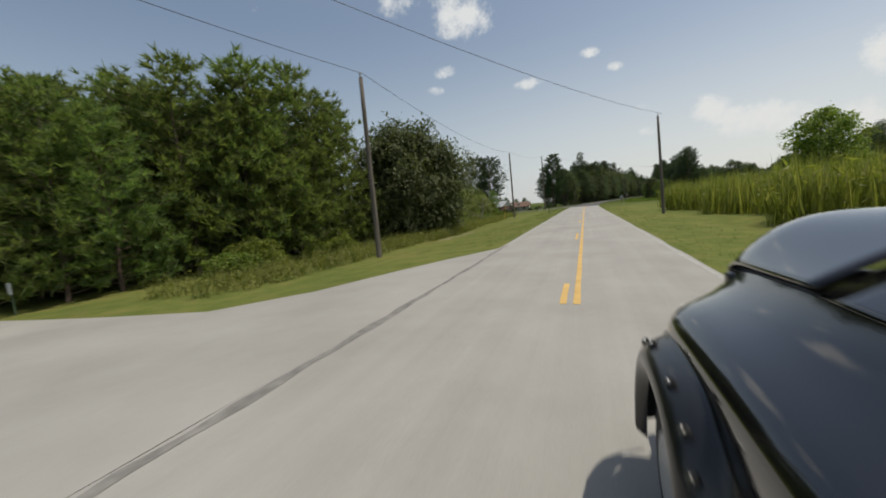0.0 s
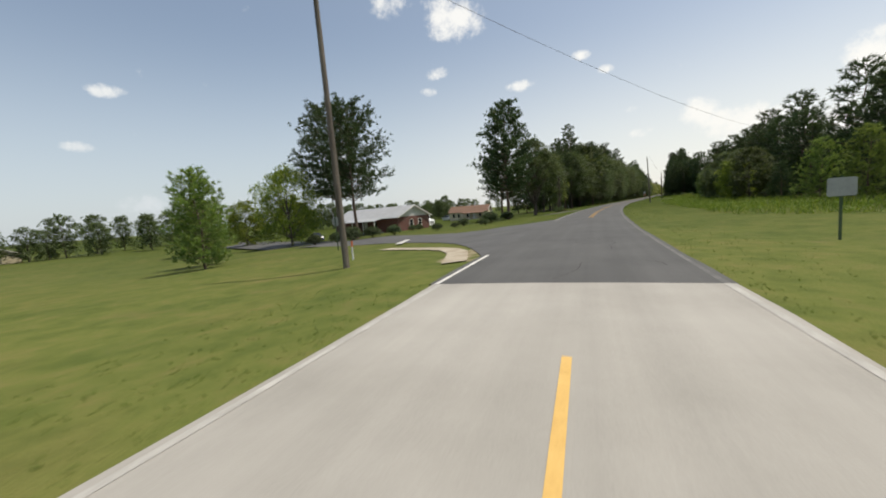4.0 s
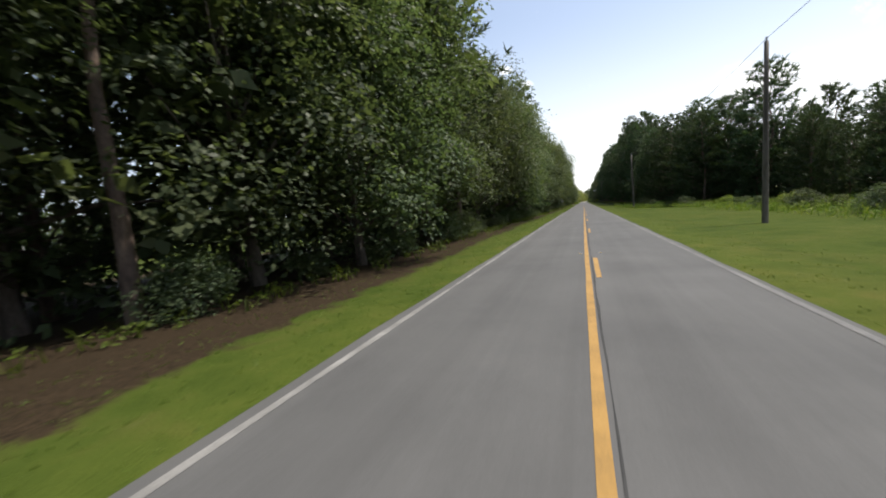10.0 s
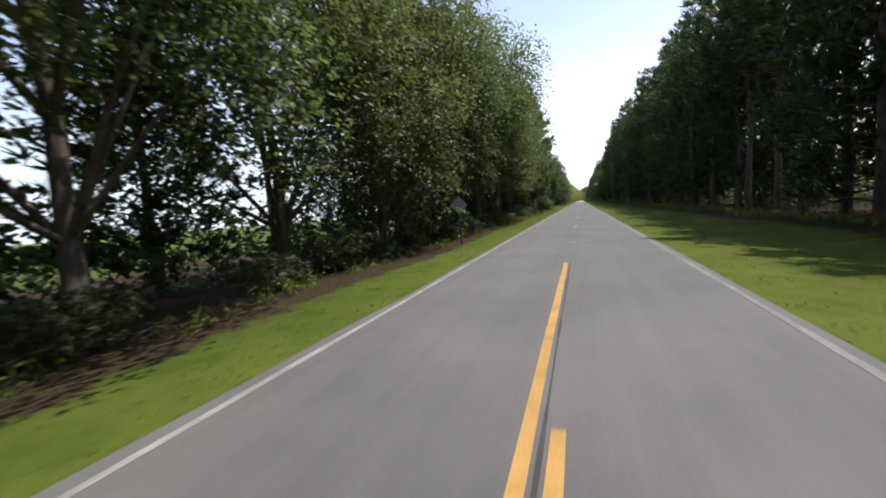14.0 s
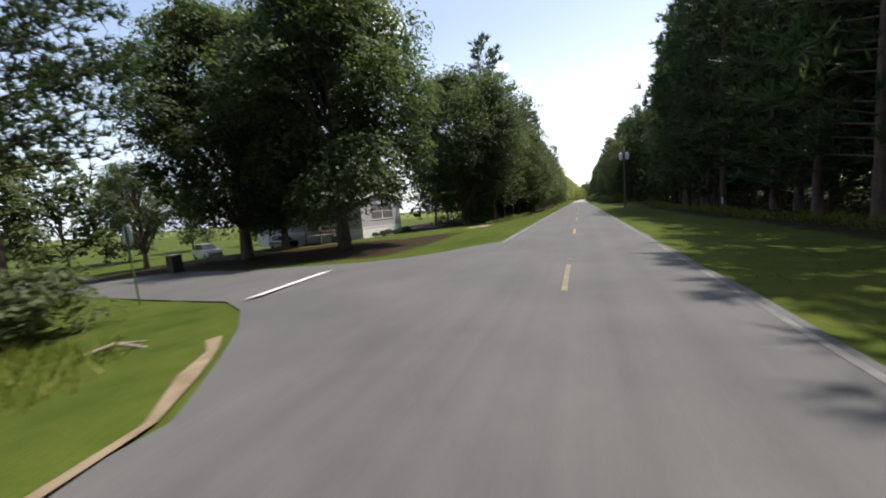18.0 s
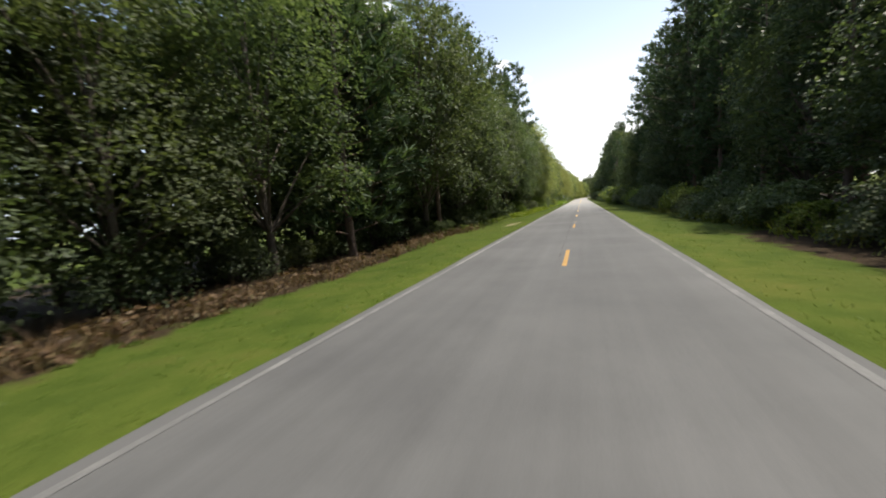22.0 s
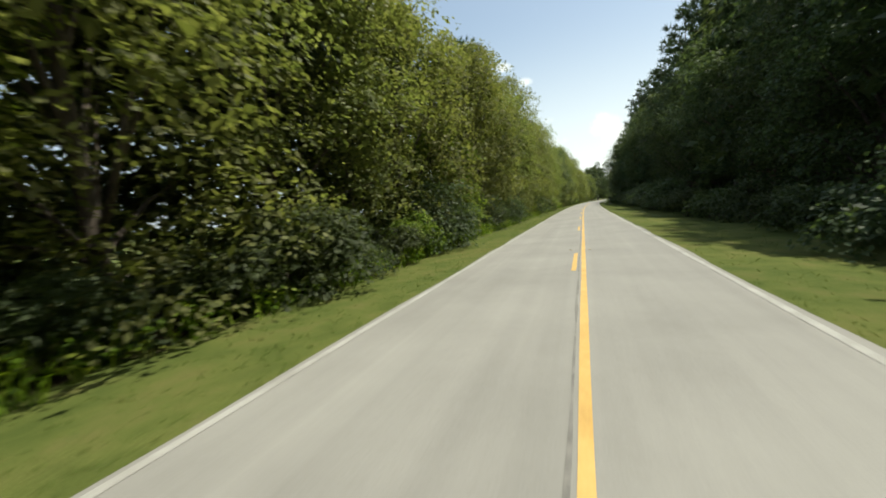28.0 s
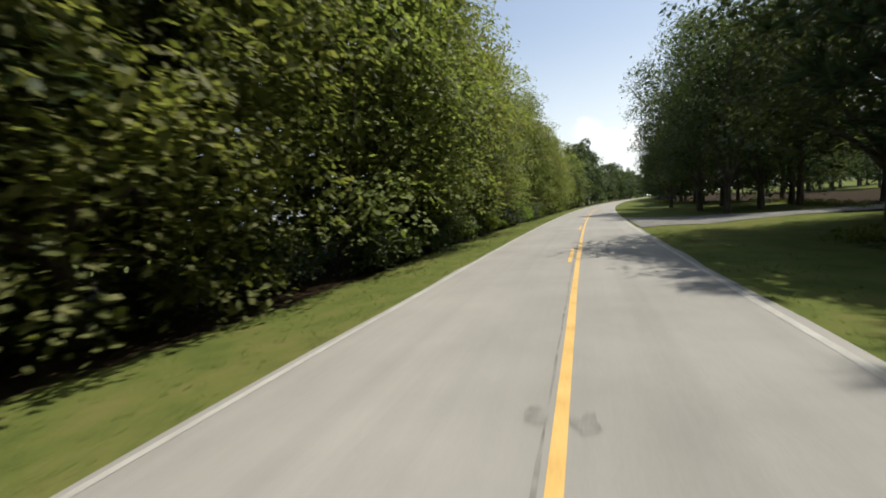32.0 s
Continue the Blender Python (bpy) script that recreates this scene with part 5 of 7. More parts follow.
# ---- poles, wires and signs ----
def utility_pole(s, u, height, lean=(0.0, 0.0), arm=0.0, cans=0, label="weathered wooden utility pole beside the road"):
    ob = thing("utility_pole", stand(s, u), label, "utility pole", "utility poles")
    foot, tip = Vector((0, 0, -0.5)), Vector((lean[0], lean[1], height))
    v, f = tube([foot.lerp(tip, k / 6) for k in range(7)], [0.15 - 0.05 * k / 6 for k in range(7)], 10)
    f = list(f) + [tuple(range(60, 70))]
    part("shaft", mesh_from("shaft", v, f, POLE_WOOD, True), POLE_WOOD, ob)
    bm = bmesh.new()
    rod(bm, tip, tip + Vector((0, 0, 0.16)), 0.04, 0.03, 8)
    rod(bm, tip + Vector((0, 0, 0.16)), tip + Vector((0, 0, 0.22)), 0.07, 0.05, 8)
    part("insulator", bm, GREY_METAL, ob, "grey porcelain insulator")
    if arm:
        part("crossarm", boxed(-arm, arm, -0.05, 0.05, height - 0.5, height - 0.38, 0.01), POLE_WOOD, ob)
        for x in (-arm * 0.85, arm * 0.85):
            part("insulator", rod(bmesh.new(), (x, 0, height - 0.38), (x, 0, height - 0.2), 0.045, 0.03, 8), GREY_METAL, ob, "grey porcelain insulator")
    for k in range(cans):
        bm = bmesh.new()
        x = -0.42 + 0.84 * k
        rod(bm, (x, 0, height - 1.75), (x, 0, height - 0.85), 0.24, 0.24, 16)
        rod(bm, (x, 0, height - 0.85), (x, 0, height - 0.76), 0.25, 0.16, 16)
        rod(bm, (x, 0.08, height - 0.76), (x, 0.08, height - 0.55), 0.04, 0.03, 8)
        part("transformer", bm, SIGN_WHITE, ob, "pale grey transformer can")
    return at(s, u) + Vector((0, 0, height + 0.15))


def cable(a, b, sag, name="overhead_wire", radius=0.012):
    pts = [a.lerp(b, k / 16) - Vector((0, 0, sag * 4 * (k / 16) * (1 - k / 16))) for k in range(17)]
    v, f = tube(pts, [radius] * 17, 5)
    return tagged(new(name, mesh_from(name, v, f, WIRE, True)), "thin dark overhead wire slung between poles", "wire", "overhead wires")


top_0 = utility_pole(-12.0, -16.5, 10.2)
top_1 = utility_pole(16.6, -9.7, 9.0, (-0.15, 0.1))
top_a = utility_pole(61.0, -10.5, 10.3, (-0.25, 0))
top_b = utility_pole(97.2, -9.5, 13.4, (-0.3, 0.2))
top_r = utility_pole(40.6, 7.25, 9.1, (-0.35, 0.1))
top_r2 = utility_pole(187.0, 7.0, 10.8, (-0.5, 0), label="dark leaning wooden utility pole on the verge")
top_r3 = utility_pole(289.5, 8.2, 9.2, (-0.2, 0))
top_r4 = utility_pole(422.0, 8.6, 11.0, (0, 0), 1.1, label="wooden utility pole with crossarm against dark pines")
top_r5 = utility_pole(477.0, 6.7, 8.9, (0, 0), 1.0, 2, label="wooden utility pole with two transformer cans")
top_r6 = utility_pole(240.0, 9.0, 9.4, (0, 0))
utility_pole(690.0, 9.0, 12.0, (0, 0), 0.9)
for a, b, sag in ((top_0, top_1, 0.5), (top_1, top_a, 0.9), (top_a, top_b, 0.7), (top_0, top_r, 1.2), (top_r2, top_r6, 0.8), (top_r6, top_r3, 0.8), (top_r4, top_r5, 0.8), (top_b, at(168, 24, 11.5), 1.1)):
    cable(a, b, sag)
tagged(new("guy_wire", mesh_from("guy_wire", *tube([at(61, -10.5) + Vector((-0.2, 0, 9.5)), at(58.2, -11.6)], [0.012, 0.012], 5), WIRE)), "steel guy wire bracing the wooden pole", "wire")
tagged(new("guy_guard", mesh_from("guy_guard", *tube([at(58.2, -11.6), at(58.75, -11.38) + Vector((0, 0, 2.3))], [0.035, 0.035], 8), SIGN_YELLOW)), "yellow plastic guard on a guy wire", "guy guard")


def post_sign(name, s, u, height, label, category, plates, post=GREEN_STEEL, spin=0.0, tilt=0.0):
    """A post with plates: (shape, width, height, z of its middle, material, part label)."""
    ob = thing(name, stand(s, u, spin) @ pose(0, 0, 0, 0, tilt, 0), label, category)
    bm = bmesh.new()
    box(bm, -0.03, 0.03, -0.006, 0.006, -0.4, height)
    box(bm, -0.04, -0.028, 0.0, 0.03, -0.4, height)
    box(bm, 0.028, 0.04, 0.0, 0.03, -0.4, height)
    part("post", bm, post, ob)
    for shape, w, h, z, mat, text in plates:
        bm = bmesh.new()
        if shape == "octagon":
            ring = [(math.cos(math.pi / 8 + k * math.pi / 4) * w / 2, math.sin(math.pi / 8 + k * math.pi / 4) * h / 2) for k in range(8)]
        elif shape == "diamond":
            ring = [(w / 2, 0), (0, h / 2), (-w / 2, 0), (0, -h / 2)]
        else:
            c = 0.04
            ring = [(sx * (w / 2 - (c if k else 0)), sz * (h / 2 - (0 if k else c))) for sx, sz, k in ((1, -1, 0), (1, 1, 0), (1, 1, 1), (-1, 1, 1), (-1, 1, 0), (-1, -1, 0), (-1, -1, 1), (1, -1, 1))]
        f = bm.faces.new([bm.verts.new((x, -0.012, z + y)) for x, y in ring])
        r = bmesh.ops.extrude_face_region(bm, geom=[f])
        bmesh.ops.translate(bm, verts=[e for e in r["geom"] if isinstance(e, bmesh.types.BMVert)], vec=(0, -0.006, 0))
        bmesh.ops.recalc_face_normals(bm, faces=bm.faces)
        plate = part("plate", bm, mat, ob, text)
        if shape == "bars":
            for k, ww in enumerate((0.62, 0.5, 0.3, 0.42)):
                y = z + h * (0.3 - 0.2 * k)
                part("marking_bar", boxed(-w * ww / 2, w * ww / 2, -0.022, -0.019, y - h * 0.055, y + h * 0.055), SIGN_BLACK, plate)
        if shape == "stripes":
            for k in range(4):
                y = z - h / 2 + h * (0.15 + 0.22 * k)
                bm = bmesh.new()
                vs = [bm.verts.new(q) for q in ((-w / 2 + .01, -0.021, y), (w / 2 - .01, -0.021, y + w * 0.7), (w / 2 - .01, -0.021, y + w * 0.7 + 0.09), (-w / 2 + .01, -0.021, y + 0.09))]
                bm.faces.new(vs)
                part("black_stripe", bm, SIGN_BLACK, plate)
        part("bolt", rod(bmesh.new(), (0, -0.024, z + h * 0.32), (0, -0.017, z + h * 0.32), 0.012), GALV, plate)
    return ob


post_sign("road_sign", 100.0, 8.1, 2.1, "grey back of a square road sign on a post", "road sign", [("plate", 0.75, 0.6, 1.75, SIGN_BACK, "bare metal plate")])
post_sign("stop_sign", 108.0, -18.5, 2.75, "bare metal back of an octagonal stop sign", "stop sign", [("octagon", 0.8, 0.8, 2.35, SIGN_BACK, "bare octagonal plate")], spin=180)
post_sign("stop_sign", 422.0, -13.6, 2.75, "bare metal back of an octagonal stop sign", "stop sign", [("octagon", 0.8, 0.8, 2.35, SIGN_BACK, "bare octagonal plate")], spin=170, tilt=4)
post_sign("traffic_sign", 219.8, 4.75, 2.85, "leaning white traffic sign above a faded orange plate", "traffic sign",
          [("bars", 0.5, 0.62, 2.5, SIGN_WHITE, "white plate with dark bars"), ("plate", 0.62, 0.62, 1.72, SIGN_ORANGE, "faded orange plate")], tilt=-5)
post_sign("warning_sign", 331.0, -6.0, 2.6, "bare metal back of a diamond warning sign", "road sign", [("diamond", 1.0, 1.0, 2.2, SIGN_BACK, "bare diamond plate")])
post_sign("object_marker", 636.4, 5.2, 2.0, "yellow and black striped marker at a bridge rail", "road sign", [("stripes", 0.3, 0.9, 1.6, SIGN_YELLOW, "yellow plate with black stripes")])
post_sign("object_marker", 648.5, -5.0, 2.5, "bare metal back of a narrow bridge marker", "road sign", [("plate", 0.3, 0.9, 2.1, SIGN_BACK, "bare metal plate")])
post_sign("marker_sign", 6.6, -18.8, 1.15, "small white marker plate on a short post", "road sign", [("plate", 0.32, 0.42, 1.0, SIGN_WHITE, "white plate")])
post_sign("marker_sign", 60.6, -5.0, 2.2, "thin steel post standing on the verge", "post", [])
post_sign("marker_sign", 418.0, -16.5, 1.3, "small white sign beside shrubs at the junction", "road sign", [("plate", 0.3, 0.4, 1.1, SIGN_WHITE, "white plate")])
post_sign("marker_sign", 445.0, 9.5, 1.4, "white reflector post on the verge", "post", [("plate", 0.1, 0.5, 1.1, SIGN_WHITE, "white reflector strip")])
for s, u, h in ((98.6, -10.6, 1.0), (100.3, -11.4, 1.0)):
    ob = thing("marker_stake", stand(s, u), "white marker stake with an orange top in grass", "marker post", "marker stakes")
    part("stake", rod(bmesh.new(), (0, 0, -0.2), (0.02, 0, h * 0.72), 0.045, 0.045, 10), SIGN_WHITE, ob)
    part("cap", rod(bmesh.new(), (0.02, 0, h * 0.72), (0.03, 0, h), 0.05, 0.05, 10), ORANGE, ob, "orange plastic cap")
for s, u in ((203, -17), (206, -16), (200.5, -18.5)):
    tagged(new("fence_post", mesh_from("fence_post", *tube([at(s, u) - Vector((0, 0, .3)), at(s, u) + Vector((0, 0, 1.1))], [0.05, 0.045], 8), WHITE)), "short white fence post at the wood's edge", "fence post", "fence posts")


# raised reflectors beside the centre marking
def reflector(s, u):
    bm = bmesh.new()
    box(bm, -0.05, 0.05, -0.05, 0.05, 0, 0.018, 0.0)
    for v in bm.verts:
        if v.co.z > 0.01:
            v.co.x *= 0.75
            v.co.y *= 0.55
    ob = thing("road_reflector", pose(*at(s, u, top(u) + 0.004), 0, 0, heading(s)), "small raised pale reflector glued to the asphalt", "road stud", "road studs")
    part("housing", bm, WHITE_FADED, ob)
    part("lens", boxed(-0.035, 0.035, -0.052, -0.046, 0.004, 0.015), SIGN_YELLOW, ob, "amber lens")


for s in [45.9, 178.4, 203.2, 228.0, 252.9, 278.0, 302.7] + [693.3 + 24.4 * k for k in range(4)]:
    for u in (-0.3, 0.3):
        reflector(s, u)
for s in [126.2 + 6.1 * k for k in range(6)]:
    for u in (-0.32, 0.32):
        reflector(s, u)
for s in [327.3 + 24.5 * k for k in range(12)]:
    reflector(s, 0.0)


# guard rails
def guard_rail(s0, s1, u, sign, sunk):
    mid = (s0 + s1) / 2
    base = stand(mid, u)
    inv = base.inverted()
    ob = thing("guard_rail", base, "galvanised corrugated guard rail on posts beside the bridge", "guard rail", "guard rails")
    prof = [(0.0, 0.455), (0.045, 0.462), (0.085, 0.485), (0.088, 0.515), (0.0, 0.545), (-0.012, 0.6), (-0.012, 0.655), (0.0, 0.705), (0.088, 0.735), (0.085, 0.77), (0.045, 0.795), (0.0, 0.80)]
    verts, faces, n = [], [], 0
    ss = np.linspace(s0, s1, 26)
    for s in ss:
        for d, z in prof:
            for back in (0, 0.006):
                q = at(s, u - sign * (d - back), 0) + Vector((0, 0, z + (ground_z(s0, u) + ground_z(s1, u)) / 2 - sunk))
                verts.append(inv @ q)
    w = len(prof) * 2
    for i in range(len(ss) - 1):
        for j in range(len(prof) - 1):
            for b in (0, 1):
                k = i * w + j * 2 + b
                faces.append((k, k + 2, k + w + 2, k + w))
    part("rail", mesh_from("rail", verts, faces, GALV), GALV, ob)
    for s in np.arange(s0 + 0.3, s1, 1.905):
        q = inv @ at(s, u + sign * 0.12)
        part("post", boxed(q.x - 0.06, q.x + 0.06, q.y - 0.05, q.y + 0.05, q.z - 0.4, q.z + 0.8 - sunk, 0.004), POLE_WOOD, ob, "weathered wooden post")
    for s in (s0, s1):
        q = inv @ at(s, u)
        bm = bmesh.new()
        zb = (ground_z(s0, u) + ground_z(s1, u)) / 2 - base.translation.z - sunk
        rod(bm, (q.x, q.y, zb + 0.45), (q.x, q.y, zb + 0.79), 0.06, 0.06, 12)
        part("end_terminal", bm, GALV, ob, "rounded steel end piece")


guard_rail(629.7, 649.5, -4.35, -1, 0.27)
guard_rail(640.0, 661.0, 5.7, 1, 0.15)


# ---- buildings ----
def gable_building(name, m, wide, deep, wall_h, rise, wall_mat, gable_mat, roof_mat, label, category, overhang=0.4, skirt=0.0, skirt_mat=None, windows=(), doors=(), side_windows=(), wall_step=0.0, porch=None):
    """The gable end looks along -y; the ridge runs along +y. x: -wide/2 to wide/2."""
    ob = thing(name, m, label, category)
    t, w = 0.16, wide / 2
    bm = bmesh.new()
    box(bm, -w, w, 0, t, skirt, wall_h)
    front = part("front_wall", bm, wall_mat, ob)
    part("back_wall", boxed(-w, w, deep - t, deep, skirt, wall_h), wall_mat, ob)
    for sx in (-1, 1):
        part("side_wall", boxed(min(sx * w, sx * (w - t)), max(sx * w, sx * (w - t)), t, deep - t, skirt, wall_h), wall_mat, ob)
    if skirt:
        part("skirting", boxed(-w - 0.02, w + 0.02, -0.02, deep + 0.02, -0.6, skirt), skirt_mat, ob, "white skirting")
        part("trim_board", boxed(-w - 0.035, w + 0.035, -0.04, 0.0, skirt - 0.06, skirt + 0.08), WHITE, ob)
    else:
        part("footing", boxed(-w + 0.02, w - 0.02, 0.02, deep - 0.02, -0.7, 0.0), GRAVEL, ob)
    for y0, y1 in ((0.0, t), (deep - t, deep)):
        bm = bmesh.new()
        a = [bm.verts.new(q) for q in ((-w, y0, wall_h), (w, y0, wall_h), (0, y0, wall_h + rise))]
        b = [bm.verts.new(q) for q in ((-w, y1, wall_h), (w, y1, wall_h), (0, y1, wall_h + rise))]
        bm.faces.new(a)
        bm.faces.new(b[::-1])
        for i in range(3):
            bm.faces.new((a[i], b[i], b[(i + 1) % 3], a[(i + 1) % 3]))
        bmesh.ops.recalc_face_normals(bm, faces=bm.faces)
        g = part("gable", bm, gable_mat, ob)
        if y0 == 0.0 and gable_mat is not wall_mat:
            part("gable_vent", rod(bmesh.new(), (0, -0.03, wall_h + rise * 0.72), (0, 0.02, wall_h + rise * 0.72), 0.22, 0.22, 8), GREY_METAL, g, "round dark vent")
    slope = math.hypot(w + overhang, rise * (w + overhang) / w)
    for sx in (-1, 1):
        bm = bmesh.new()
        o = w + overhang
        drop = rise * overhang / w
        lo, hi = [(sx * o, wall_h - drop), (0.0, wall_h + rise)], 0.12
        pts = []
        for y in (-overhang, deep + overhang):
            pts += [bm.verts.new((lo[0][0], y, lo[0][1] + 0.01)), bm.verts.new((lo[1][0], y, lo[1][1] + 0.01)), bm.verts.new((lo[1][0], y, lo[1][1] + hi)), bm.verts.new((lo[0][0], y, lo[0][1] + hi))]
        for q in ((0, 1, 2, 3), (4, 7, 6, 5), (0, 4, 5, 1), (1, 5, 6, 2), (2, 6, 7, 3), (3, 7, 4, 0)):
            bm.faces.new([pts[i] for i in q])
        bmesh.ops.recalc_face_normals(bm, faces=bm.faces)
        r = part("roof_slope", bm, roof_mat, ob)
        bm = bmesh.new()
        pts = [bm.verts.new(q) for y in (-overhang - 0.03, -overhang + 0.0) for q in ((sx * o, y, wall_h - drop - 0.08), (0.0, y, wall_h + rise - 0.08), (0.0, y, wall_h + rise + 0.14), (sx * o, y, wall_h - drop + 0.14))]
        for q in ((0, 1, 2, 3), (4, 7, 6, 5), (0, 4, 5, 1), (1, 5, 6, 2), (2, 6, 7, 3), (3, 7, 4, 0)):
            bm.faces.new([pts[i] for i in q])
        bmesh.ops.recalc_face_normals(bm, faces=bm.faces)
        part("barge_board", bm, WHITE, r, "white barge board")

    def window(x0, x1, z0, z1, mat=DARK_GLASS, y=0.0, parent=front):
        win = part("window", boxed(x0, x1, y - 0.012, y + 0.01, z0, z1), mat, parent)
        for a, b, c, d in ((x0 - 0.07, x1 + 0.07, z1, z1 + 0.08), (x0 - 0.1, x1 + 0.1, z0 - 0.09, z0), (x0 - 0.07, x0, z0, z1), (x1, x1 + 0.07, z0, z1)):
            part("window_frame", boxed(a, b, y - 0.05, y + 0.01, c, d, 0.006), WHITE, win)
        part("glazing_bar", boxed(x0, x1, y - 0.03, y - 0.013, (z0 + z1) / 2 - 0.025, (z0 + z1) / 2 + 0.025), WHITE, win)

    for x0, x1, z0, z1, mat in windows:
        window(x0, x1, z0, z1, mat)
    for x0, x1, mat in doors:
        d = part("door", boxed(x0, x1, -0.03, 0.01, 0.02, 2.05, 0.01), mat, front, "painted panel door")
        part("door_knob", rod(bmesh.new(), (x1 - 0.1, -0.08, 1.0), (x1 - 0.1, -0.03, 1.0), 0.035), GALV, d)
        for a, b in ((x0 - 0.09, x0), (x1, x1 + 0.09)):
            part("door_frame", boxed(a, b, -0.05, 0.0, 0.0, 2.12), WHITE, d)
    if porch:
        y0, y1, sx, depth_, posts = porch
        x_in, x_out = sx * w, sx * (w + depth_)
        bm = bmesh.new()
        pts = [bm.verts.new((x, y, z)) for y in (y0, y1) for x, z in ((x_in, wall_h - 0.05), (x_out, wall_h - 0.55), (x_out, wall_h - 0.45), (x_in, wall_h + 0.08))]
        for q in ((0, 1, 2, 3), (4, 7, 6, 5), (0, 4, 5, 1), (1, 5, 6, 2), (2, 6, 7, 3), (3, 7, 4, 0)):
            bm.faces.new([pts[i] for i in q])
        bmesh.ops.recalc_face_normals(bm, faces=bm.faces)
        part("porch_roof", bm, roof_mat, ob)
        part("porch_floor", boxed(min(x_in, x_out), max(x_in, x_out), y0, y1, -0.6, 0.12), GRAVEL, ob)
        for k in range(posts):
            y = y0 + 0.15 + (y1 - y0 - 0.3) * k / max(1, posts - 1)
            part("porch_post", boxed(x_out - 0.06 - sx * 0.1, x_out + 0.06 - sx * 0.1, y - 0.06, y + 0.06, 0.12, wall_h - 0.5, 0.008), WHITE, ob)
        for k in range(3):
            y = y0 + (y1 - y0) * (0.22 + 0.28 * k)
            part("side_window" if k != 1 else "side_door", boxed(min(x_in, x_in + sx * 0.03), max(x_in, x_in + sx * 0.03), y - 0.45, y + 0.45, 0.9 if k != 1 else 0.15, 2.1), DARK_GLASS if k != 1 else WHITE, ob)
    return ob


def road_frame(s, u, z, spin):
    """A pose at the roadside: spin 0 has local x along the road and y pointing away to its left."""
    p = at(s, u, z)
    return pose(p.x, p.y, z, 0, 0, heading(s) + 90 + spin)


gable_building("brick_house", road_frame(145.6, -33.2, -1.5, -12), 8.7, 19, 2.75, 1.95, BRICK, WHITE, METAL_ROOF, "red brick bungalow with white gable and pale roof", "house", 0.45,
               windows=((-1.25, -0.35, 0.95, 2.1, DARK_GLASS), (1.2, 2.1, 0.95, 2.1, DARK_GLASS)), doors=(), porch=(4, 14, -1, 2.2, 4))
gable_building("mobile_home", road_frame(454.0, -22.2, -0.85, -9), 7.4, 19, 4.4, 1.0, SIDING, SIDING, SHINGLE, "grey mobile home with white skirting and twin windows", "mobile home", 0.3, 1.15, WHITE,
               windows=((-2.05, -0.06, 2.1, 3.85, BLIND), (0.06, 2.05, 2.1, 3.85, BLIND)))
farm = gable_building("farmhouse", road_frame(207.0, -43.5, -2.1, 14), 8.0, 13.5, 2.8, 2.0, CREAM, CREAM, BROWN_SHINGLE, "cream farmhouse with brown roof and white front porch", "house", 0.45,
                      windows=((-2.6, -1.7, 0.9, 2.2, DARK_GLASS), (1.6, 2.5, 0.9, 2.2, DARK_GLASS)), porch=(0.8, 8.6, -1, 2.2, 4))
for y in (10.2, 12.0):
    part("side_window", boxed(-4.03, -3.97, y - 0.4, y + 0.4, 0.9, 2.2), DARK_GLASS, farm)
gable_building("brick_cottage", road_frame(219, -50, -2.2, 0), 8, 10, 2.4, 1.3, BRICK, BRICK, SHINGLE, "small red brick cottage behind roadside trees", "house", 0.4,
               windows=((-2.4, -1.4, 0.9, 2.0, DARK_GLASS), (1.4, 2.4, 0.9, 2.0, DARK_GLASS)), doors=((-0.45, 0.45, WHITE),))
gable_building("red_shed", road_frame(164.0, -43.6, -2.15, 20), 2.6, 3.2, 1.95, 0.35, RED_WOOD, RED_WOOD, GREY_METAL, "small red wooden shed with white window frame", "shed", 0.15,
               windows=((-0.4, 0.4, 0.75, 1.5, WHITE),))
gable_building("garden_shed", road_frame(472.2, -37.2, -1.55, -20), 2.4, 2.6, 2.1, 0.5, SIDING, SIDING, SHINGLE, "tall narrow weathered grey garden shed", "shed", 0.1, doors=((-0.5, 0.5, GREY_METAL),))
gable_building("white_shed", road_frame(475.6, -35.4, -1.45, -20), 2.4, 2.2, 1.35, 0.45, WHITE, WHITE, BROWN_SHINGLE, "small white garden shed with brown trim", "shed", 0.1, windows=((-0.55, -0.05, 0.1, 1.3, CREAM), (0.05, 0.55, 0.1, 1.3, CREAM)))
gable_building("far_house", road_frame(262, -108, -2.7, 25), 9, 14, 2.5, 1.6, WHITE, WHITE, SHINGLE, "distant white house across the field", "house", 0.4, windows=((-3, -2, 0.9, 2.0, DARK_GLASS), (1.5, 2.5, 0.9, 2.0, DARK_GLASS)))
gable_building("far_house", road_frame(118, -120, -2.8, 0), 8, 12, 2.5, 1.5, CREAM, CREAM, SHINGLE, "distant cream house at the end of the side road", "house", 0.4, windows=((-2.5, -1.5, 0.9, 2.0, DARK_GLASS),))

# carport beside the red shed
cp = thing("carport", road_frame(166.6, -44.4, -2.2, 10), "open carport with flat dark roof and timber posts", "carport")
part("roof_sheet", boxed(-2.0, 2.4, -0.2, 3.6, 1.95, 2.06), POLE_WOOD, cp)
for x in (-1.9, 0.2, 2.3):
    for y in (0.0, 3.4):
        part("post", boxed(x - 0.05, x + 0.05, y - 0.05, y + 0.05, -0.6, 1.95), POLE_WOOD, cp)

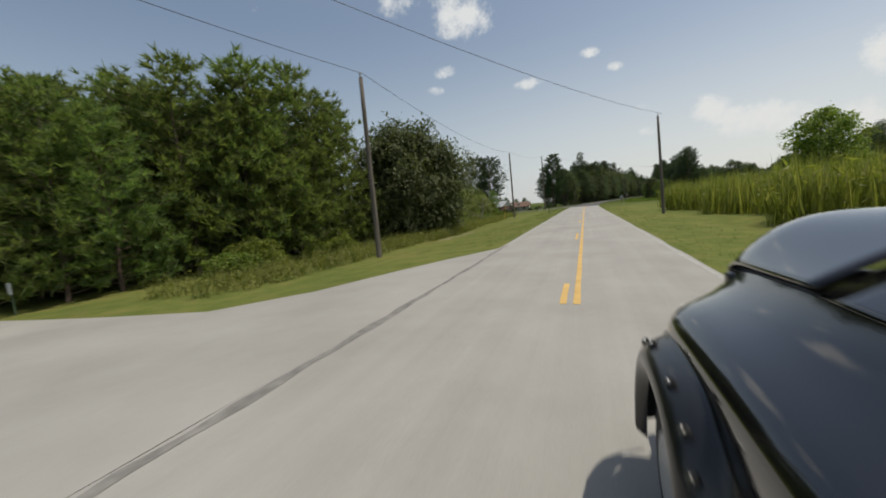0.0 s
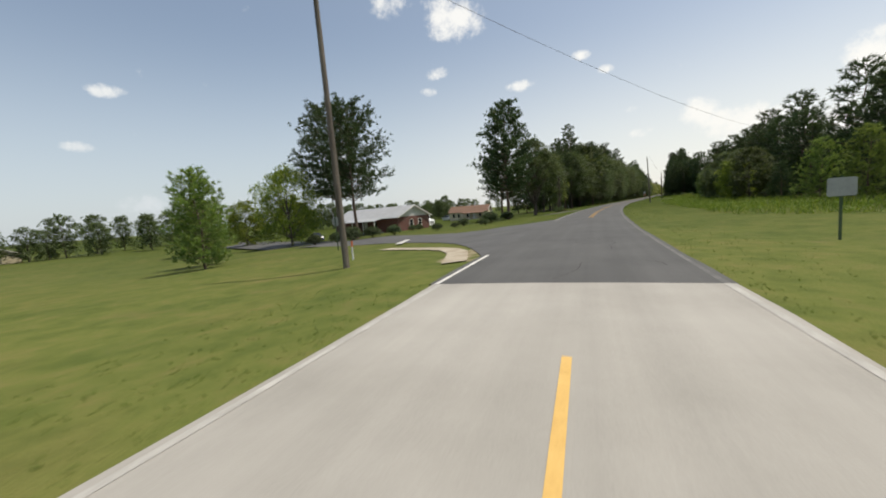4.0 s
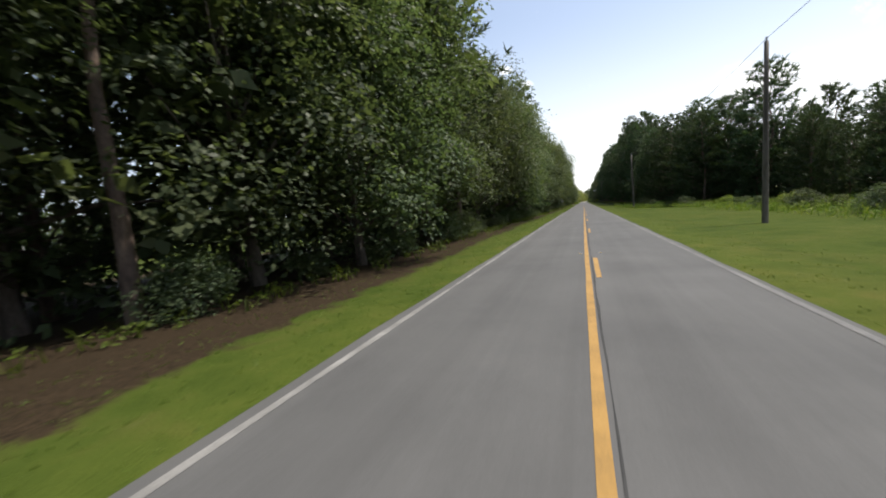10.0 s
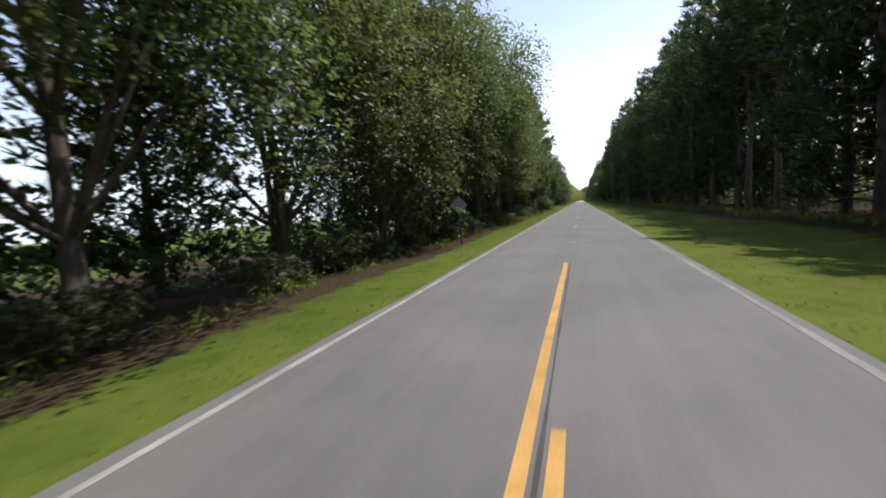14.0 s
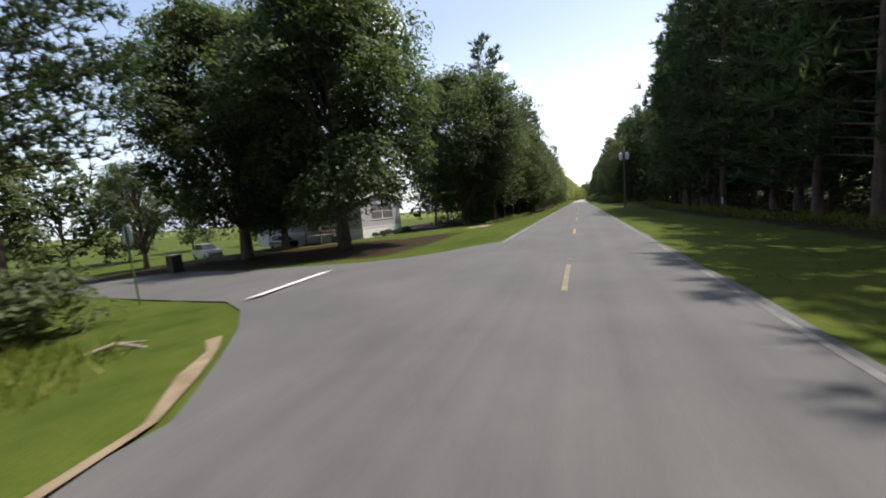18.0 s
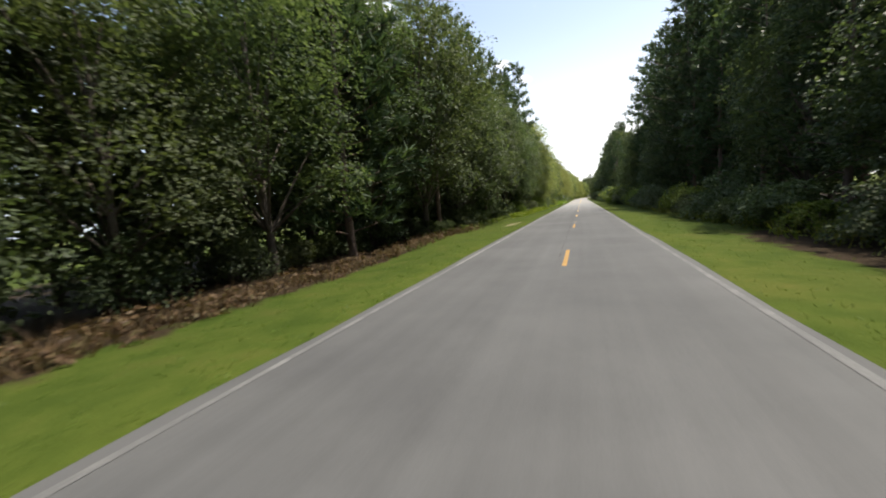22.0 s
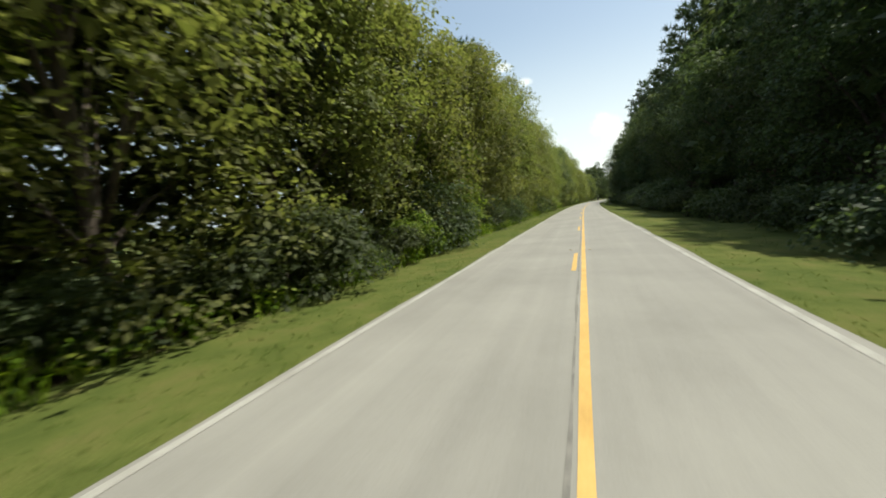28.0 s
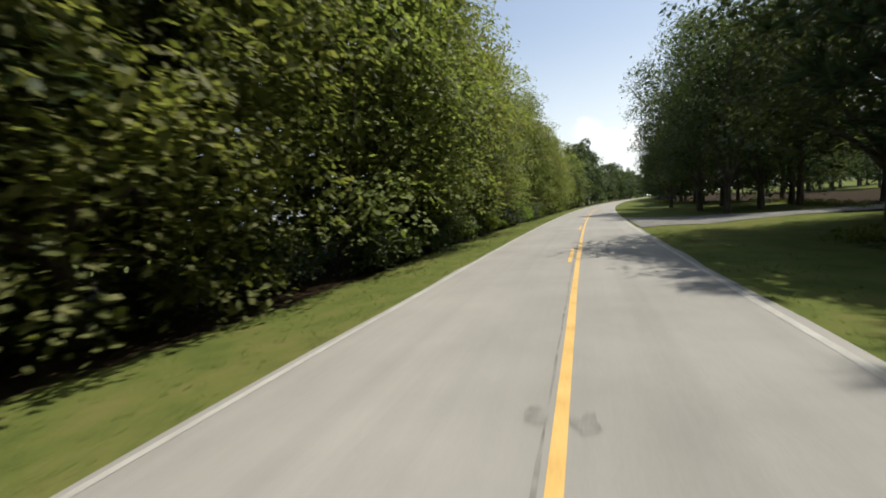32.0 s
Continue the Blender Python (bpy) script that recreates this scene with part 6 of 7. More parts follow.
# deck and steps of the mobile home
deck = thing("deck", road_frame(449.0, -25.6, -0.95, -14), "dark weathered timber deck with railing and steps", "deck")
for k in range(14):
    part("deck_board", boxed(-1.9, 1.85, 0.2 * k, 0.2 * k + 0.185, 0.86, 0.9), POLE_WOOD, deck)
for x in (-1.85, 0.0, 1.8):
    for y in (0.05, 2.7):
        part("deck_post", boxed(x - 0.05, x + 0.05, y - 0.05, y + 0.05, -0.4, 1.85), POLE_WOOD, deck)
for z in (1.25, 1.82):
    part("rail", boxed(-1.9, 1.85, 0.0, 0.09, z, z + 0.06), POLE_WOOD, deck)
for k in range(12):
    part("baluster", boxed(-1.75 + 0.3 * k, -1.71 + 0.3 * k, 0.03, 0.06, 0.9, 1.82), POLE_WOOD, deck)
for k in range(4):
    part("step", boxed(-0.5, 0.6, -0.3 * (k + 1), -0.3 * k, 0.68 - 0.19 * k, 0.72 - 0.19 * k), POLE_WOOD, deck)
for x in (-0.55, 0.62):
    part("stringer", boxed(x - 0.025, x + 0.025, -1.25, 0.0, -0.3, 0.7), POLE_WOOD, deck)

# farm gate by the gravel drive
gate = thing("farm_gate", pose(*at(521.5, 9.3), 0, 0, heading(521) - 8), "grey tubular steel farm gate hung on timber posts", "gate")
for x in (0.0, 4.4):
    part("gate_post", boxed(x - 0.09, x + 0.09, -0.09, 0.09, -0.4, 1.5, 0.02), POLE_WOOD, gate)
for z in (0.35, 0.6, 0.85, 1.1, 1.35):
    part("bar", rod(bmesh.new(), (0.12, 0, z), (4.28, 0, z), 0.024), GALV, gate)
for x in (0.14, 1.5, 2.9, 4.26):
    part("upright", rod(bmesh.new(), (x, 0, 0.35), (x, 0, 1.35), 0.024), GALV, gate)


# ---- vehicles ----
def wheel(parent, x, y, r=0.33, wide=0.22):
    bm = bmesh.new()
    bmesh.ops.create_cone(bm, cap_ends=True, segments=20, radius1=r, radius2=r, depth=wide, matrix=Matrix.Translation((x, y, r)) @ Matrix.Rotation(radians(90), 4, 'Y'))
    edges = [e for e in bm.edges if len(e.link_faces) == 2 and abs(e.link_faces[0].normal.dot(e.link_faces[1].normal)) < 0.5]
    bmesh.ops.bevel(bm, geom=edges, offset=0.03, segments=2, affect='EDGES')
    w = part("wheel", bm, TYRE, parent, smooth=False)
    side = 1 if x > 0 else -1
    part("rim", rod(bmesh.new(), (x + side * (wide / 2 - 0.02), y, r), (x + side * (wide / 2 + 0.012), y, r), r * 0.62, r * 0.5, 14), GREY_METAL, w)


def lofted(sections, mat, name, parent, label=""):
    """A body from (y, half width, low z, high z) sections with chamfered corners."""
    bm, rings = bmesh.new(), []
    for y, w, z0, z1 in sections:
        c = min(0.09, (z1 - z0) * 0.25)
        rings.append([bm.verts.new((x, y, z)) for x, z in ((-w, z0 + c), (-w * 0.98, z0), (w * 0.98, z0), (w, z0 + c), (w * 0.97, z1 - c), (w * 0.88, z1), (-w * 0.88, z1), (-w * 0.97, z1 - c))])
    for a, b in zip(rings, rings[1:]):
        for i in range(8):
            bm.faces.new((a[i], a[(i + 1) % 8], b[(i + 1) % 8], b[i]))
    bm.faces.new(rings[0][::-1])
    bm.faces.new(rings[-1])
    bmesh.ops.recalc_face_normals(bm, faces=bm.faces)
    return part(name, bm, mat, parent, label)


def parked_car(s, u, spin, mat, label, name="parked_car", tall=1.0, z=None):
    p = at(s, u)
    ob = thing(name, pose(p.x, p.y, p.z, 0, 0, heading(s) + spin), label, "car", "parked cars")
    body = lofted([(-2.2, 0.78, 0.35, 0.72), (-2.0, 0.88, 0.28, 0.86 * tall), (-0.9, 0.9, 0.25, 0.95 * tall), (1.4, 0.9, 0.25, 0.97 * tall), (2.1, 0.87, 0.28, 0.92 * tall), (2.25, 0.8, 0.38, 0.8 * tall)], mat, "body", ob)
    cabin = lofted([(-0.95, 0.8, 0.9 * tall, 0.96 * tall), (-0.2, 0.72, 0.9 * tall, 1.45 * tall), (1.2, 0.72, 0.9 * tall, 1.47 * tall), (1.95, 0.78, 0.9 * tall, 0.99 * tall)], DARK_GLASS, "cabin_glass", ob, "dark glass cabin")
    part("roof_panel", boxed(-0.66, 0.66, -0.15, 1.15, 1.44 * tall, 1.5 * tall, 0.03), mat, ob)
    for x in (-0.8, 0.8):
        for y in (-1.4, 1.35):
            wheel(ob, x, y)
        part("headlight", boxed(x * 0.8 - 0.14, x * 0.8 + 0.14, -2.17, -2.06, 0.6, 0.74, 0.02), SIGN_WHITE, ob, "clear headlight")
        part("tail_light", boxed(x * 0.85 - 0.1, x * 0.85 + 0.1, 2.1, 2.22, 0.62, 0.8, 0.02), RED_WOOD, ob, "red tail light")
        part("door_handle", boxed(x * 1.115 - 0.015, x * 1.115 + 0.015, 0.25, 0.42, 0.78, 0.81), GREY_METAL, body)
    return ob


parked_car(137.5, -50, 60, BLUE_PAINT, "dark blue car parked on the grass by the house", tall=1.1)
parked_car(446.0, -42, 75, SILVER_PAINT, "silver pickup parked in the shade of oaks", tall=1.2)
parked_car(450.0, -34, 70, BLACK_PLASTIC, "dark car parked under the oaks")
parked_car(255, -92, 40, SILVER_PAINT, "pale car parked across the field")
parked_car(216, -66, 80, SILVER_PAINT, "white van parked beside the farmhouse", tall=1.35)

# white tractor unit with its box trailer
tp = at(170.5, -46.8)
semi = thing("semi_truck", pose(tp.x, tp.y, tp.z, 0, 0, heading(170) + 72), "white road tractor with a long white box trailer", "truck")
lofted([(-3.4, 0.95, 0.5, 1.45), (-3.2, 1.05, 0.45, 1.75), (-2.2, 1.12, 0.45, 1.95), (-1.9, 1.2, 0.5, 2.0)], TRUCK_WHITE, "hood", semi)
lofted([(-1.95, 1.15, 0.6, 2.0), (-1.3, 1.2, 0.6, 2.95), (1.2, 1.22, 0.6, 3.1), (1.25, 1.22, 0.6, 3.1)], TRUCK_WHITE, "cab", semi)
lofted([(-1.35, 1.0, 2.95, 3.0), (-0.4, 1.15, 2.95, 3.6), (1.2, 1.2, 2.95, 3.95)], TRUCK_WHITE, "roof_fairing", semi)
part("windscreen", boxed(-1.0, 1.0, -1.82, -1.62, 2.05, 2.75, 0.04), DARK_GLASS, semi, "dark windscreen")
part("grille", boxed(-0.5, 0.5, -3.47, -3.38, 0.75, 1.4, 0.03), GREY_METAL, semi, "grey grille")
part("bumper", boxed(-1.15, 1.15, -3.6, -3.35, 0.35, 0.7, 0.04), TRUCK_WHITE, semi)
for x in (-0.85, 0.85):
    part("headlight", boxed(x - 0.16, x + 0.16, -3.4, -3.28, 0.95, 1.2, 0.02), SIGN_WHITE, semi)
    part("mirror", boxed(x * 1.62 - 0.08, x * 1.62 + 0.08, -1.75, -1.65, 2.0, 2.7, 0.02), BLACK_PLASTIC, semi, "black mirror")
for y in (-2.6, 2.6, 3.9, 13.0, 14.3):
    for x in (-1.05, 1.05):
        wheel(semi, x, y, 0.5, 0.3)
part("chassis", boxed(-0.5, 0.5, -2.5, 4.6, 0.55, 0.85), BLACK_PLASTIC, semi, "black chassis frame")
part("fuel_tank", rod(bmesh.new(), (1.0, 0.2, 0.7), (1.0, 1.8, 0.7), 0.33, 0.33, 16), GALV, semi)
part("trailer_box", boxed(-1.28, 1.28, 1.7, 15.2, 1.15, 4.0, 0.03), TRUCK_WHITE, semi, "white trailer box")
part("logo_panel", boxed(-1.30, -1.285, 4.0, 8.5, 2.6, 3.3), GREY_METAL, semi)
part("landing_leg", boxed(-0.7, -0.55, 5.2, 5.35, 0.0, 1.15), GREY_METAL, semi)
part("landing_leg", boxed(0.55, 0.7, 5.2, 5.35, 0.0, 1.15), GREY_METAL, semi)

# refuse bin near the side road
can = thing("wheeled_bin", stand(429.5, -23.0), "black wheeled refuse bin beside the side road", "bin")
lofted([(-0.3, 0.28, 0.1, 1.0), (0.3, 0.3, 0.1, 1.05)], BLACK_PLASTIC, "bin_body", can)
part("lid", boxed(-0.31, 0.31, -0.34, 0.32, 1.04, 1.1, 0.015), BLACK_PLASTIC, can)
for x in (-0.27, 0.27):
    part("bin_wheel", rod(bmesh.new(), (x - 0.03, 0.3, 0.1), (x + 0.03, 0.3, 0.1), 0.1, 0.1, 12), TYRE, can)
part("stand_foot", boxed(-0.2, 0.2, -0.25, -0.1, 0.0, 0.12), BLACK_PLASTIC, can)

# small cabinet on the right-hand verge
ped = thing("utility_cabinet", stand(66.0, 12.0, 0, 0.7), "small dark green utility cabinet in the grass", "utility box")
part("cabinet_body", boxed(-0.35, 0.35, -0.3, 0.3, -0.1, 0.75, 0.02), GREEN_STEEL, ped)
part("cabinet_lid", boxed(-0.38, 0.38, -0.33, 0.33, 0.75, 0.82, 0.02), GREEN_STEEL, ped)


# ---- single trees and shrubs ----
BIG_PINE = pine(61, 19.5, 0.24, 5.6, 110, 44, 0.5, NEEDLE, 0.3, blades=11, cone=0.5)
YARD_PINE = pine(62, 20, 0.30, 6.6, 96, 46, 0.48, NEEDLE, 0.28, blades=11, cone=0.35)
SHADE_TREE = hardwood(63, 16.5, 6.4, 5.6, 62, 560, 0.19, LEAF, 0.36, reach=0.42, clump=0.62)
ROUND_TREE = hardwood(64, 8.6, 5.0, 0.5, 60, 950, 0.27, LEAF_CLUSTER, 0.25, shape=0.34, droop=0.32, reach=0.3, each=26)
WILLOW = hardwood(65, 9.5, 4.0, 1.0, 28, 520, 0.26, LEAF_BRIGHT, 0.16, shape=0.3, droop=0.4)
BIG_OAK = hardwood(66, 17.5, 7.2, 3.0, 84, 1100, 0.22, LEAF_DARK, 0.42, reach=0.42, clump=0.72)
HIGH_OAK = hardwood(74, 17.0, 8.0, 3.4, 88, 1200, 0.22, LEAF_DARK, 0.5, reach=0.42, clump=0.78)
LAWN_TREE = hardwood(69, 12.0, 2.2, 4.6, 26, 110, 0.16, LEAF, 0.17, clump=0.85)
YELLOW_TREE = hardwood(72, 10.5, 3.4, 1.8, 28, 360, 0.18, LEAF_SUN_OLIVE, 0.12)
THIN_TREE = hardwood(67, 8.5, 2.4, 2.2, 28, 60, 0.12, LEAF_CLUSTER, 0.07)
SCRUB = [hardwood(70, 6.5, 2.8, 0.4, 26, 460, 0.15, LEAF_SUN_OLIVE, 0.09), hardwood(71, 7.5, 2.6, 0.6, 26, 460, 0.15, LEAF_BRIGHT, 0.09)]
CLIPPED = bush(68, 1.45, 1.05, 14, 480, 0.11, LEAF_DARK, 0.9, 0.35)

BIG_PINE.put("pine_tree", stand(147.2, -15.0, 40, 1.0), "tall dark pine with long bare trunk on the lawn", "tree")
for s, u, k, i in ((458, 13.2, 1.35, 0), (462, 14, 1.4, 1), (466.5, 13.4, 1.35, 0), (471, 14.2, 1.4, 1), (475, 14, 1.3, 0), (480, 15.5, 1.35, 1)):
    PINES[i].put("pine_tree", stand(s, u, 70 * s, k), *PINE_K[2:])
YARD_PINE.put("pine_tree", stand(132.4, -39.5, 10, 1.05), "tall spreading pine beside the brick house", "tree")
YARD_PINE.put("pine_tree", stand(129.5, -33.5, 130, 0.98), "tall spreading pine beside the brick house", "tree")
BIG_PINE.put("pine_tree", stand(163.0, -9.5 - 12, 200, 0.8), "dark pine standing on the lawn behind a shade tree", "tree")
SHADE_TREE.put("shade_tree", stand(158.9, -13.2, 200, 0.9), "broad green shade tree with low limbs on the lawn", "tree")
LAWN_TREE.put("lawn_tree", stand(178.3, -12.3, 0, 1.0), "slender sparse tree with dark trunk on the lawn", "tree")
YELLOW_TREE.put("lawn_tree", stand(187.5, -15.5, 130, 1.0), "yellow-green tree with leaning trunk on the lawn", "tree")
WILLOW.put("willow_tree", stand(126.0, -43.0, 0, 1.25), "drooping yellow-green tree at the side road", "tree")
WILLOW.put("willow_tree", stand(122.0, -58.0, 90, 0.9), "drooping yellow-green tree at the side road", "tree")
GUMS[0].put("yard_tree", stand(141, -60, 0, 1.0), "bright green tree behind the brick house", "tree")
GUMS[1].put("yard_tree", stand(135, -66, 0, 1.2), "bright green tree behind the brick house", "tree")
ROUND_TREE.put("round_tree", stand(31.0, -14.6, 0, 1.1), "dense round dark green tree with drooping leaf clusters", "tree")
ROUND_TREE.put("round_tree", stand(37.0, -20.0, 120, 0.75), "dense round dark green tree with drooping leaf clusters", "tree")
THIN_TREE.put("thin_tree", stand(54.2, -16.6, 0, 1.3), "thin sparse tree with few leaves", "tree")
THIN_TREE.put("thin_tree", stand(59.3, -17.5, 140, 0.95), "thin sparse tree with few leaves", "tree")
BIG_OAK.put("oak_tree", stand(436.6, -25.0, 0, 1.06), "broad dark oak shading the yard and drive", "tree")
BIG_OAK.put("oak_tree", stand(447.6, -31.5, 250, 0.95), "broad dark oak beside the mobile home's deck", "tree")
BIG_OAK.put("oak_tree", stand(436.6, -15.6, 140, 1.08), "broad dark oak at the corner of the side road", "tree")
HIGH_OAK.put("oak_tree", stand(467.5, -15.5, 100, 1.22), "broad dark oak overhanging the mown verge", "tree")
SHADE_TREE.put("oak_tree", stand(438.0, -40.0, 200, 0.62), "airy oak in the yard behind the drive", "tree")
for s, u, k in ((484, -27, 1.05), (484, -19, 1.1), (482, -38, 1.0), (477, -42.5, 0.9), (473, -46, 0.85), (479, -50, 0.9), (470, -58, 0.75), (463, -68, 0.7)):
    FAR_OAKS[int(s) % 3].put("forest_tree", stand(s, u, 60 * s, k), "dark green hardwood tree behind the mobile home", "tree", "forest trees")
for s, u, k in ((427, -48, 0.9), (433, -56, 1.0), (441, -60, 1.0), (449, -62, 0.95), (421, -52, 0.9), (416, -44, 0.85), (436, -66, 1.0)):
    FAR_OAKS[int(s) % 3].put("forest_tree", stand(s, u, 60 * s, k), "dark green hardwood tree beyond the side road", "tree", "forest trees")
PINES[1].put("pine_tree", stand(411.5, -14.5, 0, 1.05), "tall bare-trunked pine near the junction", "tree")
YARD_PINE.put("pine_tree", stand(422.6, -24.0, 90, 1.0), "tall bare-trunked pine near the junction", "tree")
PINES[1].put("pine_tree", stand(424.0, -36.0, 20, 1.1), "tall bare-trunked pine near the junction", "tree")
PINES[0].put("pine_tree", stand(409.0, -20.5, 90, 1.0), "tall bare-trunked pine near the junction", "tree")
for s, u, k, label in ((121.0, -33.5, 1.0, 0), (122.4, -31.0, 1.0, 0), (123.0, -29.0, 1.35, 0), (124.4, -26.8, 1.1, 0), (125.8, -24.4, 0.95, 0), (128.8, -19.6, 0.75, 0), (131.5, -18.2, 0.55, 0), (133.3, -17.6, 0.8, 0),
                       (135.8, -14.4, 1.25, 1), (132.6, -14.8, 0.5, 1), (130.6, -13.4, 0.6, 1), (145.2, -14.6, 1.0, 1), (149.0, -16.2, 0.95, 1), (139.0, -29.6, 0.7, 0), (141.0, -29.5, 0.7, 0)):
    CLIPPED.put("clipped_bush", stand(s, u, 37 * s, k), "rounded dark clipped bush on the lawn", "shrub", "clipped bushes", ("stems", "leaves"))
for k in range(6):
    CLIPPED.put("foundation_shrub", stand(451.7 + 1.2 * k + 0.2 * (k % 2), -22.0 + 0.2 * k, 50 * k, 0.42 + 0.08 * (k % 3)), "small dark shrub against white skirting", "shrub", "foundation shrubs", ("stems", "leaves"))
BUSHES[0].put("corner_shrub", stand(418.5, -12.0, 0, 1.15), "leafy green shrub behind the corner weeds", "shrub")
BUSHES[0].put("lawn_shrub", stand(159.0, -8.8, 0, 0.7), "loose leafy shrub on the lawn", "shrub")
for s, u, k in ((498, 13.6, 0.4), (495, 13.2, 0.45), (492, 13.4, 0.5)):
    BUSHES[3].put("hedge_shrub", stand(s, u, 40 * s, k), "dark green shrub beside the driveway", "shrub", "drive shrubs")

for s, u, k, i in ((198.2, -15.2, 0.95, 0), (201.2, -17.4, 1.0, 1), (205.5, -18.0, 1.0, 0), (207.0, -15.0, 1.05, 1), (195.0, -16.5, 0.9, 1)):
    PINES[i].put("pine_tree", stand(s, u, 70 * s, k), *PINE_K[2:])
for s, u, k in ((196.8, -18.5, 0.95), (203.2, -14.6, 0.95)):
    OAKS[3].put("shade_tree", stand(s, u, 70 * s, 1.3 * k), "broad dark green tree with high limbs at the woods' edge", "tree")
for s, u, k in ((199.5, -24, 0.7), (201.5, -28, 0.75), (204, -31.5, 0.75), (197.5, -22.5, 0.55)):
    FAR_OAKS[int(s) % 3].put("forest_tree", stand(s, u, 70 * s, k), "dark green hardwood tree behind the lawn", "tree", "forest trees")
for s, u, k in ((226, 24, 0.95), (229.5, 26, 1.0), (232.5, 23.5, 0.85), (236, 25, 0.9), (240, 27.5, 0.95), (245, 30, 0.95), (222, 27, 1.0)):
    DARK_PINES[int(s) % 2].put("young_pine_tree", stand(s, u, 70 * s, 1.75 * k), *DARKPINE_K[2:])

# young pines and scrub by the first junction
r = random.Random(7)
for k in range(34):
    s, u = 6.5 + 2.35 * (k % 9) + r.uniform(-1, 1), -17.5 - 4.0 * (k // 9) - 0.45 * max(0, 6 - (k % 9)) - r.uniform(0, 2)
    r.choice(YOUNG_PINES[:2]).put("young_pine_tree", stand(s, u, r.uniform(0, 360), r.uniform(1.15, 1.5) * (0.75 if k % 9 < 3 else 1.0)), "young green pine in a dense stand", "tree", "pine stand")
for k in range(12):
    YOUNG_PINES[k % 2].put("young_pine_tree", stand(7.5 + 2.0 * k, -21.5 - 1.6 * (k % 3) - 0.3 * max(0, 5 - k), 50 * k, 1.1 + 0.06 * (k % 4)), "young green pine in a dense stand", "tree", "pine stand")
for k in range(14):
    s = -22 + 2.6 * k
    r.choice(YOUNG_PINES).put("young_pine_tree", stand(s - 6, -38 - r.uniform(0, 6), r.uniform(0, 360), r.uniform(0.8, 1.1)), "young green pine in a dense stand", "tree", "pine stand")
for s, u, k in ((45.5, -17.5, 1.05), (47.2, -20.5, 1.15), (48.8, -17.6, 0.98), (50.2, -21.5, 1.0), (44.0, -22, 1.2), (52.8, -20.5, 0.9), (42, -19, 1.0)):
    YOUNG_PINES[int(s) % 2].put("young_pine_tree", stand(s, u, 70 * s, k), "young green pine in a dense stand", "tree", "pine stand")
for k in range(34):
    s, u = 46 + 1.25 * k, -15.6 - 0.25 * max(0, k - 16) - r.uniform(0, 9)
    r.choice([YOUNG_PINES[1], SCRUB[0], SCRUB[0], SCRUB[1]]).put("scrub_tree", stand(s, u, r.uniform(0, 360), (0.98 - 0.016 * k) * r.uniform(0.75, 1.05)), "small green tree in overgrown scrub", "tree", "scrub trees")
for k in range(30):
    r.choice(BUSHES[1:3]).put("scrub_bush", stand(12 + 2.2 * k, -13.8 - r.uniform(0, 2.5) - (2.5 if 24 < 12 + 2.2 * k < 35 else 0), r.uniform(0, 360), r.uniform(0.5, 1.0)), "overgrown green bush among scrub", "shrub", "scrub bushes")
for s, u, k in ((75, -26, 0.75), (82, -30, 0.8), (88, -24, 0.7), (92, -34, 0.85), (101, -24, 0.75), (104, -28, 0.7)):
    YOUNG_PINES[k > 0.74].put("yard_pine", stand(s, u, 90 * k, k * 1.1), "young green pine on the grass near the junction", "tree", "junction pines")
for k in range(9):
    s = 62 + 5.5 * k
    r.choice(OAKS[2:] + GUMS).put("meadow_tree", stand(s, 32 + r.uniform(0, 12), r.uniform(0, 360), r.uniform(0.5, 0.75)), "small tree at the meadow's edge", "tree", "meadow trees")
for s, u, k in ((54, 25, 1.45), (58, 27, 1.2), (26, 24, 1.0), (33, 27, 0.9), (20, 22, 0.75), (16, 26, 0.9)):
    r.choice(GUMS).put("meadow_tree", stand(s, u, 77 * s, k * 0.85), "small tree standing above tall reeds", "tree", "meadow trees")

# leafless dead tree
dead = []
rr = random.Random(5)
trunk_pts = [Vector((0.02 * k, 0.03 * k, -0.2 + 0.42 * k)) for k in range(8)]
dead.append(tube(trunk_pts, [0.09 - 0.009 * k for k in range(8)], 6))
for k in range(22):
    b = trunk_pts[2 + k % 6]
    a, ln = rr.uniform(0, 6.28), rr.uniform(0.6, 1.6)
    m1 = b + Vector((math.cos(a) * ln * 0.5, math.sin(a) * ln * 0.5, rr.uniform(0.0, 0.4)))
    dead.append(tube([b, m1, m1 + Vector((math.cos(a) * ln * 0.6, math.sin(a) * ln * 0.6, rr.uniform(-0.3, 0.3)))], [0.025, 0.015, 0.006], 4))
dv, df = joined_tubes(dead)
dt = tagged(new("dead_tree", mesh_from("dead_tree", dv, df, DEAD_WOOD, True)), "small grey leafless dead tree on the verge", "tree")
dt.matrix_world = stand(48.3, -12.6, 0, 1.15)
fb = tagged(new("fallen_branch", mesh_from("fallen_branch", *joined_tubes([tube([Vector((0, 0, .05)), Vector((.5, .1, .18)), Vector((1.1, 0, .05))], [.04, .05, .02], 6), tube([Vector((.5, .1, .18)), Vector((.8, .4, .1))], [.03, .01], 5)]), DEAD_WOOD, True)), "pale fallen branch lying in the grass", "branch")
fb.matrix_world = stand(417.6, -7.6, 30)


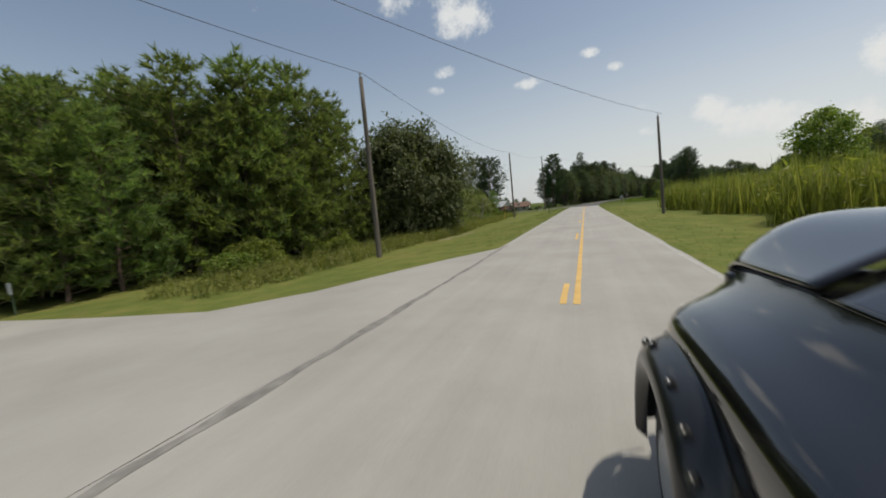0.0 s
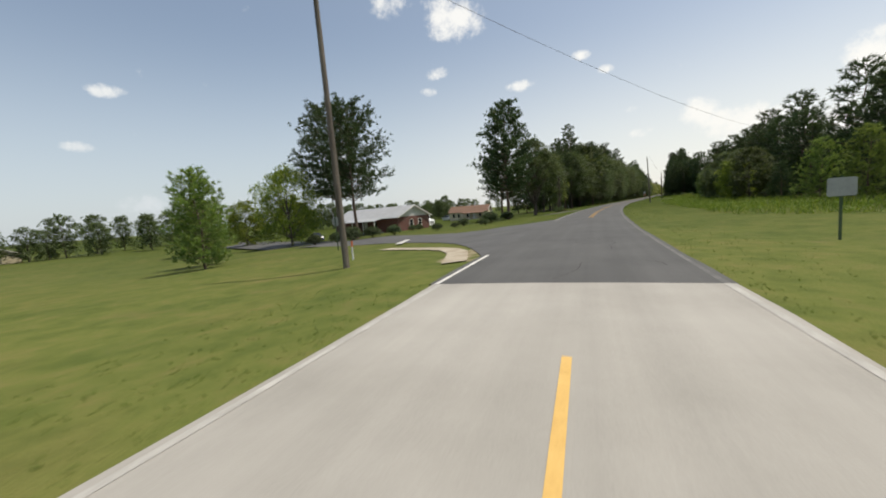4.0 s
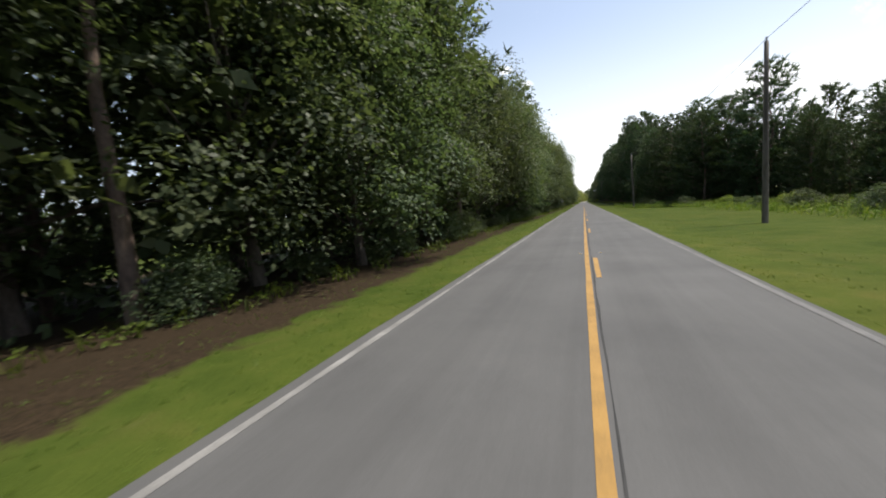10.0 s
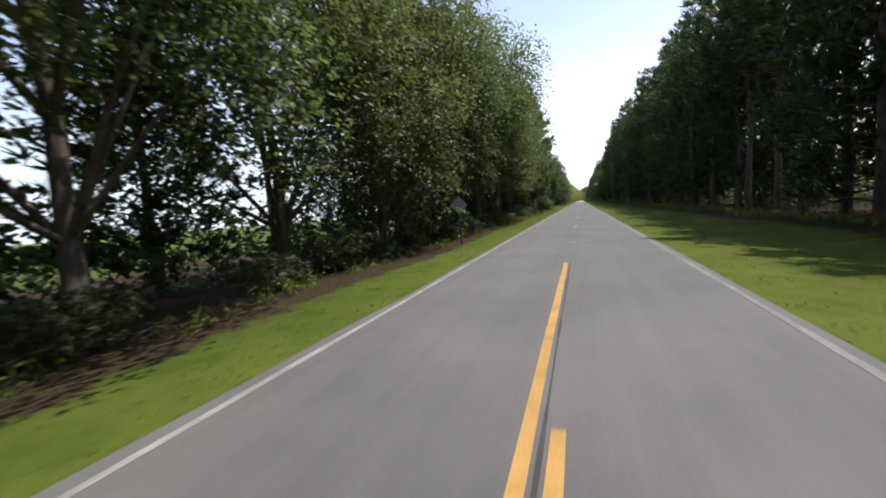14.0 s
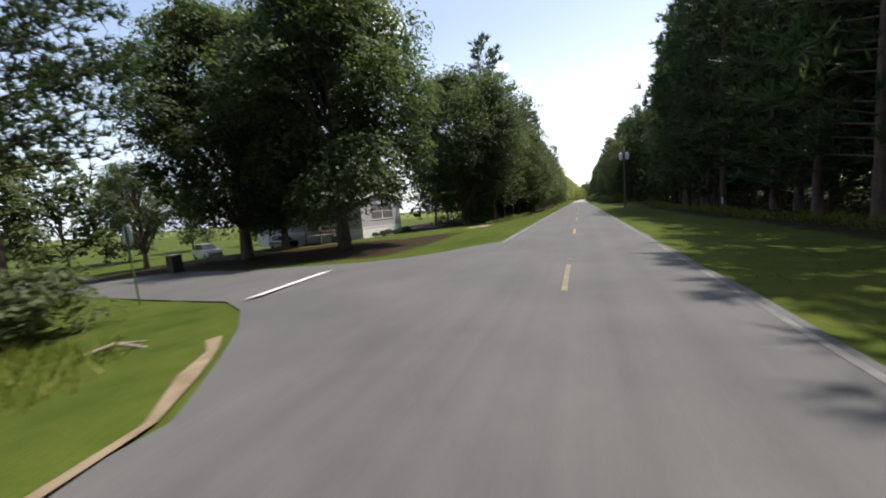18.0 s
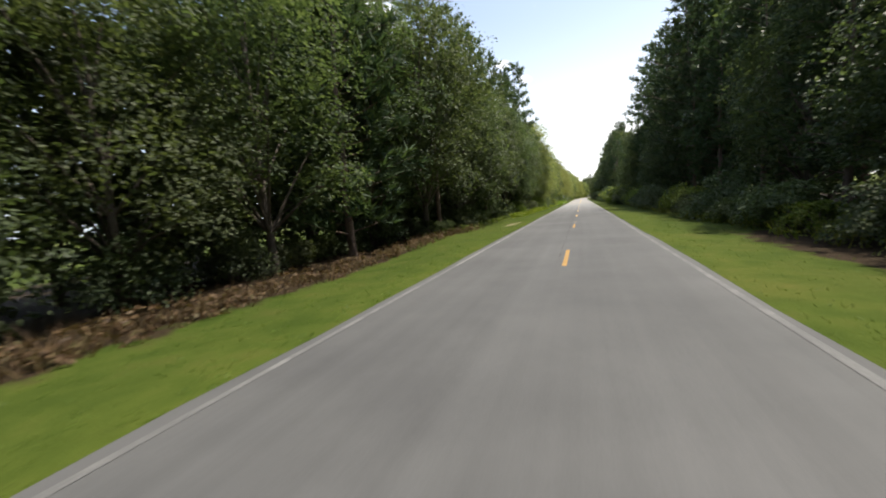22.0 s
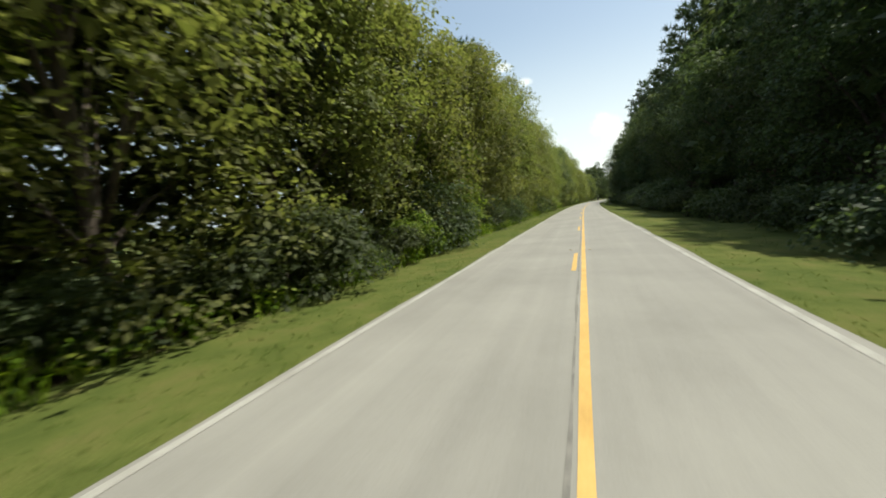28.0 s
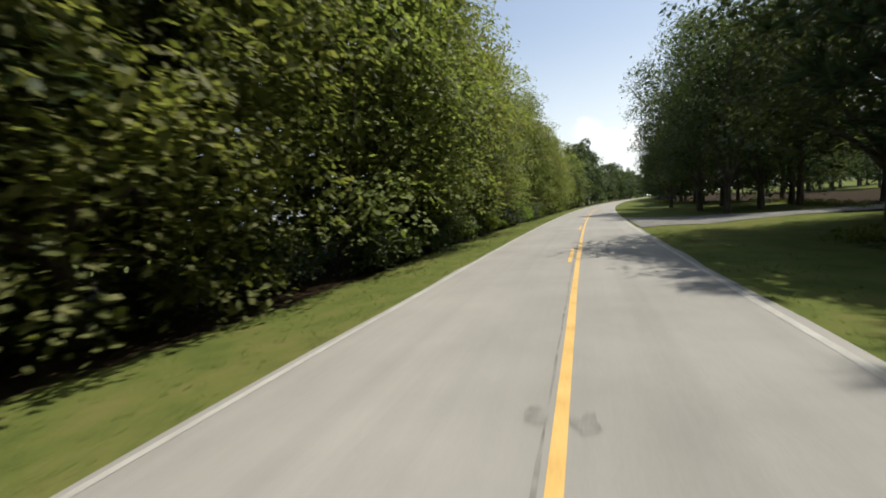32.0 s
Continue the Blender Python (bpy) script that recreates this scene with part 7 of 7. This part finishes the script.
# ---- reeds, weeds and grass ----
def blades(spots, rng, height, width, per, lean=0.35, spread=0.12):
    """Upright blades at spots: arrays of (n, 3, 3)."""
    base = np.repeat(np.asarray(spots), per, axis=0)
    n = len(base)
    base = base + rng.normal(size=(n, 3)) * np.array([spread, spread, 0])
    a = rng.uniform(0, 2 * math.pi, n)
    side = np.stack([np.cos(a), np.sin(a), np.zeros(n)], axis=1) * width * (0.6 + 0.8 * rng.random((n, 1)))
    tip = base + np.stack([rng.normal(size=n) * lean, rng.normal(size=n) * lean, 0.65 + 0.7 * rng.random(n)], axis=1) * height
    return np.stack([base - side, base + side, tip], axis=1)


def scatter(s0, s1, u_of, n, rng):
    out = []
    for s in rng.uniform(s0, s1, n):
        out.append(tuple(at(s, u_of(s, rng.random()))))
    return out


def stuff(name, arrays, mat, label, category):
    return tagged(new(name, polys_mesh(name, arrays, mat)), label, category, kind="stuff")


rng = np.random.default_rng(3)
reed_spots = scatter(3, 58, lambda s, f: 10.2 + 1.2 * math.sin(s * 0.5) + 11 * f ** 1.4, 2600, rng)
reeds = [blades(reed_spots, rng, 2.7, 0.05, 5, 0.16, 0.2)]
reeds.append(leaf_cloud([Vector(p) + Vector((0, 0, 1.2 + 1.2 * rng.random())) for p in reed_spots[::2]], [0.55] * 1300, 7, 0.5, rng, 1.2, 0.22))
stuff("tall_reeds", reeds, REED, "tall yellow-green reeds in a dense belt", "reeds")


def edge_weeds(name, table, sign, s0, s1, per_metre, height, mat, label, seed, inset=0.0, depth=1.6):
    rng = np.random.default_rng(seed)
    n = int((s1 - s0) * per_metre)
    sp = scatter(s0, s1, lambda s, f: sign * max(4.5, wood_edge(table, s) + inset + (f - 0.6) * depth), n, rng)
    low = [Vector(p) + Vector((0, 0, height * 0.55 * rng.random() + 0.08)) for p in sp]
    stuff(name, [blades(sp, rng, height, 0.02, 3, 0.4, 0.16), leaf_sprays(low, [height * 0.45] * len(low), 16, 0.12, rng, 0.5, 0.12, 0, 0.6, 6)], mat, label, "weeds")


edge_weeds("edge_weeds", LEFT_EDGE, -1, 206, 416, 3, 0.45, GRASS_BLADE, "ragged green weeds along the woodland edge", 1)
edge_weeds("edge_weeds", LEFT_EDGE, -1, 457, 482, 5, 0.5, WEED, "ragged green weeds along the woodland edge", 13)
edge_weeds("edge_weeds", LEFT_EDGE, -1, 546, 626, 5, 0.5, WEED, "ragged green weeds along the woodland edge", 2)
edge_weeds("edge_weeds", LEFT_EDGE, -1, 566, 626, 18, 0.6, LUSH_WEED, "leafy green weeds spilling on to the verge", 12, -0.7, 1.8)
edge_weeds("edge_weeds", LEFT_EDGE, -1, 648, 782, 13, 0.75, LUSH_WEED, "ragged green weeds along the woodland edge", 3)
edge_weeds("ditch_weeds", LEFT_EDGE, -1, 622, 650, 60, 0.8, LUSH_WEED, "leafy green weeds behind the guard rail", 4, -2.0, 8.0)
edge_weeds("edge_weeds", RIGHT_EDGE, 1, 286, 640, 7, 0.55, WEED, "ragged green weeds along the woodland edge", 5)
edge_weeds("edge_weeds", RIGHT_EDGE, 1, 640, 900, 6, 0.45, WEED, "ragged green weeds along the woodland edge", 6)
edge_weeds("meadow_weeds", RIGHT_EDGE, 1, 112, 300, 26, 0.75, WEED, "tall green meadow weeds before young trees", 7, -1.5, 9.0)
edge_weeds("brown_bracken", LEFT_EDGE, -1, 501, 552, 11, 0.5, DRY, "dry brown bracken at the foot of the woods", 8, -1.2, 1.6)
edge_weeds("scrub_weeds", [(0, 13.2), (24, 11.5), (36, 11.8), (80, 15)], -1, 8, 80, 34, 0.8, PALE_WEED, "tall yellow-green weeds at the foot of scrub", 9, 0.4, 3.4)


corner = scatter(412.5, 418.0, lambda s, f: -(5.6 + 0.8 * max(0, s - 416.5) + 7.5 * f), 420, np.random.default_rng(21))
stuff("corner_weeds", [blades(corner, np.random.default_rng(22), 0.32, 0.022, 5, 0.5, 0.14)], WEED, "ragged tall grass and weeds at the junction corner", "weeds")


def verge(name, sign, s0, s1, near, far, per_m2, seed, label, skip=()):
    rng = np.random.default_rng(seed)
    n = int((s1 - s0) * (far - near) * per_m2)
    s = rng.uniform(s0, s1, n)
    u = near + (far - near) * rng.random(n) ** 1.3
    keep = np.ones(n, bool)
    for a, b in skip:
        keep &= ~((s > a) & (s < b))
    sp = [tuple(at(a, sign * b)) for a, b in zip(s[keep], u[keep])]
    stuff(name, [blades(sp, rng, 0.045, 0.009, 3, 0.7, 0.07)], GRASS_BLADE, label, "grass")


verge("verge_grass", -1, 16, 412, 3.35, 7.5, 11, 1, "short mown verge grass beside the road", ((92, 123), (151, 157)))
verge("verge_grass", -1, 432, 830, 3.35, 6.8, 11, 2, "short mown verge grass beside the road")
verge("verge_grass", 1, 5, 830, 3.05, 6.5, 5, 3, "short mown verge grass beside the road", ((503, 518), (811, 823)))


# burnt brush heap on the lawn
rng = np.random.default_rng(12)
q = at(162.2, -8.6)
heap = [q + Vector((float(rng.normal()) * 0.42, float(rng.normal()) * 0.35, 0.03 + 0.12 * float(rng.random()))) for k in range(40)]
stuff("brush_heap", [leaf_cloud(heap, [0.2] * 40, 26, 0.25, rng, 0.4, 0.16)], BURNT, "low heap of dry burnt brush on the lawn", "brush heap")


# ---- the black pickup at the first junction ----
def pickup():
    """Local x to the right from the truck's middle, y ahead; its left side passes close beside the camera's line."""
    mid = 1.40
    ob = thing("pickup_truck", pose(0.301 + mid, 0.0, 0.0), "glossy black pickup truck with wide bolted fender flares", "truck")

    def grid(name, rs_ds, mat, parent, label="", shell=0.0):
        """A smooth surface from rows of (r, d, z) points."""
        bm = bmesh.new()
        rows = [[bm.verts.new((r - mid, d, z)) for r, d, z in row] for row in rs_ds]
        for a, b in zip(rows, rows[1:]):
            for i in range(len(a) - 1):
                bm.faces.new((a[i], a[i + 1], b[i + 1], b[i]))
        bmesh.ops.recalc_face_normals(bm, faces=bm.faces)
        o = part(name, bm, mat, parent, label, smooth=True)
        if shell:
            m = o.modifiers.new("shell", 'SOLIDIFY')
            m.thickness, m.offset = shell, 0.0
        return o

    # section of the fender from the sill up over the crest to the hood
    profile = [(0.47, 0.42), (0.43, 0.6), (0.412, 0.78), (0.405, 0.92), (0.412, 1.0), (0.43, 1.05), (0.465, 1.09), (0.52, 1.122), (0.59, 1.155), (0.66, 1.195), (0.72, 1.245), (0.76, 1.30), (0.778, 1.336)]
    ds = [0.6, 0.85, 1.1, 1.4, 1.7, 2.0, 2.2, 2.38, 2.52, 2.63, 2.71, 2.77, 2.80]
    for mirror in (1, -1):
        rows = []
        for d in ds:
            g, f = (d - 1.75) / 1.12, max(0.0, (d - 2.1) / 0.7)
            row = []
            for r, z in profile:
                k = min(1.0, max(0.0, (r - 0.41) / 0.365)) if z > 0.95 else 0.0
                rr = r + (0.07 * max(0.0, g) * k) + 0.10 * f ** 4 * (1 - k)
                zz = z - 0.07 * max(0.0, g) * k - 0.045 * f ** 3 * (z - 0.4)
                row.append((rr if mirror > 0 else 2 * mid - rr, d - 0.26 * (1 - k) ** 2 * f ** 2, zz))
            rows.append(row)
        rows.append([(r + 0.05 * mirror, d + 0.015, z - 0.05) for r, d, z in rows[-1]])
        rows.append([(r + 0.10 * mirror, d - 0.02, z - 0.16) for r, d, z in rows[-1]])
        grid("front_fender", rows, BLACK_PAINT, ob)
        # the flare: a wide lip over the wheel with bolts in pockets
        arc = np.linspace(-1, 1, 33)
        strips = []
        for k in range(8):
            f = k / 7
            line = []
            for a in arc:
                th = a * math.pi / 2
                n = 3.2 - 0.7 * f
                half, high = 0.74 - 0.10 * f, 0.985 - 0.11 * f ** 1.5
                x = math.copysign(abs(math.sin(th)) ** (2 / n), th)
                z = abs(math.cos(th)) ** (2 / n)
                r = 0.408 - 0.15 * math.sin(f * math.pi / 2)
                line.append((r if mirror > 0 else 2 * mid - r, 1.97 + half * x, 0.25 + (high - 0.25) * z))
            strips.append(line)
        strips.insert(0, [(r + 0.012 * mirror, 1.97 + (d - 1.97) * 1.03, z + 0.022) for r, d, z in strips[0]])
        strips.append([(r + 0.006 * mirror, 1.97 + (d - 1.97) * 0.97, z - 0.03) for r, d, z in strips[-1]])
        strips.append([(r + 0.06 * mirror, 1.97 + (d - 1.97) * 0.96, z - 0.04) for r, d, z in strips[-1]])
        flare = grid("fender_flare", strips, BLACK_PLASTIC, ob, "matt black fender flare")
        for a in (-0.9, -0.74, -0.56, -0.36, -0.12, 0.14, 0.4):
            i = int(round((a + 1) * 16))
            r, d, z = strips[4][i]
            q = Vector((r - mid - 0.010 * mirror, d, z + 0.010))
            n = Vector((-0.8 * mirror, 0.0, 0.6)).normalized()
            well = part("bolt_pocket", rod(bmesh.new(), q - n * 0.02, q + n * 0.004, 0.022, 0.026, 14), SIGN_BLACK, flare)
            part("bolt", rod(bmesh.new(), q, q + n * 0.014, 0.012, 0.010, 6), CHROME, well, "bright steel bolt")

    # hood, with its shut line along the fender and across the cowl
    def hood_rows(d0, d1, n, lift, edge):
        rows = []
        for d in np.linspace(d0, d1, n):
            g = (d - 1.75) / 1.12
            f = max(0.0, (d - 2.55) / 0.32)
            e, z0 = 0.78 + 0.07 * max(0.0, g), 1.35 - 0.075 * max(0.0, g)
            p, rise = 1.3 + 1.0 * max(0.0, g) ** 1.5, 0.27 + 0.02 * max(0.0, g)
            row = []
            for k in np.linspace(-1, 1, 41):
                kk = 1 - abs(k)
                row.append((mid + (mid - e) * k, d + 0.1 * (1 - k * k) * max(0.0, g) - 0.02 * f, z0 + lift + rise * (1 - (1 - kk) ** p) - 0.035 * f ** 3))
            rows.append(row)
        if edge:
            rows.append([(mid + (r - mid) * 0.995, d + 0.02, z - 0.03) for r, d, z in rows[-1]])
            rows.append([(mid + (r - mid) * 0.985, d + 0.008, z - 0.075) for r, d, z in rows[-1]])
            rows.append([(mid + (r - mid) * 0.95, d - 0.06, z - 0.09) for r, d, z in rows[-1]])
        return rows
    grid("hood", hood_rows(1.76, 2.87, 16, 0.012, True), BLACK_PAINT, ob, "", 0.018)
    grid("hood_gap", hood_rows(1.70, 1.80, 3, -0.03, False), SIGN_BLACK, ob)
    grid("cowl", hood_rows(0.6, 1.735, 8, -0.013, False), BLACK_PAINT, ob, "", 0.012)
    for mirror in (1, -1):
        edge = []
        for d in np.linspace(1.72, 2.84, 9):
            g = max(0.0, (d - 1.75) / 1.12)
            edge.append([((r + 0.07 * g) if mirror > 0 else 2 * mid - (r + 0.07 * g), d, z - 0.075 * g) for r, z in ((0.772, 1.325), (0.79, 1.31), (0.806, 1.34))])
        grid("hood_channel", edge, SIGN_BLACK, ob)
    # nose, cab and bed behind it
    part("grille", boxed(-0.6, 0.6, 2.7, 2.8, 0.62, 1.24, 0.03), BLACK_PLASTIC, ob, "black grille")
    part("front_bumper", boxed(-0.8, 0.8, 2.68, 2.98, 0.42, 0.66, 0.05), BLACK_PLASTIC, ob)
    for x in (-0.72, 0.72):
        part("headlight", boxed(x - 0.13, x + 0.13, 2.62, 2.74, 0.82, 1.04, 0.03), SIGN_WHITE, ob, "clear headlight")
    lofted([(-1.3, 0.92, 0.45, 1.26), (-0.5, 0.95, 0.42, 1.26), (0.59, 0.95, 0.42, 1.26)], BLACK_PAINT, "cab", ob)
    lofted([(-1.28, 0.8, 1.2, 1.75), (-1.0, 0.74, 1.2, 1.86), (-0.5, 0.74, 1.2, 1.87), (-0.3, 0.82, 1.2, 1.5)], DARK_GLASS, "cab_glass", ob, "dark glass cab")
    part("roof", boxed(-0.72, 0.72, -1.15, -0.45, 1.84, 1.9, 0.025), BLACK_PAINT, ob)
    part("bed_floor", boxed(-0.85, 0.85, -3.3, -1.32, 0.62, 0.7), BLACK_PLASTIC, ob)
    for x0, x1 in ((-0.95, -0.85), (0.85, 0.95)):
        part("bed_side", boxed(x0, x1, -3.3, -1.32, 0.5, 1.24, 0.02), BLACK_PAINT, ob)
    part("tailgate", boxed(-0.84, 0.84, -3.34, -3.26, 0.6, 1.22, 0.02), BLACK_PAINT, ob)
    for y in (1.97, -2.35):
        for x in (-0.93, 0.93):
            wheel(ob, x, y, 0.37, 0.27)
    part("axle", rod(bmesh.new(), (-0.9, 1.97, 0.4), (0.9, 1.97, 0.4), 0.05), BLACK_PLASTIC, ob)
    part("axle", rod(bmesh.new(), (-0.9, -2.35, 0.4), (0.9, -2.35, 0.4), 0.05), BLACK_PLASTIC, ob)


pickup()
